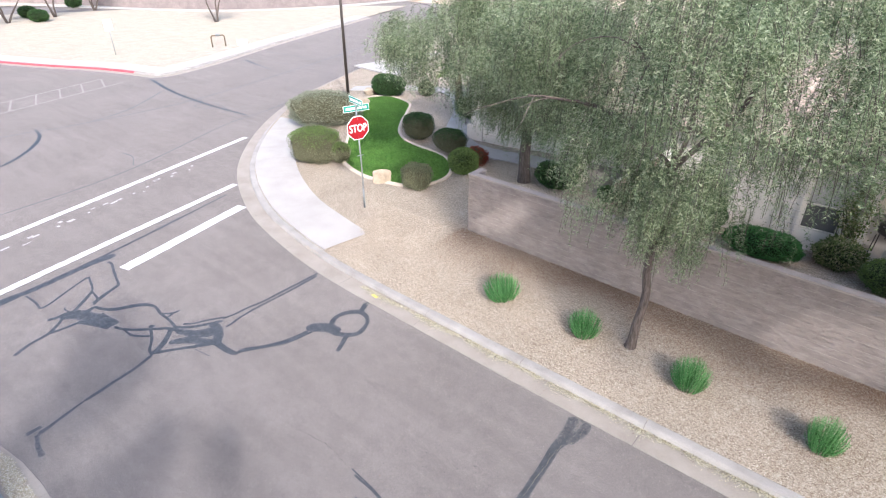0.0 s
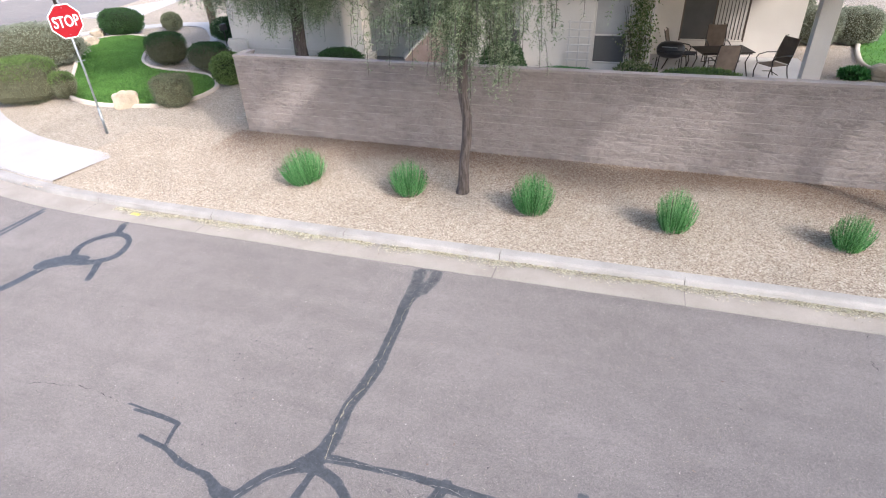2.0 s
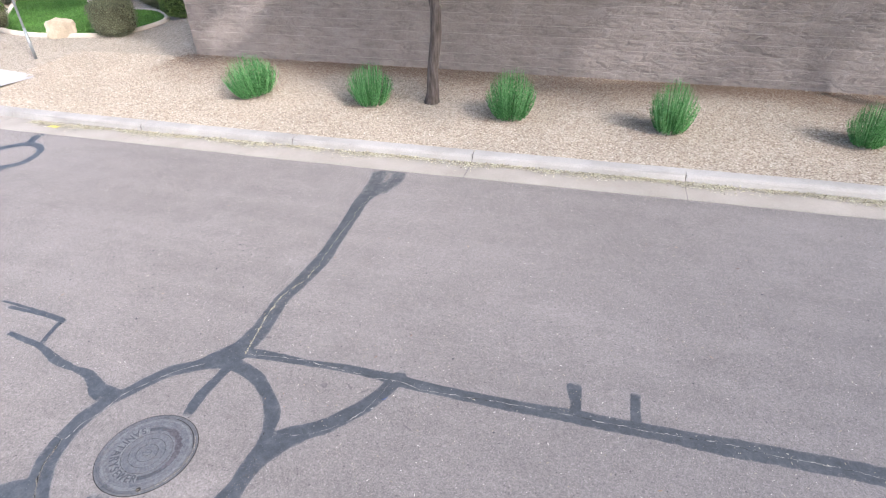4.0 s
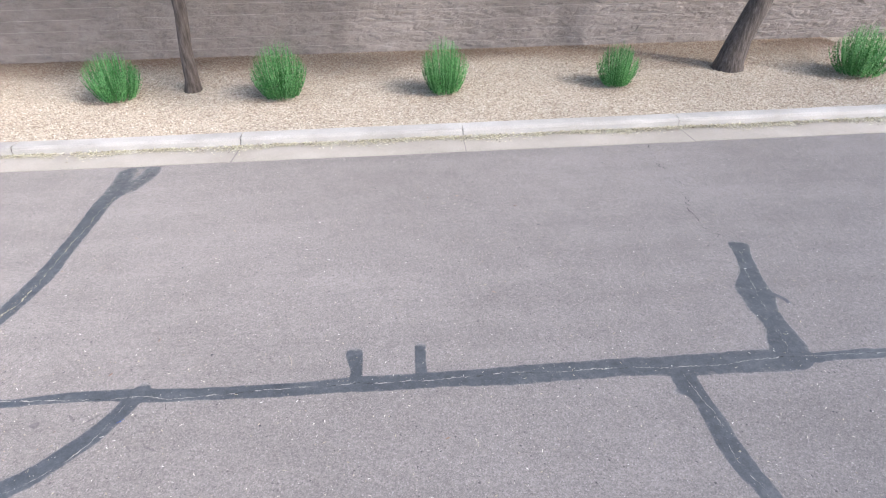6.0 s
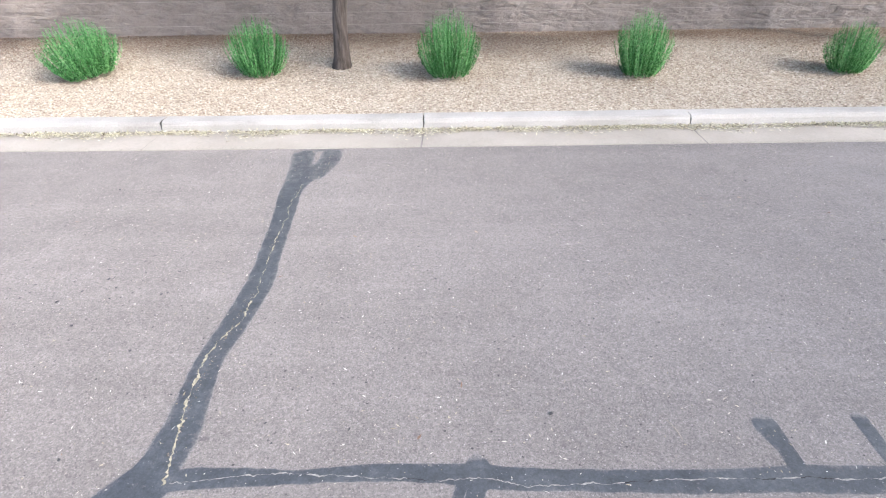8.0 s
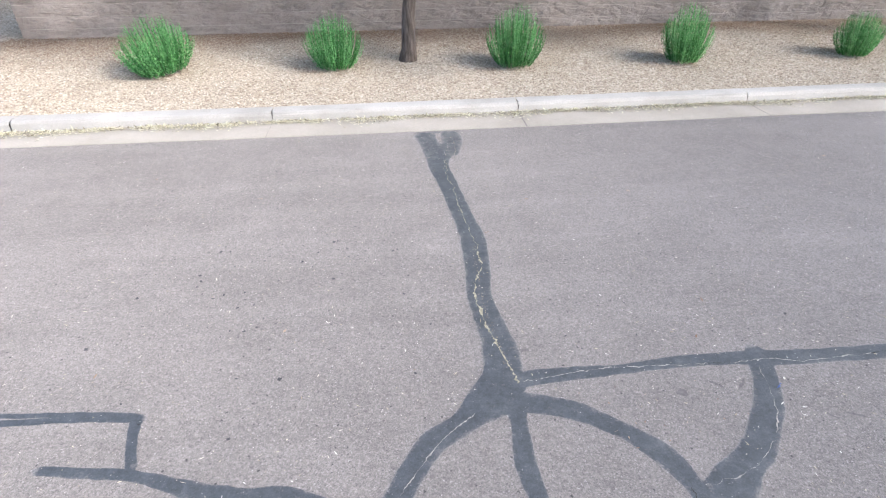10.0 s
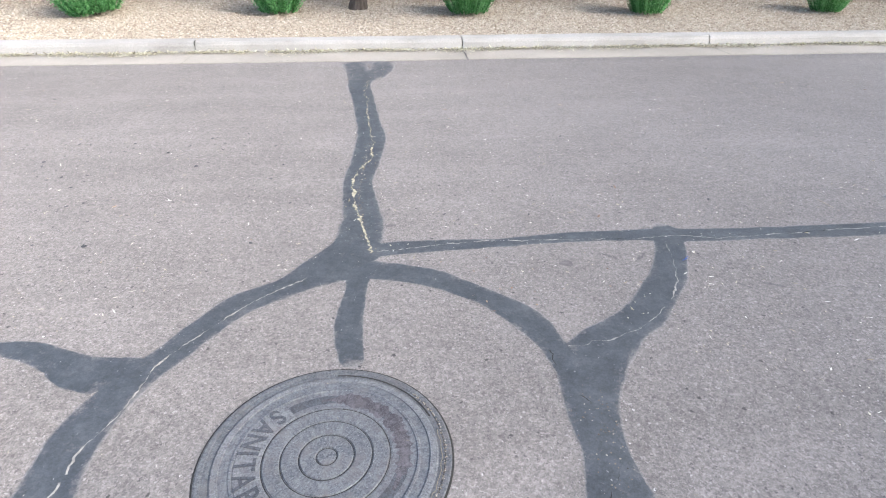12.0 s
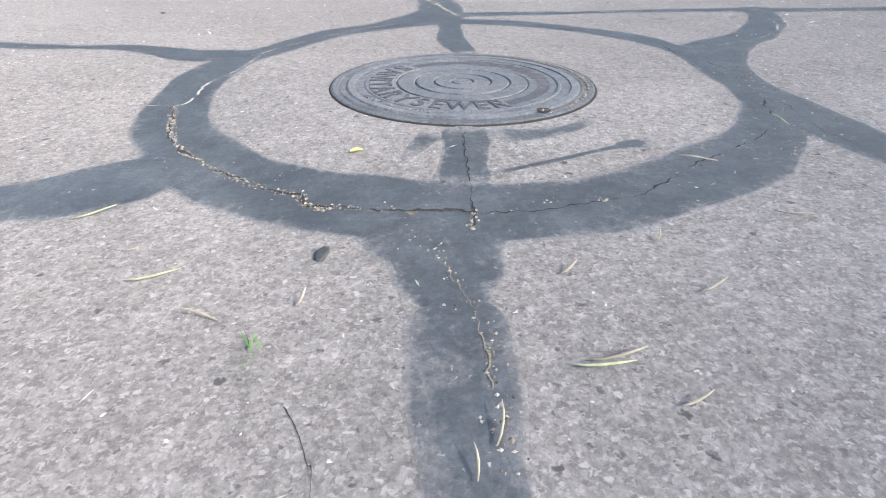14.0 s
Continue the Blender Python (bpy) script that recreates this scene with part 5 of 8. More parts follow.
def block_mesh(seed, w=BW, h=BH, deep=0.19):
    """A split-face block: a rough, proud front and plain sides, its front at y = 0."""
    r = np.random.default_rng(seed)
    nx, nz = 7, 4
    v = []
    for j in range(nz):
        for i in range(nx):
            edge = i in (0, nx - 1) or j in (0, nz - 1)
            x = 0.0006 + (w - 0.0012) * i / (nx - 1)
            z = 0.0042 + (h - 0.0084) * j / (nz - 1)
            if not edge:
                x += r.normal() * 0.014
                z += r.normal() * 0.010
            y = -0.011 - 0.004 * r.random() if edge else -0.009 - 0.018 * r.random()
            v.append((x, y, z))
    f = [(j * nx + i, j * nx + i + 1, (j + 1) * nx + i + 1, (j + 1) * nx + i) for j in range(nz - 1) for i in range(nx - 1)]
    n = len(v)
    rim = [i for i in range(nx)] + [j * nx + nx - 1 for j in range(1, nz)] + [(nz - 1) * nx + i for i in range(nx - 2, -1, -1)] + [j * nx for j in range(nz - 2, 0, -1)]
    corners = [0, nx - 1, nz * nx - 1, (nz - 1) * nx]
    v += [(v[c][0], deep * 0.4, v[c][2]) for c in corners]
    side = [(corners[k], n + k, n + (k + 1) % 4, corners[(k + 1) % 4]) for k in range(4)]
    me = bpy.data.meshes.new("block")
    me.from_pydata(v, [], f + side)
    me.materials.append(BLOCK)
    return me


garden_wall = tagged(new("garden_wall"), "grey-brown split-face block garden wall with a flat cap", "garden wall")
garden_wall.matrix_basis = WALL_FRAME
part("wall_core", box(WALL_X0 + 0.01, WALL_X0 + WALL_LEN, -0.0085, 0.19, -0.15, COURSES * BH), MORTAR, garden_wall)
cap_at = WALL_X0 - 0.015
while cap_at < WALL_X0 + WALL_LEN:
    part("cap_block", box(cap_at + 0.002, cap_at + 0.404, -0.03, 0.21, COURSES * BH + 0.003, COURSES * BH + 0.055, 0.006), CAP, garden_wall)
    cap_at += 0.406
part("return_wall", box(WALL_X0, WALL_X0 + 0.2, 0.195, 0.62, -0.15, COURSES * BH), BLOCK, garden_wall, "short end pier of the block wall")
part("return_cap", box(WALL_X0 - 0.015, WALL_X0 + 0.22, 0.215, 0.64, COURSES * BH + 0.003, COURSES * BH + 0.062, 0.006), CAP, garden_wall)

# ---- pepper trees ----
def limb_path(start, direction, length, bend, r0, r1, count=9, droop=0.0):
    p, d = Vector(start), Vector(direction).normalized()
    pts, radii = [p.copy()], [r0]
    for k in range(1, count):
        d = (d + Vector((rng.normal(), rng.normal(), rng.normal() * 0.6)) * bend - Vector((0, 0, droop * k / count))).normalized()
        p = p + d * (length / (count - 1))
        pts.append(p.copy())
        radii.append(r0 + (r1 - r0) * k / (count - 1))
    return pts, radii


def hanging_leaves(sprays, reach, low, top, leaflets, leaf_l, leaf_w, lopside=(0, 0), stem_r=0.004):
    """Weeping sprays of strands with narrow leaflets; low and top give the crown's heights at a distance from the trunk."""
    out, stems = [], []
    hearts = [(reach * math.sqrt(rng.random() * 0.97 + 0.03), rng.random() * 2 * math.pi, rng.random()) for _ in range(max(8, sprays // 13))]
    for _ in range(sprays):
        r, a, up = hearts[int(rng.integers(len(hearts)))]
        hx, hy = r * math.cos(a) + rng.normal() * 0.085 * reach, r * math.sin(a) + rng.normal() * 0.085 * reach
        r, a, up = min(math.hypot(hx, hy), reach), math.atan2(hy, hx), min(max(up + rng.normal() * 0.09, 0), 1)
        cx, cy = r * math.cos(a) + lopside[0] * r / reach, r * math.sin(a) + lopside[1] * r / reach
        zl, zt = low(r, a), top(r)
        foot = zl + abs(rng.normal()) * 0.5 if rng.random() < 0.25 else zl + (zt - zl) * up**0.9
        drop = 0.5 + 1.1 * rng.random()
        lean = np.array((math.cos(a), math.sin(a))) * (0.25 + 0.5 * rng.random()) + rng.normal(size=2) * 0.2
        size = 0.10 + 0.22 * rng.random()
        for _ in range(int(6 + 9 * rng.random())):
            x, y = cx + rng.normal() * size, cy + rng.normal() * size
            length = drop * (0.55 + 0.6 * rng.random())
            z0 = min(foot + drop + rng.normal() * 0.16, zt + 0.2)
            n = max(7, int(leaflets * length / 1.2))
            s = np.sort(rng.random(n))
            bow = lean * length * 0.5
            px = x - bow[0] * (1 - s) ** 2 + 0.04 * np.sin(7 * s + a + z0)
            py = y - bow[1] * (1 - s) ** 2 + 0.04 * np.cos(6 * s + a + x)
            pz = z0 - length * s**1.3
            ang = rng.random(n) * 2 * math.pi
            along = np.column_stack([np.cos(ang), np.sin(ang), 0.35 - 1.5 * rng.random(n)])
            out.append(leaves(np.column_stack([px, py, pz]), along, leaf_l * (0.6 + 0.7 * rng.random(n)), leaf_w * (0.7 + 0.6 * rng.random(n)), curl=np.column_stack([0.16 * np.cos(ang + 1.6), 0.16 * np.sin(ang + 1.6), 0.10 + 0.16 * rng.random(n)]) * rng.choice((-0.5, 1.0, 1.3), (n, 1))))
            if rng.random() < 0.3:
                k = np.linspace(0, 1, 5)
                mid = np.column_stack([x - bow[0] * (1 - k) ** 2, y - bow[1] * (1 - k) ** 2, z0 - length * k**1.3])
                w = np.array([stem_r, 0, 0])
                stems.append((np.concatenate([mid - w, mid + w]), np.array([(i, i + 1, 6 + i, 5 + i) for i in range(4)])))
    return gather(out), gather(stems)


def sun_gaps(crown, at, spots, west_end=-99.0):
    """Opens the crown where sunlight reaches the spots (place, radius) beyond it."""
    (v, f), stems = crown
    c = v.reshape(-1, 4, 3).mean(1) + at
    keep = (c[:, 0] > west_end) | (rng.random(len(c)) < 0.12)
    for spot, radius in spots:
        d = c - spot
        s = d @ np.array(SUN_DIR)
        off = np.linalg.norm(d - s[:, None] * np.array(SUN_DIR), axis=1)
        keep &= (s < 0) | (off > radius * (0.7 + 0.6 * rng.random(len(c))))
    v = v.reshape(-1, 4, 3)[keep].reshape(-1, 3)
    sv, sf = stems
    c = sv[sf].mean(1) + at
    clear = c[:, 0] > west_end
    for spot, radius in spots:
        d = c - spot
        s = d @ np.array(SUN_DIR)
        clear &= (s < 0) | (np.linalg.norm(d - s[:, None] * np.array(SUN_DIR), axis=1) > radius)
    return (v, np.arange(len(v)).reshape(-1, 4)), (sv, sf[clear])


WALL_SPOTS = [((3.3, 9.9, 1.1), 0.62), ((4.1, 9.9, 0.9), 0.65), ((4.6, 9.9, 1.4), 0.5), ((2.9, 9.9, 0.5), 0.45), ((-5.8, 10.1, 1.0), 0.42), ((-5.1, 10.1, 1.5), 0.45), ((8.3, 9.8, 0.8), 0.28), ((9.2, 9.8, 0.5), 0.28), ((6.9, 9.8, 0.3), 0.25)]

OPEN_GRAVEL = [((-9.6, 10.2, 0.25), 1.2), ((-8.2, 9.2, 0.25), 0.9), ((-11.2, 10.7, 0.25), 1.2), ((-6.6, 8.2, 0.25), 0.8)]


def shifted(crown, dx, dy):
    return tuple((v + (dx, dy, 0.0), f) for v, f in crown)


def joined(a, b):
    return gather([a[0], b[0]]), gather([a[1], b[1]])


def pepper_tree(at, trunk_points, trunk_radii, limbs, crown, label):
    tree = thing("pepper_tree", at, label, "tree")
    part("trunk", tube(trunk_points, trunk_radii, 12), BARK, tree)
    fork = trunk_points[-1]
    for direction, length, r0 in limbs:
        pts, radii = limb_path(fork, direction, length, 0.13, r0, 0.018, 11, 0.10)
        limb = part("limb", tube(pts, radii, 8), BARK, tree)
        for k in (4, 6, 8, 9):
            d = (pts[k] - pts[k - 1]).normalized() + Vector((rng.normal() * 0.6, rng.normal() * 0.6, 0.1))
            bp, br = limb_path(pts[k], d, length * 0.55, 0.2, radii[k] * 0.55, 0.006, 8, 0.22)
            part("branch", tube(bp, br, 5), BARK, limb)
    (lv, lf), (sv, sf) = crown
    tagged(piece("crown", fast_mesh("crown", lv, lf, PEPPER), tree), "weeping grey-green narrow leaves in long tresses", kind="stuff")
    tagged(piece("twiggery", fast_mesh("twiggery", sv, sf, BARK), tree), "thin hanging brown twigs", kind="stuff")
    return tree


def envelope(lowest, slope, ceiling, dome):
    return (lambda r, a: lowest + slope * r + 0.5 * math.sin(3 * a) + 0.3 * math.sin(7 * a + 1)), (lambda r: ceiling - dome * r * r)


SKIRT = None
for dx, dy, foot_z in ((-1.3, -0.3, 2.75), (-0.5, 0.6, 2.6), (0.4, -0.5, 2.6), (1.3, 0.2, 2.75), (2.0, -0.2, 3.3), (-2.1, 0.1, 3.9), (2.8, 0.3, 4.2), (3.3, -0.4, 4.8), (-2.8, -0.3, 4.9), (2.4, 0.8, 3.9)):
    tress = shifted(hanging_leaves(21 if dx < 1.0 else 8, 0.6, lambda r, a: foot_z + 0.3 * r, lambda r: foot_z + 2.6, 74, 0.074, 0.0122), dx, dy)
    SKIRT = joined(SKIRT, tress) if SKIRT else tress
low, top = envelope(2.0, 1.0, 8.6, 0.09)
pepper_tree((-0.16, 7.92, 0.22), [(0, 0, -0.05), (0.02, 0.0, 0.15), (0.03, 0.02, 0.6), (0.10, 0.04, 1.2), (0.10, 0.05, 1.6), (0.02, 0.06, 2.0), (0.03, 0.05, 2.6), (0.0, 0.05, 3.3), (0.05, 0.04, 4.0), (0.12, 0.03, 4.6)],
            [0.155, 0.115, 0.10, 0.098, 0.095, 0.092, 0.09, 0.088, 0.085, 0.08],
            [((-0.7, -0.1, 0.9), 3.6, 0.06), ((0.6, 0.1, 1.0), 3.8, 0.065), ((0.1, -0.7, 0.9), 3.2, 0.05), ((-0.1, 0.8, 0.9), 3.2, 0.05), ((-0.2, 0.1, 1.2), 3.2, 0.06)],
            sun_gaps(joined(joined(hanging_leaves(640, 4.0, low, top, 56, 0.094, 0.0135, (0.0, 0.1)), SKIRT), joined(hanging_leaves(26, 0.42, lambda r, a: 1.75 + 0.9 * r, lambda r: 4.4, 84, 0.085, 0.0118), joined(shifted(hanging_leaves(14, 0.32, lambda r, a: 2.62, lambda r: 4.8, 90, 0.086, 0.0118), -0.95, -0.1), shifted(hanging_leaves(20, 0.28, lambda r, a: 2.15, lambda r: 4.6, 90, 0.086, 0.0118), 0.78, 0.0)))), (-0.16, 7.92, 0.22), WALL_SPOTS[4:6] + OPEN_GRAVEL), "weeping pepper tree with a slim bare trunk in the gravel")
TRESSES = None
for dx, foot_z, sprays, wide in ((-0.6, 1.45, 30, 0.5), (0.3, 1.4, 32, 0.5), (1.1, 1.6, 28, 0.45), (2.0, 2.9, 10, 0.4), (-2.2, 2.2, 12, 0.35), (-3.6, 2.2, 14, 0.4), (-5.0, 2.5, 12, 0.4)):
    tress = shifted(hanging_leaves(sprays, wide, lambda r, a: foot_z + 0.5 * r, lambda r: foot_z + 2.9, 46, 0.098, 0.016), dx, -0.3)
    TRESSES = joined(TRESSES, tress) if TRESSES else tress
low, top = envelope(2.7, 0.40, 7.6, 0.10)
pepper_tree((-7.45, 14.35, 0.45), [(0, 0, -0.1), (0.0, 0, 0.5), (-0.05, 0, 1.2), (-0.02, 0.02, 2.0), (0.05, 0, 2.8), (0.0, 0.0, 3.6)], [0.30, 0.24, 0.21, 0.2, 0.19, 0.17],
            [((-0.9, -0.2, 0.7), 4.6, 0.10), ((0.7, -0.1, 0.9), 3.4, 0.08), ((-0.3, -0.6, 0.9), 3.4, 0.08), ((0, 0.8, 0.9), 3.2, 0.08), ((-0.9, 0.5, 0.8), 4.8, 0.09)],
            joined(hanging_leaves(480, 4.6, low, top, 50, 0.096, 0.0168, (-1.6, 0.0)), joined(hanging_leaves(130, 2.1, lambda r, a: 1.25 + 0.55 * r, lambda r: 4.6, 50, 0.094, 0.0168, (-0.8, -0.3)), TRESSES)), "weeping pepper tree with a dark trunk behind the block wall")
low, top = envelope(2.9, 0.62, 8.2, 0.06)
pepper_tree((9.0, 7.98, 0.22), [(0, 0, -0.1), (0.02, 0, 0.12), (0.12, 0.02, 0.5), (0.30, 0.02, 1.0), (0.45, 0.0, 1.6), (0.55, 0.0, 2.3), (0.6, 0, 3.2)], [0.30, 0.235, 0.195, 0.185, 0.175, 0.165, 0.15],
            [((-0.8, 0.1, 0.8), 4.2, 0.1), ((0.8, 0.2, 0.8), 4.0, 0.1), ((0.1, -0.8, 0.9), 3.6, 0.09), ((-0.1, 0.8, 0.9), 3.4, 0.09)],
            sun_gaps(hanging_leaves(1100, 5.2, low, top, 44, 0.095, 0.019, (-1.2, -0.2)), (9.0, 7.98, 0.22), WALL_SPOTS + [((2.9, 6.6, 0.25), 0.8), ((4.8, 6.7, 0.25), 0.6)], 4.5), "pepper tree with a thick leaning trunk in the gravel")

low, top = envelope(2.8, 0.4, 8.0, 0.08)
pepper_tree((14.6, 12.4, 0.4), [(0, 0, -0.1), (0.0, 0, 0.6), (0.06, 0.02, 1.6), (0.0, 0.02, 2.6), (0.05, 0, 3.4)], [0.26, 0.2, 0.18, 0.17, 0.15],
            [((-0.8, 0.1, 0.8), 3.4, 0.09), ((0.8, 0.2, 0.8), 3.2, 0.09), ((0.1, 0.6, 0.9), 3.0, 0.08), ((-0.1, -0.8, 0.9), 3.0, 0.08)],
            hanging_leaves(330, 4.4, low, top, 24, 0.14, 0.034, (-0.6, 0.4)), "pepper tree behind the wall shading the patio")
low, top = envelope(3.4, 0.4, 7.0, 0.10)
pepper_tree((-2.6, -7.2, 0.12), [(0, 0, -0.1), (0.0, 0, 0.6), (0.06, 0.02, 1.6), (0.0, 0.02, 2.6), (0.05, 0, 3.4)], [0.22, 0.17, 0.15, 0.14, 0.13],
            [((-0.8, 0.1, 0.8), 3.0, 0.08), ((0.8, 0.2, 0.8), 2.8, 0.08), ((0.1, 0.6, 0.9), 2.6, 0.07), ((-0.1, -0.8, 0.9), 2.6, 0.07)],
            hanging_leaves(115, 3.0, low, top, 24, 0.14, 0.03, (-0.8, 0.0)), "pepper tree on the south verge shading the asphalt")

low, top = envelope(3.3, 0.3, 5.9, 0.16)
pepper_tree((2.2, -6.2, 0.12), [(0, 0, -0.1), (0.0, 0, 0.6), (-0.06, 0.02, 1.6), (0.0, 0.02, 2.6), (0.05, 0, 3.4)], [0.18, 0.14, 0.12, 0.11, 0.10],
            [((-0.8, 0.1, 0.8), 2.2, 0.07), ((0.8, 0.2, 0.8), 2.2, 0.07), ((0.1, -0.6, 0.9), 2.2, 0.06)],
            hanging_leaves(42, 2.4, low, top, 24, 0.14, 0.03), "young pepper tree on the south verge")

# ---- small green shrubs in the gravel ----
def shrub_mesh(seed, wands=300, height=0.78, spread=0.50):
    """Straight leafy wands standing close together and fanning out a little from a broad foot."""
    r = np.random.default_rng(seed)
    sets = ([], [])
    for k in range(wands):
        a, q = r.random() * 2 * math.pi, math.sqrt(r.random())
        way = np.array((math.cos(a), math.sin(a), 0.0))
        tall = height * (1.04 - 0.50 * q**2.4) * (0.86 + 0.18 * r.random())
        tip = way * spread * q * (0.95 + 0.12 * r.random()) + (0, 0, tall)
        base = way * spread * 0.50 * q
        mid = base + (tip - base) * 0.45 + way * spread * q * 0.20
        n = int(74 * tall / height) + 10
        s = (0.04 + 0.96 * np.sort(r.random(n)) ** 0.9)[:, None]
        p = (1 - s) ** 2 * base + 2 * s * (1 - s) * mid + s * s * tip
        axis = 2 * (1 - s) * (mid - base) + 2 * s * (tip - mid)
        axis /= np.linalg.norm(axis, axis=1, keepdims=True)
        b = r.random(n) * 2 * math.pi
        thin = 1.0 - 0.55 * s[:, 0] ** 3
        v, f = leaves(p, axis * 0.85 + np.column_stack([np.cos(b), np.sin(b), 0.15 * np.ones(n)]) * 0.8, (0.022 + 0.014 * r.random(n)) * thin, (0.0105 + 0.007 * r.random(n)) * thin)
        sets[1 if r.random() < 0.42 else 0].append((v, f))
    return gather(sets[0]), gather(sets[1])


SHRUB_DATA = []
for k in range(3):
    inner, outer = shrub_mesh(20 + k)
    SHRUB_DATA.append((fast_mesh("foliage", *inner, SHRUB), fast_mesh("young_growth", *outer, SHRUB_TIP)))


def stem_cluster():
    bm = bmesh.new()
    for k in range(9):
        a = k * 0.7
        tube([(0.03 * math.cos(a), 0.03 * math.sin(a), -0.04), (0.07 * math.cos(a), 0.07 * math.sin(a), 0.12), (0.14 * math.cos(a), 0.14 * math.sin(a), 0.30)], [0.008, 0.006, 0.003], 5, bm)
    return bm


for k, (x, y, s, tall) in enumerate([(-3.72, 7.62, 1.10, 1.0), (-1.26, 7.60, 0.88, 0.96), (1.42, 7.40, 0.90, 1.06), (4.01, 7.32, 0.78, 1.06), (6.82, 7.34, 0.70, 0.84), (10.9, 7.35, 1.0, 1.0)]):
    shrub = thing("green_shrub", (x, y, float(yard_height(x, y)[0])), "small bright green upright shrub in tan gravel", "shrub", "shrubs along the kerb", k * 71.0)
    shrub.scale = (s, s, tall)
    if k == 0:
        shrub.rotation_euler[1] = radians(-9)
    part("stems", stem_cluster(), BARK, shrub)
    piece("foliage", SHRUB_DATA[k % 3][0], shrub)
    piece("young_growth", SHRUB_DATA[k % 3][1], shrub, label="lighter green young shoot tips")


# ---- clipped hedges and bushes ----
def bush(name, at, size, material, label, category="bush", count=5200, power=2.6, leaf=0.05, turn=0.0, core=CORE, rough=0.10, sides=None):
    """A clipped bush: a solid core, near-black for inner shade or twig-coloured, under a shell of small leaves, with an
    uneven outline; sides: barer, twiggy flanks.
    """
    count = int(count * 2.2)
    ob = thing(name, at, label, category, turn=turn)
    sx, sy, sz = size[0] / 2, size[1] / 2, size[2] / 2
    u = rng.normal(size=(count, 3))
    u /= np.linalg.norm(u, axis=1, keepdims=True)
    q = (np.abs(u) ** power).sum(1) ** (-1 / power)
    d = u * q[:, None]
    wob = np.array([noise.noise((p[0] * 2.2 + at[0], p[1] * 2.2 + at[1], p[2] * 2.2)) + 0.5 * noise.noise((p[0] * 6, p[1] * 6 + at[0], p[2] * 6)) for p in d])
    rad = (0.93 + rough * wob)[:, None] * (0.88 + 0.14 * rng.random((count, 1)))
    p = d * rad * (sx, sy, sz) + (0, 0, sz)
    if sides:
        p[:, :2] *= (0.84 + 0.16 * np.clip(p[:, 2:] / sz, 0, 1))
    p[:, 2] = np.maximum(p[:, 2], 0.03)
    along = d + rng.normal(size=d.shape) * 0.7 + (0, 0, 0.25)
    length, width = leaf * (0.6 + 0.8 * rng.random(count)), leaf * (0.35 + 0.3 * rng.random(count))
    above = np.ones(count, bool) if sides is None else p[:, 2] > sz * (1.42 + 0.35 * wob + 0.12 * rng.normal(size=count))
    v, f = leaves(p[above], along[above], length[above], width[above])
    piece("foliage", fast_mesh("foliage", v, f, material), ob)
    if sides:
        flank = ~above & (rng.random(count) < 0.72)
        v, f = leaves(p[flank], along[flank], length[flank] * 1.25, width[flank] * 0.42)
        piece("twiggy_flank", fast_mesh("twiggy_flank", v, f, sides), ob, label="bare grey-brown twigs under the clipped top")
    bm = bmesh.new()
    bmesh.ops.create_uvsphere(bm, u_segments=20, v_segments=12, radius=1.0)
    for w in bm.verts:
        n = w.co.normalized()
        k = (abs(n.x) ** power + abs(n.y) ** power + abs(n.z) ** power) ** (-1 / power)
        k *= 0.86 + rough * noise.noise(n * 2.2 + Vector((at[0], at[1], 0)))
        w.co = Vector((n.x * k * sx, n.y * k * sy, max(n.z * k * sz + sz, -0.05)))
    part("solid_core", bm, core, ob)
    return ob


def on_yard(x, y):
    return (x, y, float(yard_height(x, y)[0]))


bush("clipped_bush", on_yard(-16.5, 11.35), (2.25, 1.7, 1.52), CLIPPED, "clipped bush with an olive-green top and twiggy sides", "bush", 9000, 4.2, 0.05, 20, TWIG_CORE, 0.08, TWIGGY)
bush("clipped_bush", on_yard(-15.35, 11.8), (0.85, 0.85, 0.92), HEDGE, "small clipped green bush beside a larger one", "bush", 2800, 2.8, 0.045, 0, TWIG_CORE, 0.1, TWIGGY)
bush("sage_hedge", on_yard(-20.4, 15.1), (4.0, 2.4, 1.8), SAGE, "large grey-green sage hedge at the corner", "hedge", 9000, 2.6, 0.06, 35, TWIG_CORE, 0.14)
bush("square_bush", on_yard(-10.75, 11.75), (1.16, 1.0, 0.98), TWIGGY, "clipped boxy grey-green twiggy bush in gravel", "bush", 7000, 4.6, 0.045, 8, TWIG_CORE, 0.08, TWIGGY)
bush("round_bush", on_yard(-14.75, 16.25), (1.6, 1.45, 1.28), HEDGE_DARK, "rounded dark green bush on the lawn edge", "bush", 7000, 2.9, 0.045, 0, TWIG_CORE, 0.08, DARK_TWIGS)
bush("round_bush", on_yard(-12.4, 15.8), (1.7, 1.35, 1.05), HEDGE_DARK, "spreading dark green bush by the path", "bush", 6000, 2.6, 0.045, 0, TWIG_CORE, 0.1, DARK_TWIGS)
bush("round_bush", on_yard(-10.1, 13.9), (1.3, 1.2, 1.1), HEDGE, "loose mid-green bush beside the wall end", "bush", 4200, 2.2, 0.06)
bush("round_bush", on_yard(-14.9, 20.7), (2.0, 1.5, 1.1), HEDGE_DARK, "dark green bush near the house corner", "bush", 4000, 2.4, 0.06)
bush("round_bush", on_yard(-22.0, 21.4), (2.4, 1.7, 1.3), HEDGE_DARK, "clipped dark green bush by the far pavement", "bush", 5000, 2.6, 0.06)
bush("round_bush", on_yard(-20.1, 22.8), (1.05, 0.95, 0.9), TWIGGY, "small grey-green bush by the far pavement", "bush", 2600, 2.3, 0.06)
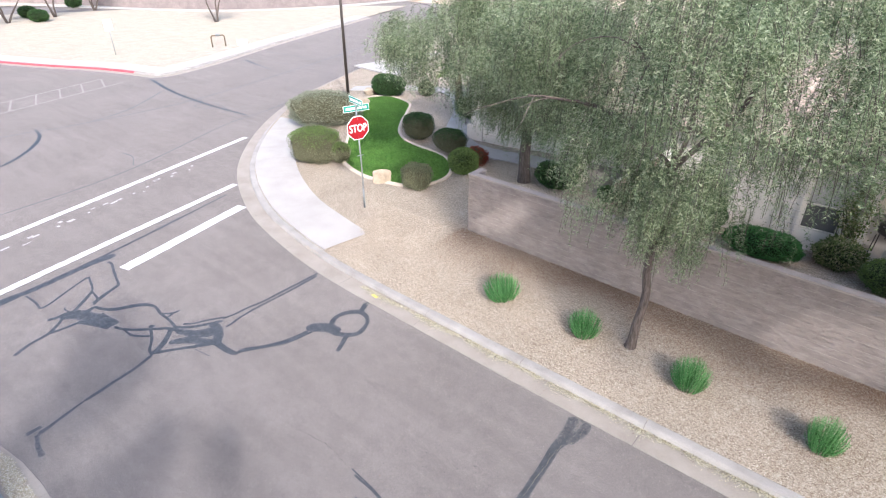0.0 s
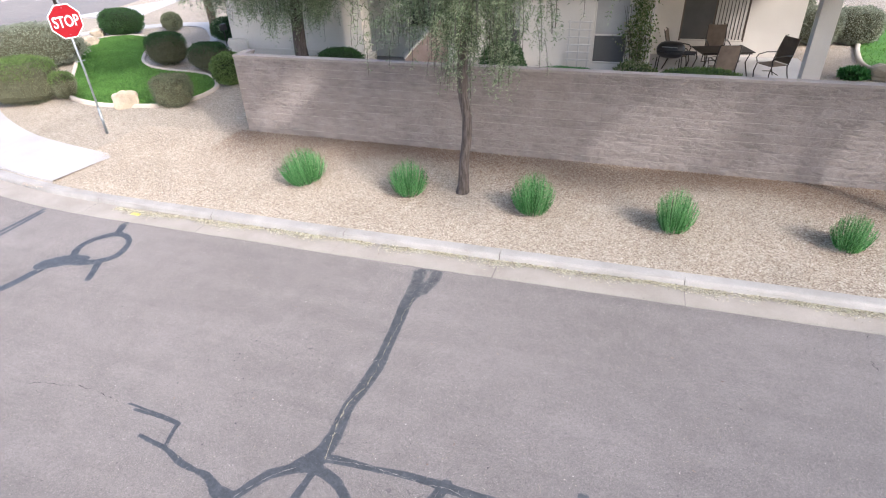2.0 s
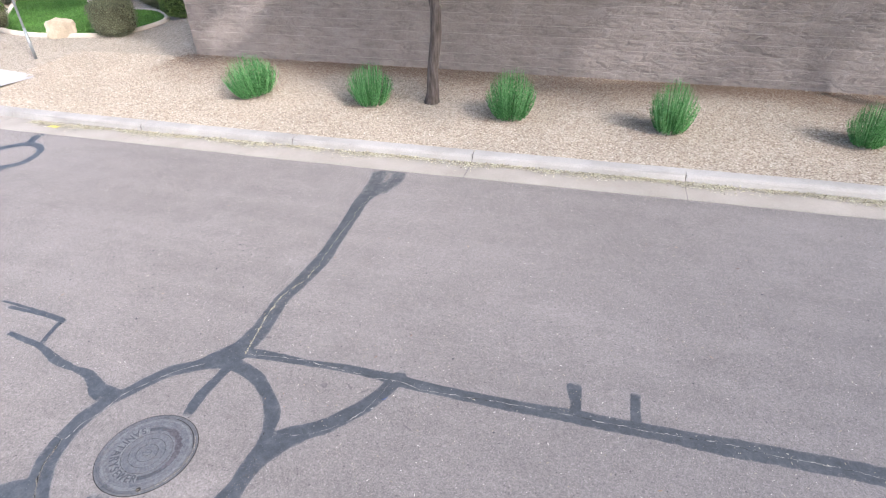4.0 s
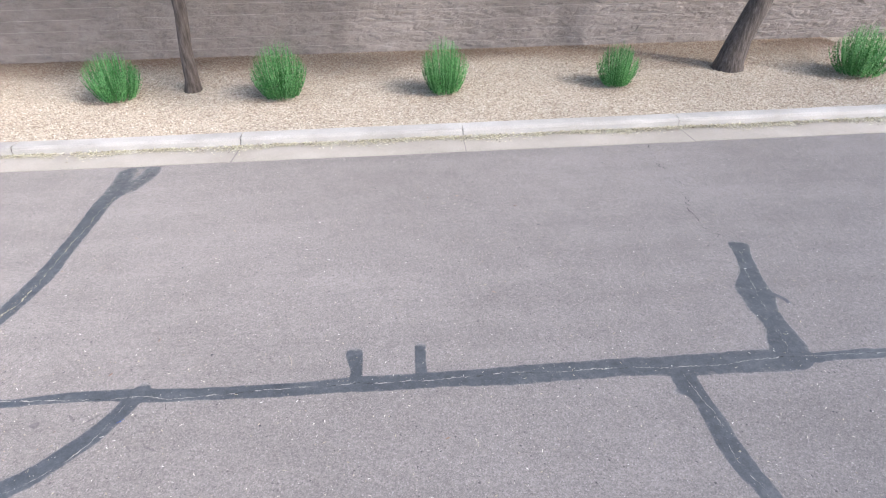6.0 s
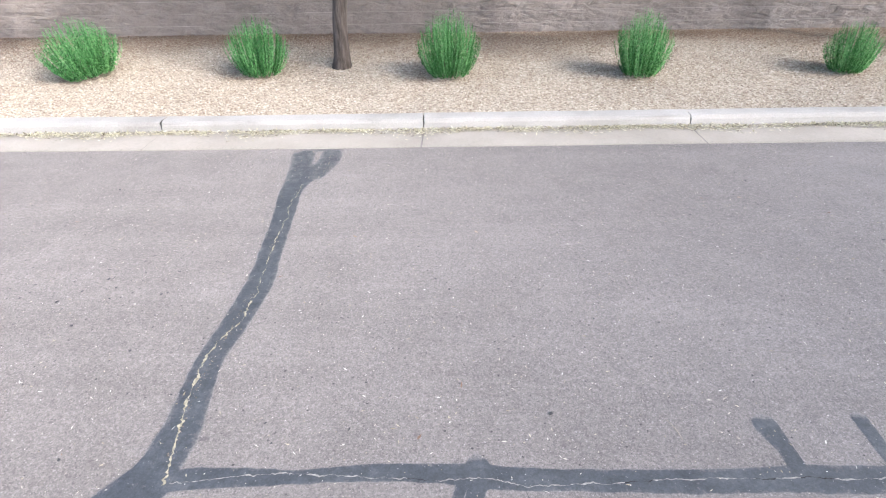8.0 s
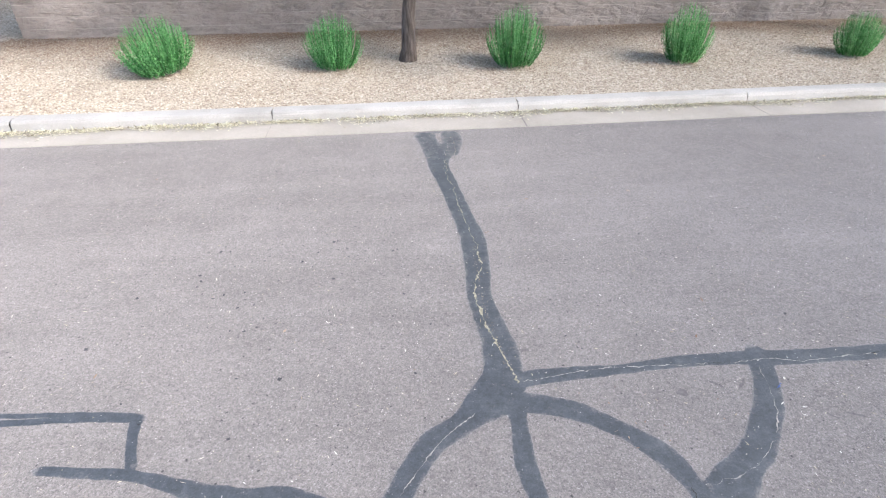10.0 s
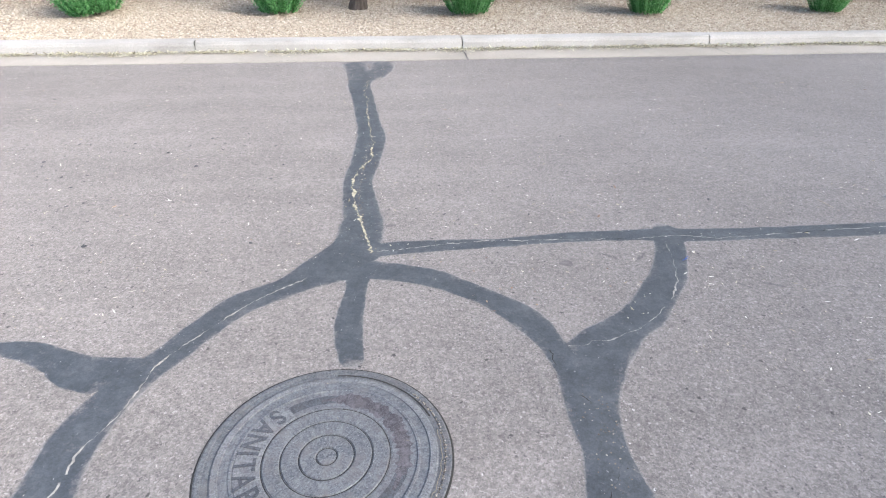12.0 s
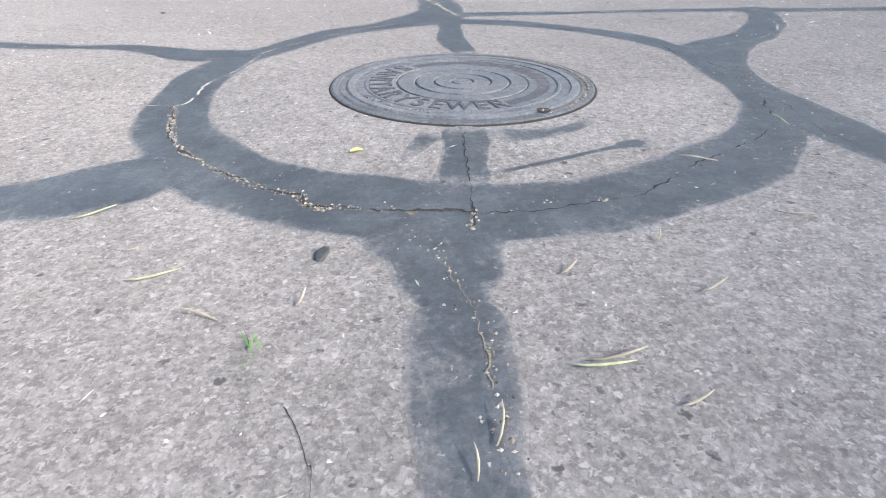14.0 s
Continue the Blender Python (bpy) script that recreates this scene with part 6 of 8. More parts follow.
bush("red_bush", on_yard(-10.4, 15.1), (1.3, 0.9, 0.75), RED_LEAF, "low reddish bush near the house", "bush", 1300, 2.2, 0.06, 0, TWIG_CORE, 0.25)
bush("round_bush", on_yard(-6.2, 14.6), (1.7, 1.2, 1.0), HEDGE_DARK, "dark green bush behind the wall", "bush", 3200, 2.3, 0.06)
bush("round_bush", on_yard(-4.1, 14.7), (0.8, 0.7, 0.55), HEDGE_DARK, "small dark bush behind the wall", "bush", 1200, 2.3, 0.05)
bush("round_bush", on_yard(-0.75, 14.45), (1.35, 1.1, 1.35), HEDGE_DARK, "dark leafy bush against the house wall", "bush", 4200, 2.3, 0.075, 0, CORE, 0.16)
bush("low_hedge", on_yard(1.15, 13.95), (2.2, 1.2, 0.80), SHRUB, "low clipped bright green hedge behind the wall", "hedge", 6500, 2.4, 0.05)
bush("low_hedge", on_yard(4.75, 13.85), (2.5, 1.3, 0.95), HEDGE, "low clipped green hedge beside the patio", "hedge", 6500, 2.4, 0.05)
bush("sage_hedge", on_yard(9.3, 22.3), (1.5, 1.4, 1.35), SAGE, "clipped sage bush beyond the patio", "bush", 4200, 3.0, 0.06, 10, TWIG_CORE)
bush("sage_hedge", on_yard(10.6, 22.6), (1.7, 1.4, 1.3), SAGE, "clipped sage bush beside the side lawn", "bush", 4200, 3.0, 0.06, 5, TWIG_CORE)
bush("sage_hedge", on_yard(8.9, 25.6), (1.9, 1.5, 1.9), SAGE, "tall sage bush beyond the patio", "bush", 3200, 2.6, 0.07, 0, TWIG_CORE)
bush("agave_clump", on_yard(9.3, 17.3), (0.7, 0.5, 0.3), SHRUB, "low bright green plant by the patio post", "plant", 500, 2.0, 0.13, 0, CORE, 0.3)

# ---- lawns with concrete edging ----
def lawn(outline, label, blades, seed):
    line = smooth_line(outline, 0.3, True)
    lo, hi = line.min(0), line.max(0)
    gx, gy = np.meshgrid(np.arange(lo[0], hi[0], 0.6), np.arange(lo[1], hi[1], 0.6))
    pts = np.column_stack([gx.ravel(), gy.ravel()])
    inner = line + (line.mean(0) - line) * 0.02
    pts = pts[inside(inner, pts)]
    turf = tagged(piece("lawn", sheet("lawn", line, pts, LAWN_SOIL, lambda x, y: yard_height(x, y) + 0.035)), label, "lawn", kind="structure")
    r = np.random.default_rng(seed)
    b = r.random((blades * 2, 2)) * (hi - lo) + lo
    b = b[inside(line, b)][:blades]
    n = len(b)
    at = np.column_stack([b, yard_height(b[:, 0], b[:, 1]) + 0.03])
    v, f = leaves(at, np.column_stack([r.normal(size=(n, 2)) * 0.5, np.ones(n)]), 0.05 + 0.035 * r.random(n), 0.02 + 0.015 * r.random(n))
    tagged(piece("lawn_grass", fast_mesh("lawn_grass", v, f, GRASS)), "short mown bright green grass", "grass", kind="stuff")
    if np.cross(np.roll(line, -1, 0) - line, line.mean(0) - line).sum() < 0:
        line = line[::-1]
    edge = np.column_stack([line, yard_height(line[:, 0], line[:, 1])])
    tagged(piece("lawn_edging", sweep("lawn_edging", edge, [(-0.13, -0.02), (-0.125, 0.085), (-0.10, 0.105), (-0.02, 0.105), (0.01, 0.085), (0.012, -0.02)], EDGING, True, True)), "curved pale tan concrete edging round the lawn", "edging", kind="structure")
    return turf


lawn([(-16.6, 13.2), (-15.3, 11.95), (-13.5, 11.35), (-12.2, 11.4), (-11.0, 11.75), (-10.45, 12.7), (-10.7, 13.7), (-12.1, 15.0), (-14.6, 15.4), (-16.1, 16.2), (-17.3, 17.6), (-18.4, 19.2), (-19.6, 20.6), (-21.6, 21.0), (-22.3, 19.6), (-20.6, 17.2), (-18.6, 15.3)], "bright green mown lawn at the corner", 60000, 5)
lawn([(10.15, 18.6), (10.35, 20.6), (11.2, 23.5), (12.4, 26.5), (16, 29), (26, 29), (30, 22), (24, 17.5), (15, 16.6), (11.2, 17.2)], "bright green mown side lawn beyond the patio", 26000, 6)


def boulder(at, size, seed, label, material=BOULDER):
    bm = bmesh.new()
    bmesh.ops.create_icosphere(bm, subdivisions=3, radius=1.0)
    for w in bm.verts:
        n = w.co.normalized()
        k = 1 + 0.28 * noise.noise(n * 1.4 + Vector((seed, 0, 0))) + 0.1 * noise.noise(n * 4 + Vector((0, seed, 0)))
        sq = (abs(n.x) ** 3.4 + abs(n.y) ** 3.4 + abs(n.z) ** 3.4) ** (-1 / 3.4)
        w.co = Vector((n.x * k * sq * size[0] / 2, n.y * k * sq * size[1] / 2, n.z * k * sq * size[2] / 2 + size[2] * 0.38))
    ob = part("boulder", bm, material)
    ob.matrix_basis = pose(*at, 0, 0, seed * 40)
    return tagged(ob, label, "boulder")


boulder(on_yard(-12.35, 11.35), (0.74, 0.52, 0.56), 1, "pale tan landscape boulder set in the lawn edging")
boulder(on_yard(-21.6, 18.6), (1.1, 0.8, 0.5), 2, "brownish landscape boulder beside the lawn")
boulder(on_yard(-23.2, 20.9), (0.8, 0.6, 0.4), 3, "small tan boulder beneath a bush")
boulder(on_yard(10.1, 17.3), (0.8, 0.6, 0.5), 4, "rough tan boulder at the side lawn's edge")

# ---- street signs and lamp post ----
SX, SY = -11.2, 9.35
stop_sign = thing("stop_sign", (SX, SY, float(yard_height(SX, SY)[0])), "red octagonal stop sign on a galvanised post in gravel", "stop sign", turn=76.0)
part("post", tube([(0, 0, -0.1), (0, 0, 1.7), (-0.06, 0, 3.80)], 0.030, 8), STEEL, stop_sign)
part("sleeve", tube([(0, 0, -0.05), (0, 0, 0.75)], 0.038, 8), STEEL, stop_sign)


def octagon(r, y0, y1):
    bm = bmesh.new()
    ring = [(r * math.cos(math.pi / 8 + k * math.pi / 4), r * math.sin(math.pi / 8 + k * math.pi / 4)) for k in range(8)]
    a = [bm.verts.new((x, y0, z)) for x, z in ring]
    b = [bm.verts.new((x, y1, z)) for x, z in ring]
    bm.faces.new(a)
    bm.faces.new(b[::-1])
    for k in range(8):
        bm.faces.new((a[k], b[k], b[(k + 1) % 8], a[(k + 1) % 8]))
    bmesh.ops.recalc_face_normals(bm, faces=bm.faces)
    return bm


plate = part("sign_plate", octagon(0.412, -0.040, -0.036), WHITE, stop_sign, "white octagonal border")
plate.matrix_basis = pose(-0.05, 0, 3.04) @ Matrix.Diagonal((1.08, 1.0, 1.08, 1.0))
part("red_face", octagon(0.385, -0.043, -0.0405), SIGN_RED, plate, "red octagonal face")
piece("lettering", glyph("STOP", 0.35, 0.001, WHITE), plate, pose(0, -0.0455, -0.12, 90) @ Matrix.Diagonal((0.74, 1, 1, 1)), "white STOP lettering")
for k in (-0.3, 0.3):
    bolt = part("bolt", lathe([(0, -0.004), (0.012, -0.002), (0.012, 0.004)], 8), STEEL, plate)
    bolt.matrix_basis = pose(0, -0.046, k, 90)
part("small_bracket", box(-0.16, 0.10, -0.02, 0.0, 2.02, 2.045), STEEL, stop_sign)
street_signs = thing("street_name_signs", (SX - 0.06, SY, 3.76), "two green street name blades crossed on a post", "street sign")
part("holder", tube([(0, 0, 0.0), (0, 0, 0.42)], 0.022, 8), STEEL, street_signs)
for z, turn in ((0.10, 70.0), (0.34, -14.0)):
    blade = part("sign_blade", box(-0.46, 0.46, -0.006, 0.006, -0.1, 0.1, 0.004), SIGN_GREEN, street_signs)
    blade.matrix_basis = pose(0, 0, z, 0, 0, turn)
    part("white_edge", box(-0.475, 0.475, -0.004, 0.004, -0.113, 0.113), WHITE, blade)
    for x0, x1 in ((-0.38, -0.02), (0.04, 0.22), (0.27, 0.38)):
        part("lettering_bar", box(x0, x1, -0.0085, -0.0065, -0.045, 0.045), WHITE, blade)
lamp = thing("street_lamp", (-24.1, 19.9, 0.2), "dark bronze street lamp post beside the pavement", "street lamp")
part("base", box(-0.16, 0.16, -0.16, 0.16, -0.1, 0.12, 0.01), KERB, lamp)
part("pole", tube([(0, 0, 0.1), (0, 0, 4), (0, 0, 9.0)], [0.10, 0.085, 0.07], 12), DARK_METAL, lamp)
part("arm", tube([(0, 0, 8.8), (-0.7, -0.2, 9.0), (-1.5, -0.4, 9.05)], 0.04, 8), DARK_METAL, lamp)
part("head", box(-2.1, -1.4, -0.6, -0.3, 8.98, 9.1, 0.02), DARK_METAL, lamp)


# ---- house ----
FLOOR = 0.66
WY, LY, PY = 15.2, 17.9, 19.7
house = tagged(new("house"), "single-storey beige stucco house with a pale tiled roof", "house")


def wall_with_holes(name, x0, x1, y0, y1, z0, z1, holes, parent=house, material=STUCCO):
    """A thick wall along x with rectangular openings (x0, x1, z0, z1) cut through."""
    bm = bmesh.new()
    xs = sorted({x0, x1, *(h[0] for h in holes), *(h[1] for h in holes)})
    zs = sorted({z0, z1, *(h[2] for h in holes), *(h[3] for h in holes)})
    for a, b in zip(xs, xs[1:]):
        for c, d in zip(zs, zs[1:]):
            if not any(h[0] <= a and b <= h[1] and h[2] <= c and d <= h[3] for h in holes):
                box(a, b, y0, y1, c, d, 0, bm)
    bmesh.ops.remove_doubles(bm, verts=bm.verts, dist=1e-4)
    doubles = {}
    for face in bm.faces:
        doubles.setdefault(tuple(round(q, 3) for q in face.calc_center_median()), []).append(face)
    bmesh.ops.delete(bm, geom=[f for fs in doubles.values() if len(fs) > 1 for f in fs], context="FACES")
    return part(name, bm, material, parent)


WINDOW_A, WINDOW_B = (1.76, 2.74, 1.28, 3.2), (-1.25, -0.35, 1.35, 3.15)
wall_with_holes("wall", -2.2, 3.42, WY, WY + 0.2, 0.3, 3.62, [WINDOW_A, WINDOW_B])
wall_with_holes("wall", -12.8, -2.0, LY, LY + 0.2, 0.3, 3.62, [(-4.95, -4.15, 1.7, 3.1)])
wall_with_holes("wall", 3.22, 8.15, PY, PY + 0.2, 0.3, 3.62, [(4.42, 6.5, 1.14, 2.72)])
part("wall", box(-2.4, -2.2, WY, LY + 0.2, 0.3, 3.62), STUCCO, house)
part("wall", box(3.22, 3.42, WY + 0.2, PY, 0.3, 3.62), STUCCO, house)
part("wall", box(7.95, 8.15, PY + 0.2, 32, 0.3, 3.62), STUCCO, house)
part("wall", box(-12.8, -12.6, LY + 0.2, 32, 0.3, 3.62), STUCCO, house)
part("beam", box(3.422, 8.0, WY, WY + 0.3, 3.32, 3.62), STUCCO, house)
part("post", box(7.4, 7.85, WY - 0.02, WY + 0.36, 0.4, 3.318, 0.012), STUCCO, house, "square stucco patio post")
part("beam", box(7.45, 7.85, WY + 0.302, PY - 0.002, 3.36, 3.62), STUCCO, house)
part("patio_ceiling", box(3.424, 7.95, WY + 0.31, PY - 0.003, 3.63, 3.70), STUCCO, house)
part("patio_slab", box(3.425, 8.3, WY - 0.25, PY - 0.002, 0.45, FLOOR, 0.01), PAVING, house, "pale concrete patio slab")
part("entry_slab", box(-6.6, -2.42, WY - 0.1, LY - 0.002, 0.4, FLOOR - 0.02, 0.01), GUTTER, house)
# entry column with a moulded foot
part("column", box(-6.32, -5.62, WY + 0.05, WY + 0.65, 0.4, 3.62, 0.015), STUCCO, house)
foot = part("column_foot", box(-6.42, -5.52, WY - 0.05, WY + 0.75, 0.4, 1.16, 0.02), TRIM, house, "pale moulded column foot")
part("foot_moulding", box(-6.40, -5.54, WY - 0.03, WY + 0.73, 1.162, 1.24, 0.02), TRIM, foot)
part("column_head", box(-6.40, -5.54, WY - 0.03, WY + 0.73, 3.2, 3.32, 0.02), TRIM, house)
corner = part("corner_foot", box(-12.98, -12.05, LY - 0.12, LY - 0.002, 0.3, 1.05, 0.02), TRIM, house, "pale moulded corner foot")
part("foot_moulding", box(-12.96, -12.07, LY - 0.10, LY - 0.002, 1.052, 1.13, 0.02), TRIM, corner)
part("base_band", box(-12.04, -6.4, LY - 0.05, LY - 0.002, 0.3, 0.78, 0.01), TRIM, house)
# sloping wing wall beside the entry
wing = bmesh.new()
quad = [(-3.9, 0.4), (-2.45, 0.4), (-2.45, 2.75), (-3.9, 1.35)]
front = [wing.verts.new((x, 14.55, z)) for x, z in quad]
rear = [wing.verts.new((x, 14.75, z)) for x, z in quad]
wing.faces.new(front)
wing.faces.new(rear[::-1])
for k in range(4):
    wing.faces.new((front[k], rear[k], rear[(k + 1) % 4], front[(k + 1) % 4]))
bmesh.ops.recalc_face_normals(wing, faces=wing.faces)
part("wing_wall", wing, ADOBE, house, "sloping terracotta-toned wing wall")
slope_cap = part("wing_cap", box(-1.02, 1.02, -0.14, 0.14, 0.0, 0.07, 0.01), TRIM, house)
slope_cap.matrix_basis = pose(-3.175, 14.65, 2.055, 0, -math.degrees(math.atan2(1.40, 1.45)), 0)
part("wing_pier", box(-2.448, -2.2, 14.5, WY - 0.002, 0.4, 2.82, 0.01), STUCCO, house)


def window(x0, x1, y, z0, z1, split, label, lower=SCREEN, upper=SCREEN):
    """A sash window with frame, a middle rail and two screened panes."""
    w = part("window", box(x0, x0 + 0.05, y + 0.02, y + 0.10, z0, z1), TRIM, house, label)
    part("frame", box(x1 - 0.05, x1, y + 0.02, y + 0.10, z0, z1), TRIM, w)
    part("frame", box(x0 + 0.05, x1 - 0.05, y + 0.02, y + 0.10, z1 - 0.05, z1), TRIM, w)
    part("sill", box(x0 + 0.05, x1 - 0.05, y - 0.02, y + 0.10, z0, z0 + 0.05, 0.006), TRIM, w)
    part("rail", box(x0 + 0.05, x1 - 0.05, y + 0.025, y + 0.09, split - 0.02, split + 0.02), TRIM, w)
    part("pane", box(x0 + 0.05, x1 - 0.05, y + 0.055, y + 0.07, z0 + 0.05, split - 0.02), lower, w)
    part("pane", box(x0 + 0.05, x1 - 0.05, y + 0.065, y + 0.08, split + 0.02, z1 - 0.05), upper, w)
    return w


GREY_SHADE = plain("grey_roller_shade", (0.33, 0.315, 0.295), (0.39, 0.375, 0.35), 1.5, 0.5, 200, 0.001, spec=0.4)
window(WINDOW_A[0], WINDOW_A[1], WY, WINDOW_A[2], WINDOW_A[3], 2.08, "sash window with a grey shade above and dark screen below", SCREEN, GREY_SHADE)
window(WINDOW_B[0], WINDOW_B[1], WY, WINDOW_B[2], WINDOW_B[3], 2.2, "narrow sash window half hidden by foliage", SCREEN, GREY_SHADE)
window(-4.95, -4.15, LY, 1.7, 3.1, 2.4, "dark entry window", GLASS, GLASS)
pw = part("window", box(4.42, 4.47, PY + 0.02, PY + 0.1, 1.14, 2.72), FASCIA, house, "wide sliding patio window with vertical blinds")
part("frame", box(6.45, 6.5, PY + 0.02, PY + 0.1, 1.14, 2.72), FASCIA, pw)
part("frame", box(4.47, 6.45, PY + 0.02, PY + 0.1, 2.67, 2.72), FASCIA, pw)
part("sill", box(4.47, 6.45, PY - 0.02, PY + 0.1, 1.14, 1.19, 0.006), TRIM, pw)
part("rail", box(5.44, 5.49, PY + 0.03, PY + 0.09, 1.19, 2.67), FASCIA, pw)
part("pane", box(4.47, 5.44, PY + 0.05, PY + 0.06, 1.19, 2.67), SCREEN, pw, "dark screened pane")
clear = part("pane", box(5.49, 6.45, PY + 0.062, PY + 0.07, 1.19, 2.67), GLASS, pw)
for k in range(9):
    slat = part("blind_slat", box(-0.048, 0.048, -0.003, 0.003, 1.2, 2.66), BLIND, pw, "pale vertical blind slat")
    slat.matrix_basis = pose(5.545 + k * 0.106, PY + 0.03, 0, 0, 0, 24)
# Black sheet behind the windows stands in for the shade of an unlit room.
part("dark_backing", box(-2.1, 3.2, WY + 0.6, WY + 0.65, 0.4, 3.6), BLACK, house)

# ---- roof of S-shaped tiles ----
PITCH = math.atan(0.30)


def tile_mesh(w=0.30, deep=0.42):
    n = 7
    v, f = [], []
    for row, (y, lift) in enumerate(((0.0, 0.028), (deep, 0.0))):
        for i in range(n):
            s = i / (n - 1)
            h = 0.060 * math.sin(math.pi * min(s / 0.62, 1.0)) if s < 0.62 else -0.018 * math.sin(math.pi * (s - 0.62) / 0.38)
            v.append((s * w * 1.04, y, h + lift))
    for i in range(n - 1):
        f.append((i, i + 1, n + i + 1, n + i))
    for i in range(n):
        v.append((v[i][0], 0.004, v[i][2] - 0.022))
    for i in range(n - 1):
        f.append((2 * n + i, 2 * n + i + 1, i + 1, i))
    me = bpy.data.meshes.new("roof_tile")
    me.from_pydata(v, [], f)
    for q in me.polygons:
        q.use_smooth = True
    me.materials.append(ROOF)
    return me


TILE = tile_mesh()


def roof_plane(x0, x1, eave_y, eave_z, rows, pick_x):
    """One tiled slope rising to the north; tiles nearest the garden are parts, the rest are joined."""
    deck = part("roof", box(x0, x1, 0.0, rows * 0.35 / 1.0, -0.05, -0.02), FASCIA, house, "pale concrete S-tile roof slope")
    frame_m = Matrix.Translation((0, eave_y, eave_z)) @ Matrix.Rotation(PITCH, 4, "X")
    deck.matrix_basis = frame_m
    part("fascia", box(x0, x1, eave_y + 0.03, eave_y + 0.07, eave_z - 0.20, eave_z - 0.045), FASCIA, house, "dark brown fascia board")
    part("soffit", box(x0, x1, eave_y + 0.072, eave_y + 0.60, eave_z - 0.19, eave_z - 0.15), STUCCO, house)
    src = np.array([tuple(v.co) for v in TILE.vertices])
    quads = np.array([tuple(p.vertices) for p in TILE.polygons])
    rest = []
    count = 0
    for j in range(rows):
        for i in range(int((x1 - x0) / 0.30)):
            x, y = x0 + i * 0.30, -0.04 + j * 0.35
            if pick_x[0] < x < pick_x[1] and j < 12 and count < 300:
                piece("roof_tile", TILE, deck, pose(x, y, 0.012 * rng.random(), 0, 0, rng.normal() * 0.5))
                count += 1
            else:
                rest.append((src + (x, y, 0.008 * rng.random()), quads))
    if rest:
        v, f = gather(rest)
        tagged(piece("roof_tiles", fast_mesh("roof_tiles", v, f, ROOF, True), deck), "joined concrete roof tiles", kind="stuff")


roof_plane(-2.5, 9.0, WY - 0.55, 3.80, 20, (0.6, 8.0))
roof_plane(-13.4, -2.5, LY - 0.55, 3.78, 18, (-13.5, -9.0))
part("gable_fill", box(-2.55, -2.5, WY - 0.5, LY + 2, 3.7, 4.3), STUCCO, house)
part("porch_roof", box(-6.6, -2.5, WY - 0.3, LY - 0.5, 3.63, 3.72), FASCIA, house)
sub = roof_plane(-6.7, -2.56, WY - 0.45, 3.80, 8, (-99, -98))


# ---- trellises and vine ----
LATTICE = plain("weathered_white_lattice", (0.50, 0.47, 0.44), (0.60, 0.57, 0.54), 5.0, 0.7)


def trellis(x0, x1, z0, z1, label):
    t = thing("trellis", (0, WY - 0.05, 0), label, "trellis")
    for k in range(3):
        x = x0 + (x1 - x0) * k / 2
        part("upright", box(x - 0.022, x + 0.022, -0.02, 0.0, z0, z1), LATTICE, t)
    n = int((z1 - z0) / 0.21)
    for k in range(n + 1):
        z = z0 + 0.06 + (z1 - z0 - 0.12) * k / n
        part("rung", box(x0 - 0.06, x1 + 0.06, -0.042, -0.021, z - 0.02, z + 0.02), LATTICE, t)
    return t


trellis(1.08, 1.66, 0.68, 2.5, "white wooden trellis fixed to the stucco wall")
trellis(2.78, 3.34, 0.68, 3.75, "tall white wooden trellis carrying a vine")
vine = thing("climbing_vine", (3.05, WY - 0.15, 0.6), "climbing vine with pale blossoms on the trellis", "vine")
stem_bm = bmesh.new()
for k in range(5):
    pts, rad = limb_path((0.06 * k - 0.12, 0, 0), (0.05 * (k - 2), 0.0, 1), 2.4, 0.16, 0.016, 0.006, 9)
    tube([(p.x, min(max(p.y, -0.12), 0.04), p.z) for p in pts], rad, 5, stem_bm)
part("stems", stem_bm, BARK, vine)
n = 2600
h = rng.random(n) ** 0.8 * 2.5
wide = 0.34 - 0.03 * h + 0.10 * np.sin(h * 5)
at = np.column_stack([rng.normal(size=n) * wide * 0.62 + 0.05 * np.sin(h * 3), -np.abs(rng.normal(size=n)) * 0.09, h])
v, f = leaves(at, rng.normal(size=(n, 3)) + (0, -0.5, 0.2), 0.06 + 0.05 * rng.random(n), 0.035 + 0.03 * rng.random(n))
piece("foliage", fast_mesh("foliage", v, f, VINE), vine)
bush("flowering_bush", on_yard(3.0, 14.55), (1.3, 1.0, 0.85), VINE, "bush with pale blossoms at the foot of the vine", "bush", 2600, 2.2, 0.075, 0, CORE, 0.2)

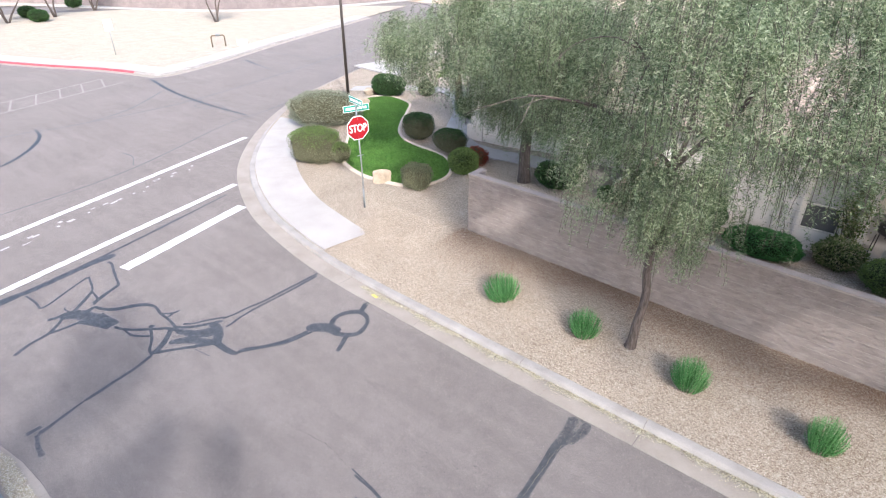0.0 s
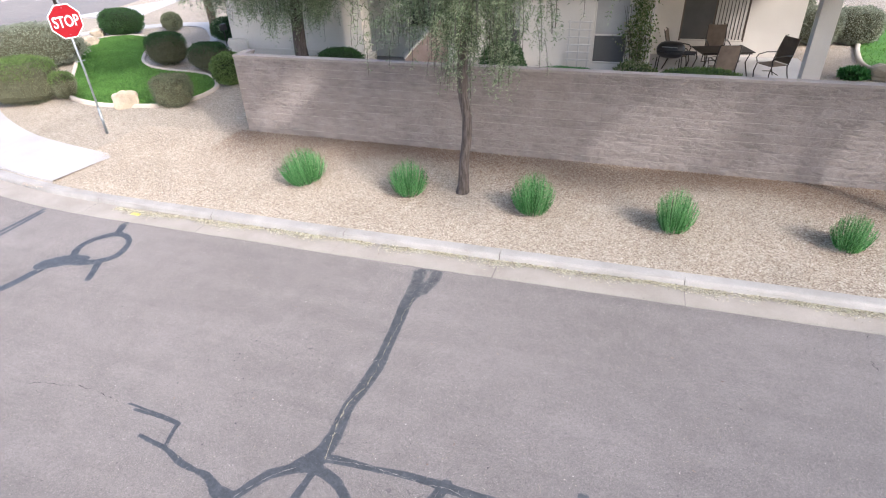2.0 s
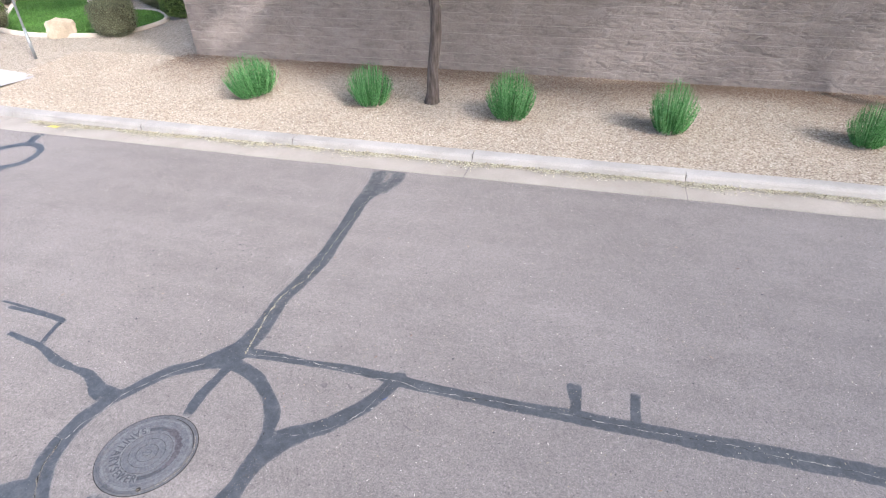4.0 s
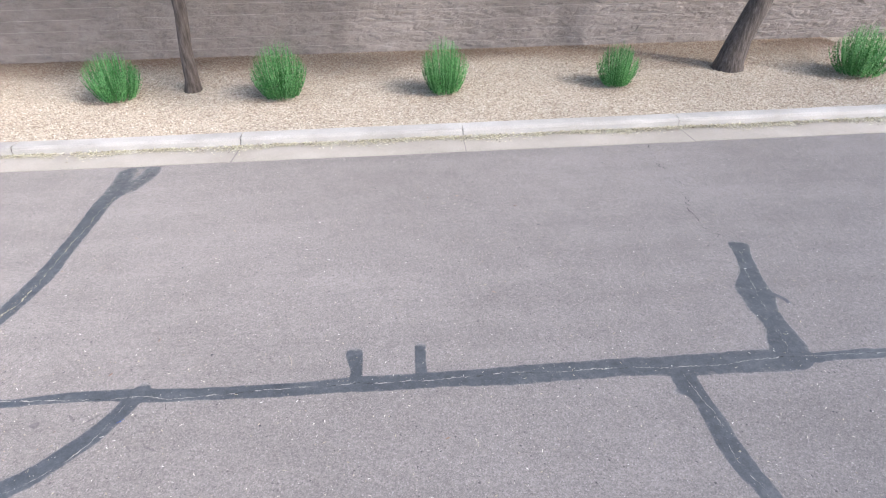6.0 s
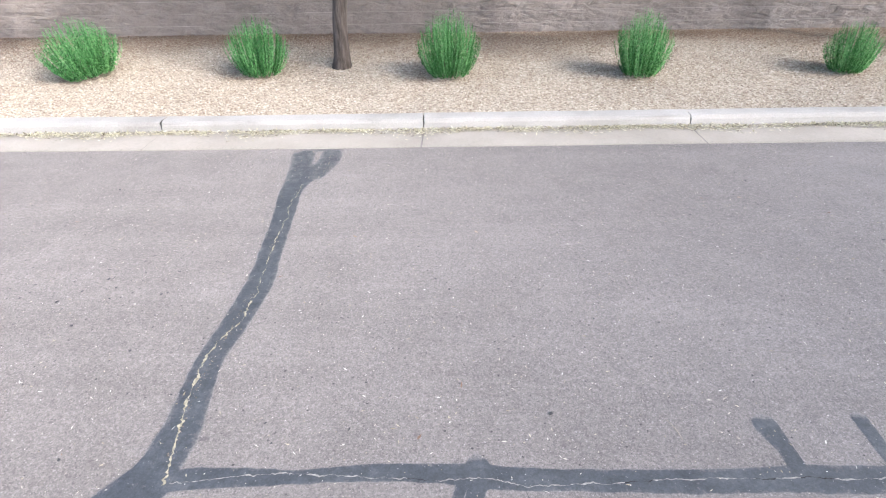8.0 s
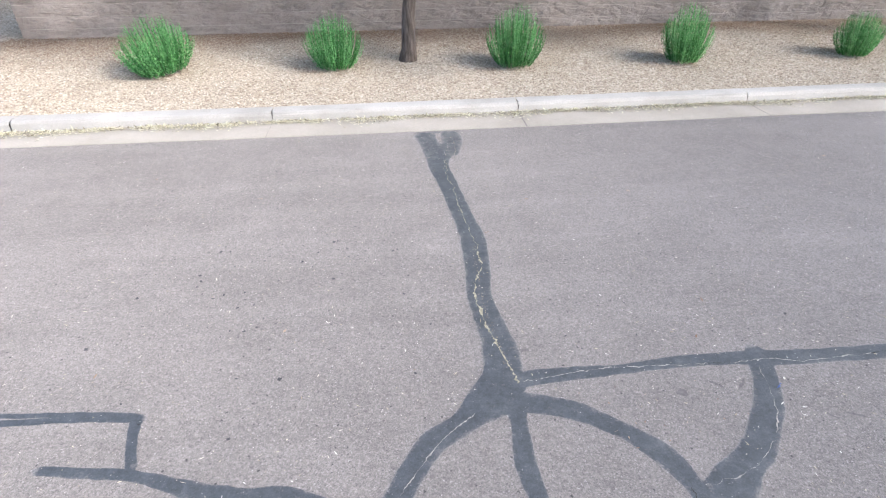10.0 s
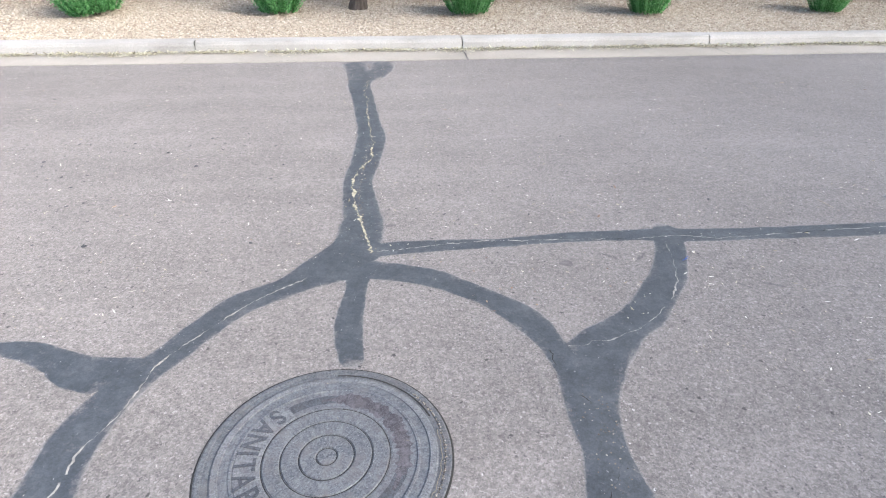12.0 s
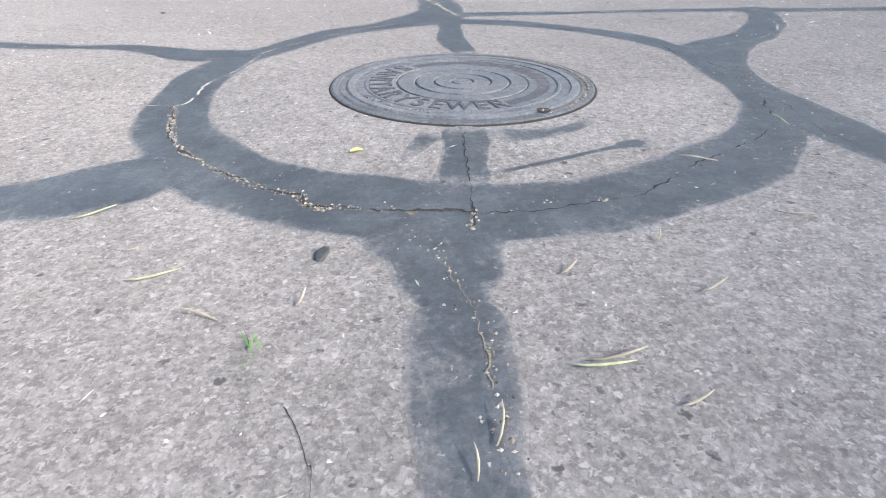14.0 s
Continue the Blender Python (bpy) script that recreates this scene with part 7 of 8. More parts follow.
# ---- patio furniture ----
def patio_chair(at, turn, label):
    c = thing("patio_chair", at, label, "chair", "chairs round the patio table", turn)
    part("seat", box(-0.25, 0.25, -0.24, 0.26, 0.40, 0.425, 0.008), SLING, c)
    back = part("backrest", box(-0.25, 0.25, -0.012, 0.012, 0.0, 0.68, 0.008), SLING, c)
    back.matrix_basis = pose(0, -0.27, 0.43, 13)
    for s in (-1, 1):
        part("back_frame", tube([(s * 0.27, -0.24, 0.38), (s * 0.27, -0.35, 0.8), (s * 0.25, -0.44, 1.10), (s * 0.18, -0.47, 1.12)], 0.014, 6), DARK_METAL, c)
        part("leg", tube([(s * 0.27, 0.25, 0.42), (s * 0.28, 0.30, 0.2), (s * 0.28, 0.27, 0.0)], 0.014, 6), DARK_METAL, c)
        part("leg", tube([(s * 0.27, -0.22, 0.42), (s * 0.28, -0.28, 0.2), (s * 0.28, -0.36, 0.0)], 0.014, 6), DARK_METAL, c)
        part("armrest", tube([(s * 0.28, -0.33, 0.66), (s * 0.30, 0.0, 0.68), (s * 0.30, 0.24, 0.64), (s * 0.29, 0.30, 0.57), (s * 0.28, 0.26, 0.44)], 0.015, 6), DARK_METAL, c)
    part("stretcher", tube([(-0.28, 0.0, 0.16), (0, 0.0, 0.22), (0.28, 0.0, 0.16)], 0.010, 6), DARK_METAL, c)
    return c


chair = patio_chair((5.48, 16.00, FLOOR), 8, "brown sling patio chair with a dark metal frame")
chair.scale = (1.1, 1.1, 1.06)
for x, y, a in ((6.95, 16.75, 122), (5.55, 18.45, 185), (4.35, 17.7, -100)):
    copy_thing(chair, pose(x, y, FLOOR, 0, 0, a))
table = thing("patio_table", (5.58, 17.2, FLOOR), "rectangular dark metal patio table on a concrete slab", "table", turn=14)
part("tabletop", box(-0.78, 0.78, -0.52, 0.52, 0.70, 0.73, 0.01), DARK_METAL, table)
part("apron", box(-0.72, 0.72, -0.46, 0.46, 0.655, 0.70), DARK_METAL, table)
for sx in (-1, 1):
    for sy in (-1, 1):
        part("leg", tube([(sx * 0.66, sy * 0.42, 0.66), (sx * 0.60, sy * 0.36, 0.40), (sx * 0.70, sy * 0.44, 0.0)], 0.018, 6), DARK_METAL, table)
part("stretcher", tube([(-0.6, 0, 0.36), (0, 0, 0.42), (0.6, 0, 0.36)], 0.012, 6), DARK_METAL, table)
grill = thing("gas_grill", (4.0, 16.0, FLOOR), "black gas grill with a rounded lid on the patio", "grill", turn=-12)
lid = bmesh.new()
bmesh.ops.create_uvsphere(lid, u_segments=28, v_segments=16, radius=1.0)
for w in lid.verts:
    n = w.co.normalized()
    k = (abs(n.x) ** 3.0 + abs(n.y) ** 2.3 + abs(n.z) ** 2.3) ** -0.4
    w.co = Vector((n.x * k * 0.40, n.y * k * 0.29, max(n.z * k * 0.25, 0.0) + 0.90))
for f in lid.faces:
    f.smooth = True
part("lid", lid, BLACK, grill)
bowl = bmesh.new()
bmesh.ops.create_uvsphere(bowl, u_segments=28, v_segments=16, radius=1.0)
for w in bowl.verts:
    n = w.co.normalized()
    k = (abs(n.x) ** 3.0 + abs(n.y) ** 2.3 + abs(n.z) ** 2.3) ** -0.4
    w.co = Vector((n.x * k * 0.39, n.y * k * 0.28, min(n.z * k * 0.22, 0.0) + 0.892))
for f in bowl.faces:
    f.smooth = True
part("firebox", bowl, BLACK, grill)
part("side_shelf", box(0.37, 0.72, -0.22, 0.22, 0.84, 0.87, 0.01), BLACK, grill)
part("lid_handle", tube([(-0.22, -0.24, 1.02), (-0.2, -0.31, 1.04), (0.2, -0.31, 1.04), (0.22, -0.24, 1.02)], 0.012, 6), STEEL, grill)
for sx in (-0.32, 0.32):
    for sy in (-0.2, 0.2):
        part("leg", tube([(sx, sy, 0.72), (sx * 1.12, sy * 1.1, 0.0)], 0.016, 6), BLACK, grill)
TANK_PAINT = plain("scuffed_tank_paint", (0.36, 0.36, 0.36), (0.48, 0.48, 0.475), 8.0, 0.5)
tank = thing("propane_tank", (4.1, 15.75, FLOOR), "small white propane tank beneath the grill", "gas bottle")
part("bottle", lathe([(0, 0.02), (0.13, 0.03), (0.152, 0.08), (0.152, 0.27), (0.12, 0.35), (0.05, 0.385), (0, 0.39)], 20), TANK_PAINT, tank)
part("collar", lathe([(0.075, 0.36), (0.085, 0.37), (0.085, 0.45), (0.078, 0.45)], 16), TANK_PAINT, tank)

# ---- palm and path light ----
palm = thing("palm", on_yard(-17.2, 22.4), "short palm with a rough brown trunk", "palm")
part("trunk", tube([(0, 0, -0.1), (0.03, 0, 0.6), (-0.05, 0, 1.4), (-0.10, 0, 2.1)], [0.26, 0.21, 0.19, 0.17], 12), PALM_BARK, palm)
lists = []
for k in range(26):
    a, lift = k * 2.4, rng.random()
    rise = 0.25 + 0.9 * lift
    spine = [np.array((-0.1 + math.cos(a) * s * 1.15, math.sin(a) * s * 1.15, 2.1 + rise * s - 0.95 * s * s)) for s in np.linspace(0, 1, 20)]
    at = np.array(spine[6:])
    for sgn in (-1, 1):
        along = np.column_stack([np.full(14, -math.sin(a) * sgn * 0.8 + math.cos(a) * 0.7), np.full(14, math.cos(a) * sgn * 0.8 + math.sin(a) * 0.7), np.full(14, -0.45)])
        lists.append(leaves(at, along, 0.42, 0.03))
fv, ff = gather(lists)
piece("fronds", fast_mesh("fronds", fv, ff, HEDGE), palm)
light = thing("path_light", (-14.4, 19.5, float(yard_height(-14.4, 19.5)[0])), "small dark square path light on a stake", "path light")
part("stake", tube([(0, 0, -0.05), (0, 0, 0.75)], 0.02, 6), DARK_METAL, light)
part("lantern", box(-0.11, 0.11, -0.11, 0.11, 0.72, 0.98, 0.01), DARK_METAL, light)
path_line = smooth_line([(-25.5, 21.5), (-20, 24.5), (-16.5, 22.0), (-14.2, 18.6), (-12.6, 17.0), (-10.5, 16.6), (-6.5, 16.4)], 0.4)
path3 = np.column_stack([path_line, yard_height(path_line[:, 0], path_line[:, 1])])
tagged(piece("garden_path", sweep("garden_path", path3, [(-0.6, -0.03), (-0.6, 0.05), (0, 0.055), (0.6, 0.05), (0.6, -0.03)], PAVING)), "pale concrete garden path curving to the door", "path", kind="structure")
drive = smooth_line([(-30.0, 34), (-22, 33), (-12.9, 33)], 1.0)
tagged(piece("driveway", sweep("driveway", np.column_stack([drive, 0.32 + 0 * drive[:, 0]]), [(-7.5, -0.05), (-7.5, 0.06), (7.5, 0.06), (7.5, -0.05)], PAVING)), "bright concrete driveway behind the lawn", "driveway", kind="structure")

# ---- across the intersection ----
far_sign = thing("far_sign", (-51.4, 17.1, 0.12), "white rectangular sign on a thin post in gravel", "sign")
part("post", tube([(0, 0, -0.1), (0, 0, 2.6)], 0.035, 6), STEEL, far_sign)
plate = part("sign_plate", box(-0.5, 0.5, -0.01, 0.01, 2.0, 2.9, 0.01), WHITE, far_sign)
plate.rotation_euler = (0, 0, radians(-62))
valve = thing("backflow_pipe", (-48.5, 25.3, 0.12), "brown backflow pipe loop standing in gravel", "pipe", turn=70)
part("pipe_loop", tube([(-0.6, 0, -0.1), (-0.6, 0, 0.9), (-0.5, 0, 1.0), (0.5, 0, 1.0), (0.6, 0, 0.9), (0.6, 0, -0.1)], 0.06, 8), PALM_BARK, valve)
part("valve_body", tube([(-0.2, 0, 1.0), (0.0, 0, 1.08), (0.2, 0, 1.0)], [0.08, 0.13, 0.08], 8), STEEL, valve)
box_ob = thing("utility_box", (-47.3, 27.0, 0.12), "low pale utility box in gravel", "utility box")
part("body", box(-0.45, 0.45, -0.3, 0.3, -0.05, 0.45, 0.03), TRIM, box_ob)
part("lid", box(-0.48, 0.48, -0.33, 0.33, 0.452, 0.5, 0.01), TRIM, box_ob)
far_line = smooth_line([(-130, 20), (-100, 33), (-82, 40.5), (-74, 48), (-70, 60), (-69, 90)], 2.0)
tagged(piece("far_wall", sweep("far_wall", far_line, [(-0.1, 0), (-0.1, 2.0), (0.1, 2.0), (0.1, 0)], FAR_WALL)), "long grey block wall across the intersection", "wall", kind="structure")
tagged(piece("far_path", sweep("far_path", far_line, [(-3.2, 0.06), (-3.2, 0.15), (-1.0, 0.15), (-1.0, 0.06)], PAVING)), "pale concrete strip before the far wall", "pavement", kind="structure")


def far_tree(at, height, seed):
    t = thing("desert_tree", at, "sparse desert tree with several dark trunks", "tree", "trees across the street", seed * 50)
    r = np.random.default_rng(seed)
    for k in range(3):
        a = k * 2.1 + seed
        pts, rad = limb_path((0.1 * math.cos(a), 0.1 * math.sin(a), -0.1), (0.35 * math.cos(a), 0.35 * math.sin(a), 1), height * 0.75, 0.1, 0.13, 0.04, 8)
        part("trunk", tube(pts, rad, 7), BARK, t)
    n = 3500
    u = r.normal(size=(n, 3))
    u /= np.linalg.norm(u, axis=1, keepdims=True)
    q = np.array([0.75 + 0.4 * noise.noise(tuple(w * 2.5 + seed)) for w in u])
    p = u * (q * (0.5 + 0.5 * r.random(n)))[:, None] * (height * 0.55, height * 0.55, height * 0.38) + (0, 0, height * 0.85)
    v, f = leaves(p, r.normal(size=(n, 3)), 0.22 + 0.2 * r.random(n), 0.08 + 0.05 * r.random(n))
    tagged(piece("crown", fast_mesh("crown", v, f, HEDGE), t), "fine sparse green leaves", kind="stuff")


for k, (x, y, h) in enumerate([(-65.6, 35.0, 5.0), (-86.5, 24.0, 6.0), (-84, 18.0, 5.0), (-92, 31, 5.5), (-79, 12, 5.5)]):
    far_tree((x, y, 0.12), h, k + 1)
for k, (x, y) in enumerate([(-88, 21.5), (-82.5, 21), (-98, 30.5)]):
    bush("desert_bush", (x, y, 0.12), (2.6, 2.2, 1.4), HEDGE_DARK, "dark desert bush across the street", "bush", 900, 2.2, 0.16)

# ---- loose stones, litter ----
def stones(count, x0, x1, y0, y1, size, seed):
    """Squashed octahedral pebbles lying on the yard."""
    r = np.random.default_rng(seed)
    x, y = x0 + (x1 - x0) * r.random(count), y0 + (y1 - y0) * r.random(count)
    z = yard_height(x, y)
    s = size * (0.45 + 0.9 * r.random(count) ** 2)
    a = r.random(count) * 2 * math.pi
    tilt = r.normal(size=(count, 2)) * 0.25
    base = np.array([(1, 0, 0), (0, 1, 0), (-1, 0, 0), (0, -1, 0), (0.15, 0.1, 0.75), (-0.1, 0.1, -0.5)])
    jit = base[None] * (0.75 + 0.5 * r.random((count, 6, 1))) * s[:, None, None]
    ca, sa = np.cos(a)[:, None], np.sin(a)[:, None]
    px, py = jit[..., 0] * ca - jit[..., 1] * sa * 0.8, jit[..., 0] * sa + jit[..., 1] * ca * 0.8
    pz = jit[..., 2] + px * tilt[:, :1] + py * tilt[:, 1:]
    v = np.stack([px + x[:, None], py + y[:, None], pz + z[:, None] + 0.15 * s[:, None]], -1).reshape(-1, 3)
    tri = np.array([(0, 1, 4), (1, 2, 4), (2, 3, 4), (3, 0, 4), (1, 0, 5), (2, 1, 5), (3, 2, 5), (0, 3, 5)])
    f = (tri[None] + 6 * np.arange(count)[:, None, None]).reshape(-1, 3)
    return fast_mesh("gravel_stones", v, f, STONES)


for k, (x0, x1) in enumerate([(-10.5, -4.0), (-4.0, 2.0), (2.0, 8.0), (8.0, 13.0)]):
    tagged(piece("gravel_stones", stones(24000, x0, x1, 5.99, 9.95, 0.0145, 40 + k)), "loose tan and brown granite stones", "gravel", kind="stuff")


def litter(name, x, y, z, length, width, label, material=LITTER, seed=1, up=0.15):
    r = np.random.default_rng(seed)
    n = len(x)
    a = r.random(n) * 2 * math.pi
    along = np.column_stack([np.cos(a), np.sin(a), r.normal(size=n) * up])
    v, f = leaves(np.column_stack([x, y, z]), along, length, width, np.column_stack([r.normal(size=(n, 2)) * 0.25, np.ones(n)]))
    v[:, 2] = np.maximum(v[:, 2], np.repeat(z, 4) - 0.001)
    v = lie(v)
    return tagged(piece(name, fast_mesh(name, v, f, material)), label, "leaf litter", kind="stuff")


GUTTER_LITTER = stone_material("yellow_leaf_litter", [(0.09, 0.078, 0.05), (0.22, 0.195, 0.13), (0.42, 0.39, 0.275), (0.50, 0.465, 0.34), (0.58, 0.55, 0.44)])
n = 17000
x = -7.4 + 21 * rng.random(n)
x = x[np.array([noise.noise((q * 2.1, 3.0, 0.0)) + 0.6 * noise.noise((q * 9.0, 5.0, 0.0)) for q in x]) + 0.35 * rng.normal(size=n) > -0.32]
n = len(x)
y = 5.738 - np.abs(rng.normal(size=n)) * 0.085 * (0.55 + 0.7 * np.sin(x * 1.7) ** 2)
litter("gutter_litter", x, y, 0.016 + 0.014 * rng.random(n), 0.026 + 0.040 * rng.random(n), 0.008 + 0.011 * rng.random(n), "dry yellowish leaflets lying along the kerb", GUTTER_LITTER, 3, 0.3)
GRIT_PALE = stone_material("pale_gutter_grit", [(0.12, 0.11, 0.10), (0.20, 0.185, 0.17), (0.28, 0.26, 0.235), (0.40, 0.375, 0.34)])
BROWN_LITTER = stone_material("brown_leaf_litter", [(0.105, 0.066, 0.045), (0.18, 0.12, 0.082), (0.262, 0.188, 0.132), (0.345, 0.27, 0.198)])
# Fallen leaflets, laid dense so their brown also carries the wall's shaded strip.
n = 84000
x = -7.2 + 19 * rng.random(n)
y = 9.98 - np.abs(rng.normal(size=n)) * 0.95 * (0.8 + 0.4 * np.sin(x * 0.9)) - 0.025 * x
keep_in = (y > 8.0) & (y < 10.0 - 0.025 * x)
x, y = x[keep_in], y[keep_in]
litter("wall_litter", x, y, yard_height(x, y) + 0.008 + 0.012 * rng.random(len(x)), 0.03 + 0.03 * rng.random(len(x)), 0.007 + 0.007 * rng.random(len(x)), "brown fallen leaflets gathered at the foot of the wall", BROWN_LITTER, 9)
for k, (cx, cy) in enumerate([(-3.72, 7.62), (-1.26, 7.60), (1.42, 7.40), (4.01, 7.32), (6.82, 7.34), (10.9, 7.35)]):
    a, q = rng.random(900) * 2 * math.pi, 0.25 + np.abs(rng.normal(size=900)) * 0.28
    x, y = cx + q * np.cos(a) - 0.12, cy + q * np.sin(a) * 0.85 + 0.05
    litter("shrub_litter", x, y, yard_height(x, y) + 0.008 + 0.012 * rng.random(900), 0.025 + 0.025 * rng.random(900), 0.006 + 0.007 * rng.random(900), "brown fallen leaflets round the foot of a shrub", BROWN_LITTER, 50 + k)
n = 24000
x = -9.5 + 14 * rng.random(n)
y = -2.95 - 0.33 * rng.random(n)
litter("gutter_litter", x, y - 0.25 * np.clip(-8 - x, 0, 2), 0.016 + 0.012 * rng.random(n), 0.03 + 0.03 * rng.random(n), 0.008 + 0.008 * rng.random(n), "dry leaflets and grit covering the south gutter", seed=8)
n = 16000
x, y = -7 + 20 * rng.random(n), 5.2 + rng.normal(size=n) * 0.035
litter("gutter_grit", x, y, np.full(n, 0.007), 0.004 + 0.012 * rng.random(n) ** 2, 0.004 + 0.006 * rng.random(n), "grit and husks along the edge of the gutter pan", GRIT_PALE, 31)
n = 15000
x, y = -6 + 17 * rng.random(n), -2.5 + 7.6 * rng.random(n)
far = np.hypot(x, y + 0.5) > 1.5
x, y, n = x[far], y[far], int(far.sum())
litter("road_litter", x, y, np.full(n, 0.006), 0.006 + 0.03 * rng.random(n) ** 4, 0.003 + 0.005 * rng.random(n), "scattered pale seed husks and leaf bits on asphalt", seed=4)
n = 34
x = np.concatenate([0.35 + 0.9 * rng.random(16), -3 + 9 * rng.random(18)])
y = np.concatenate([0.62 + 0.45 * rng.random(16), -0.8 + 5 * rng.random(18)])
bare = np.hypot(x, y) > 0.45
x, y, n = x[bare], y[bare], int(bare.sum())
litter("brown_leaves", x, y, np.full(n, 0.006), np.where(np.hypot(x, y) < 1.5, 0.014, 0.032) * (0.8 + rng.random(n)), np.where(np.hypot(x, y) < 1.5, 0.006, 0.013) * (0.6 + 0.8 * rng.random(n)), "curled brown leaves lying on the asphalt", BROWN_LITTER, 17, 0.3)
n = 320
x, y = rng.normal(size=n) * 0.75, -0.75 + rng.normal(size=n) * 0.5
litter("road_litter", x, y, np.full(n, 0.005), 0.004 + 0.020 * rng.random(n) ** 3, 0.0012 + 0.002 * rng.random(n), "pale seed husks strewn round the manhole", DULL_HUSKS, 5)


TAR_DROP = plain("tar_drop", (0.035, 0.035, 0.037), (0.06, 0.059, 0.06), 20.0, 0.8)
n = 170
x = np.concatenate([-5.0 + 14 * rng.random(110), -1.4 + rng.normal(size=60) * 0.7])
y = np.concatenate([-1.5 + 6.4 * rng.random(110), 2.3 + rng.normal(size=60) * 0.6])
far = np.hypot(x, y + 0.5) > 1.5
x, y, n = x[far], y[far], int(far.sum())
litter("oil_spots", x, y, np.full(n, 0.004), 0.012 + 0.028 * rng.random(n) ** 2, 0.012 + 0.02 * rng.random(n) ** 2, "small dark tar drops scattered on the asphalt", TAR_DROP, 21, 0.0)


def pod(at, turn, length, label, material=DRY_TWIG, bend=0.25):
    pts = [(s * length, bend * length * s * s, 0.006 + 0.004 * math.sin(3 * s)) for s in (-0.5, -0.25, 0, 0.25, 0.5)]
    ob = part("dry_twig", tube(pts, [0.0007, 0.0013, 0.0017, 0.0013, 0.0005], 6), material)
    ob.matrix_basis = pose(at[0], at[1], at[2] + float(settled(at[0], at[1])), 0, 0, turn)
    return tagged(ob, label, "twig")


GREEN_POD = plain("green_pod", (0.26, 0.28, 0.14), (0.40, 0.40, 0.24), 30.0, 0.7)
pod((0.40, -0.548, 0.004), 168, 0.075, "curved dry twig on the sealant")
pod((-0.439, -0.944, 0.002), 160, 0.055, "pale dry twig on the asphalt")
pod((-0.527, -0.854, 0.002), 8, 0.075, "yellowish dry pod on the asphalt", GREEN_POD)
pod((0.026, -1.087, 0.002), -8, 0.075, "greenish seed pod on the asphalt", GREEN_POD)
pod((0.05, -1.075, 0.002), 6, 0.07, "thin dry stalk on the asphalt", DRY_TWIG)
pod((0.105, -1.146, 0.002), 15, 0.04, "pale dry twig on the asphalt")
pod((-0.096, -1.156, 0.004), 75, 0.05, "tan dry twig on the sealant")
pod((-0.126, -1.197, 0.004), 88, 0.035, "brown dry bark chip on the sealant")
pod((-0.69, -0.646, 0.002), 25, 0.07, "yellow leaf pod on the asphalt", GREEN_POD)
pod((0.70, -0.35, 0.003), 100, 0.055, "pale leaf on the sealant", GREEN_POD)
pod((0.221, -0.959, 0.002), 20, 0.045, "pale dry twig on the asphalt")
pod((0.046, -0.896, 0.002), 35, 0.032, "pale dry twig on the asphalt")
pod((0.204, -0.825, 0.002), 60, 0.028, "pale dry twig on the asphalt")
pod((0.446, -0.783, 0.002), -35, 0.06, "pale dry twig on the asphalt")
pod((-0.315, -0.925, 0.002), 70, 0.03, "small tan husk on the asphalt")
pod((-0.583, -0.778, 0.002), -20, 0.028, "small tan husk on the asphalt")
pod((2.53, 1.42, 0.002), 110, 0.12, "curved dry twig on the asphalt")
pod((5.42, 2.24, 0.002), 60, 0.10, "small dry twig on the asphalt")
leaf_bm = bmesh.new()
ring = [leaf_bm.verts.new((0.014 * math.cos(q), 0.0065 * math.sin(q) * (1 - 0.25 * math.cos(q)), 0.003 + 0.004 * math.sin(q) ** 2)) for q in np.linspace(0, 2 * math.pi, 14)[:-1]]
spine = leaf_bm.verts.new((0, 0, 0.0022))
for k in range(13):
    leaf_bm.faces.new((ring[k], ring[(k + 1) % 13], spine))
yellow_leaf = part("yellow_leaf", leaf_bm, YELLOW)
yellow_leaf.matrix_basis = pose(-0.263, -0.453, 0.001 + float(settled(-0.263, -0.453)), 0, 0, 14)
tagged(yellow_leaf, "small yellow fallen leaf near the manhole", "leaf")
n = 7
tuft_v, tuft_f = leaves(np.tile(np.array([(-0.355, -1.02, 0.0)]), (n, 1)) + rng.normal(size=(n, 3)) * (0.006, 0.006, 0), np.column_stack([rng.normal(size=(n, 2)) * 1.0, 0.45 + 0.3 * rng.random(n)]), 0.022 + 0.02 * rng.random(n), 0.0025)
tagged(piece("grass_tuft", fast_mesh("grass_tuft", lie(tuft_v), tuft_f, GRASS)), "small weed sprouting from a crack", "weed")

def grit(points, count, spread, size, seed, label, z=0.0016):
    """Broken chips of sealant and sand along a crack."""
    r = np.random.default_rng(seed)
    line = smooth_line(points, 0.01)
    c = line[r.integers(0, len(line), count)] + r.normal(size=(count, 2)) * spread
    s = size * (0.3 + 0.9 * r.random(count) ** 2)
    base = np.array([(1, 0, 0), (0, 1, 0), (-1, 0, 0), (0, -1, 0), (0.1, 0.1, 0.7)])
    v = base[None] * s[:, None, None] * (0.6 + 0.8 * r.random((count, 5, 1)))
    v[..., :2] += c[:, None, :]
    v[..., 2] += z
    tri = np.array([(0, 1, 4), (1, 2, 4), (2, 3, 4), (3, 0, 4)])
    f = (tri[None] + 5 * np.arange(count)[:, None, None]).reshape(-1, 3)
    return tagged(piece("crack_grit", fast_mesh("crack_grit", lie(v.reshape(-1, 3)), f, GRIT)), label, "grit", kind="stuff")


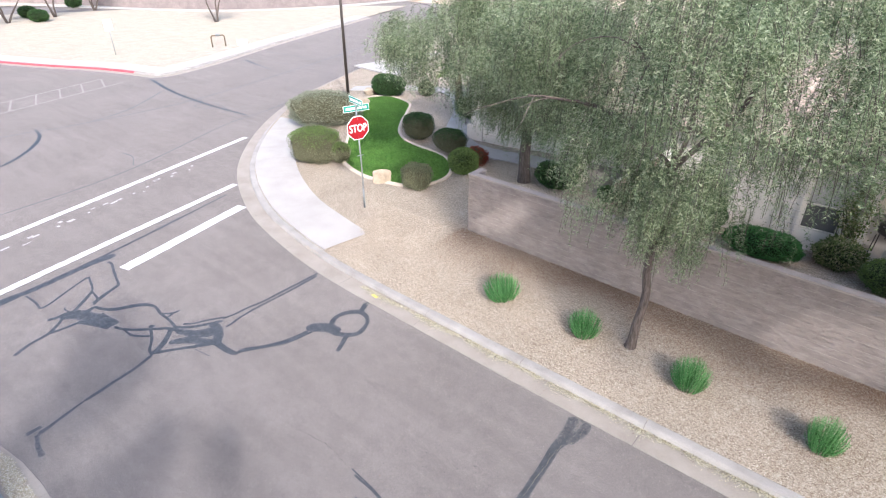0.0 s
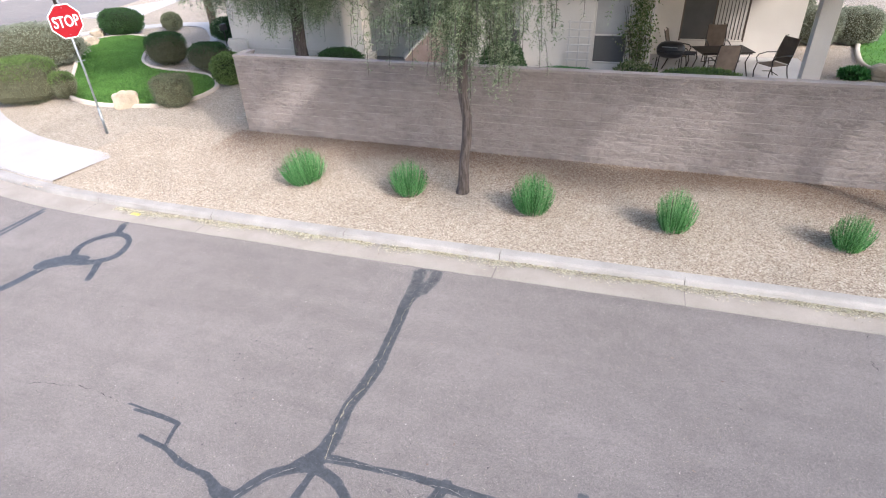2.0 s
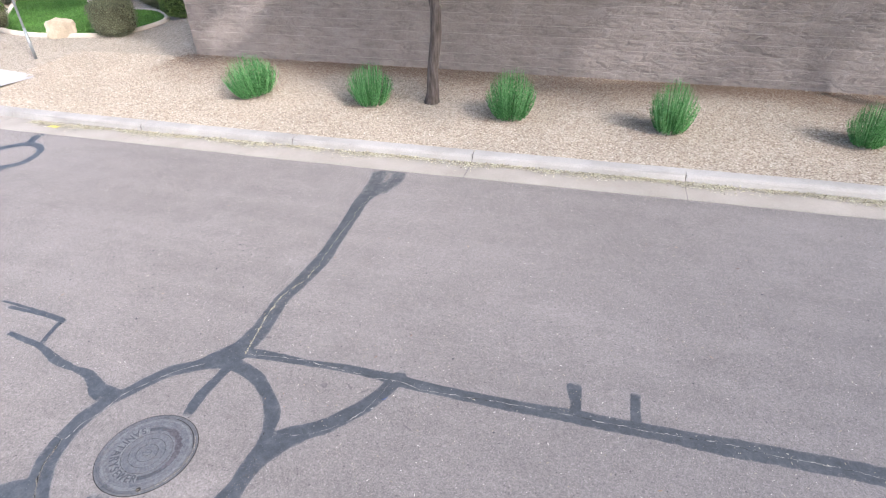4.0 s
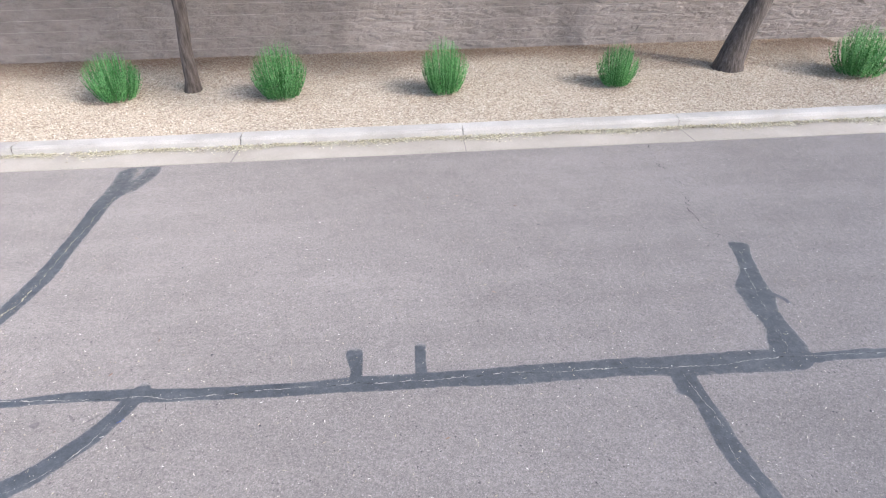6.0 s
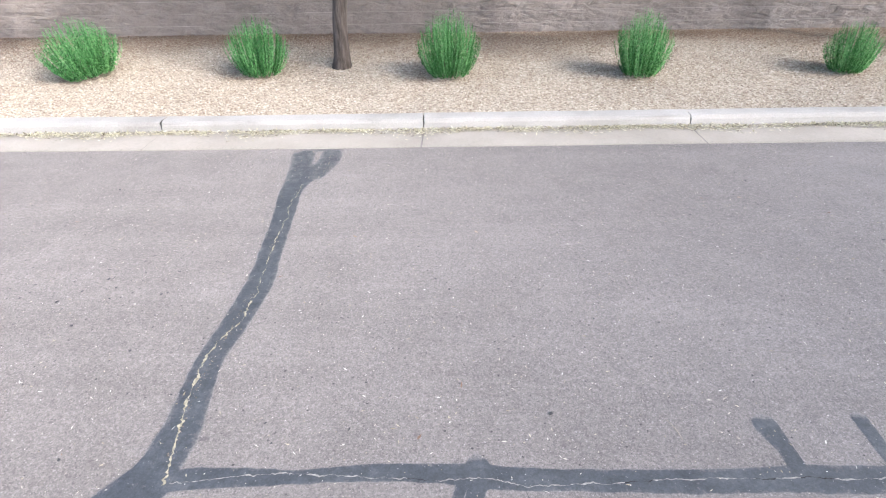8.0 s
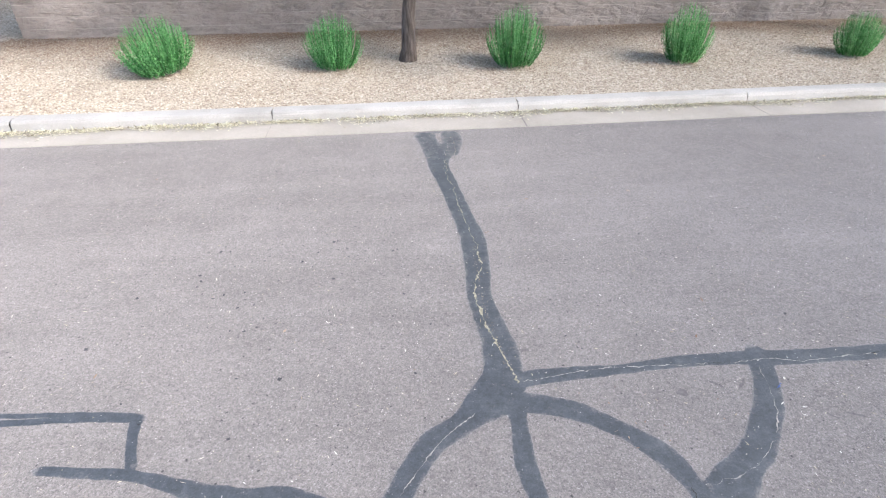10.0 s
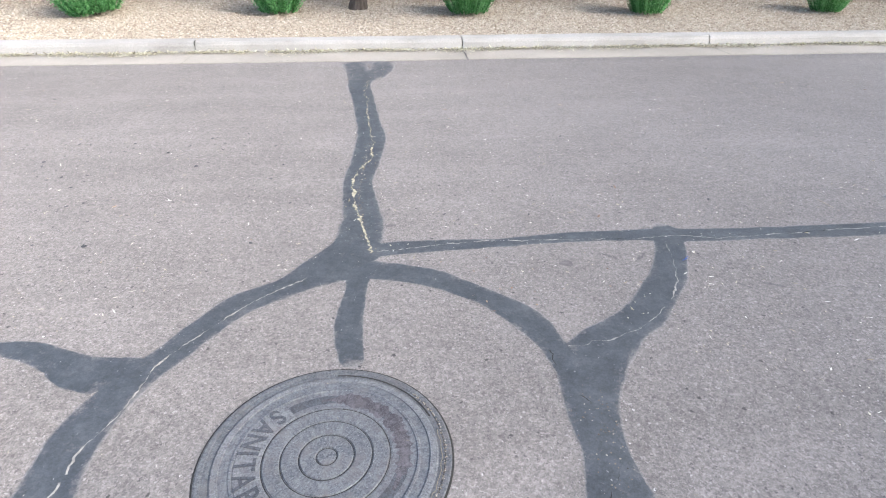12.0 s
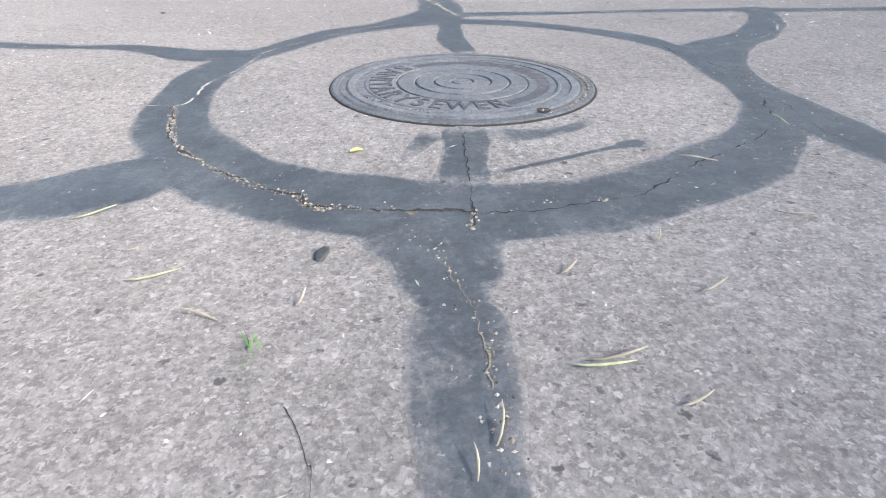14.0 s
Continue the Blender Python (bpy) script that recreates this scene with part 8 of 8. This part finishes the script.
grit([(-0.75, -0.04), (-0.711, -0.194), (-0.647, -0.335), (-0.553, -0.456), (-0.444, -0.562), (-0.36, -0.61), (-0.335, -0.65), (-0.2, -0.68)], 420, 0.0055, 0.0028, 11, "sand and broken sealant chips in the ring's crack")
grit([(-0.17, -0.73), (-0.14, -0.80), (-0.117, -0.89), (-0.10, -0.95), (-0.09, -1.05), (-0.10, -1.2)], 160, 0.010, 0.0028, 12, "sand grains in the sealant's crack")
grit([(-0.36, -0.615), (-0.33, -0.66), (-0.30, -0.665)], 46, 0.008, 0.0045, 17, "tan soil crumbs in the ring's crack")
grit([(-0.058, -0.70), (-0.075, -0.76)], 22, 0.006, 0.0045, 18, "tan soil crumbs where two cracks meet")
grit([(0.16, -0.69), (0.17, -0.69)], 10, 0.005, 0.004, 19, "tan soil crumbs in a hairline crack")
grit([(0.1, 1.2), (0.04, 1.7), (0.05, 2.1), (0.08, 2.6)], 160, 0.010, 0.005, 13, "pale silt grains in the sealant's crack")
grit([(0.150, -0.276), (0.163, -0.270), (0.176, -0.262)], 7, 0.005, 0.0038, 71, "tan crumbs lying in the pick hole", 0.0066)
grit([(0.005 + 0.3345 * math.cos(a), 0.005 + 0.3345 * math.sin(a)) for a in np.radians(np.linspace(-60, 40, 14))], 420, 0.0028, 0.0026, 15, "sand grains lying in the gap round the manhole cover", 0.0042)
grit([(0.83, 0.2), (0.82, -0.05), (0.77, -0.28), (0.70, -0.44), (0.58, -0.55)], 220, 0.045, 0.0030, 16, "pale sand grains strewn on the sealant")
grit([(-0.06, -0.71), (0.3, -0.63), (0.6, -0.43)], 50, 0.010, 0.0025, 14, "sand grains in the ring's crack")
pebble = boulder((-0.300, -0.812, float(settled(-0.3, -0.812)) - 0.001), (0.036, 0.016, 0.008), 2, "small dark pebble on the asphalt", TAR_DROP)
# ---- blocks of the garden wall ----
BLOCK_MESHES = [block_mesh(60 + k) for k in range(10)]
HALF_MESHES = [block_mesh(90 + k, BW / 2) for k in range(2)]
rest, picked = [], 0
for row in range(COURSES):
    x = WALL_X0
    odd = row % 2
    if odd:
        piece("block", HALF_MESHES[row % 2], garden_wall, Matrix.Translation((x, 0, row * BH)))
        x += BW / 2
    while x < WALL_X0 + WALL_LEN - 0.1:
        me = BLOCK_MESHES[int(rng.integers(10))]
        flip = rng.random() < 0.5
        m = Matrix.Translation((x + (BW if flip else 0), 0, row * BH)) @ Matrix.Diagonal((-1 if flip else 1, 1, 1, 1))
        if -3.6 < x < 8.0 and picked < 285:
            piece("block", me, garden_wall, Matrix.Translation((x, 0, row * BH)))
            picked += 1
        else:
            co = np.array([tuple(v.co) for v in me.vertices])
            quads = np.array([tuple(p.vertices) for p in me.polygons])
            rest.append((co + (x, 0, row * BH), quads))
        x += BW
rv, rf = gather(rest)
tagged(piece("block_courses", fast_mesh("block_courses", rv, rf, BLOCK), garden_wall), "joined split-face block courses", kind="stuff")
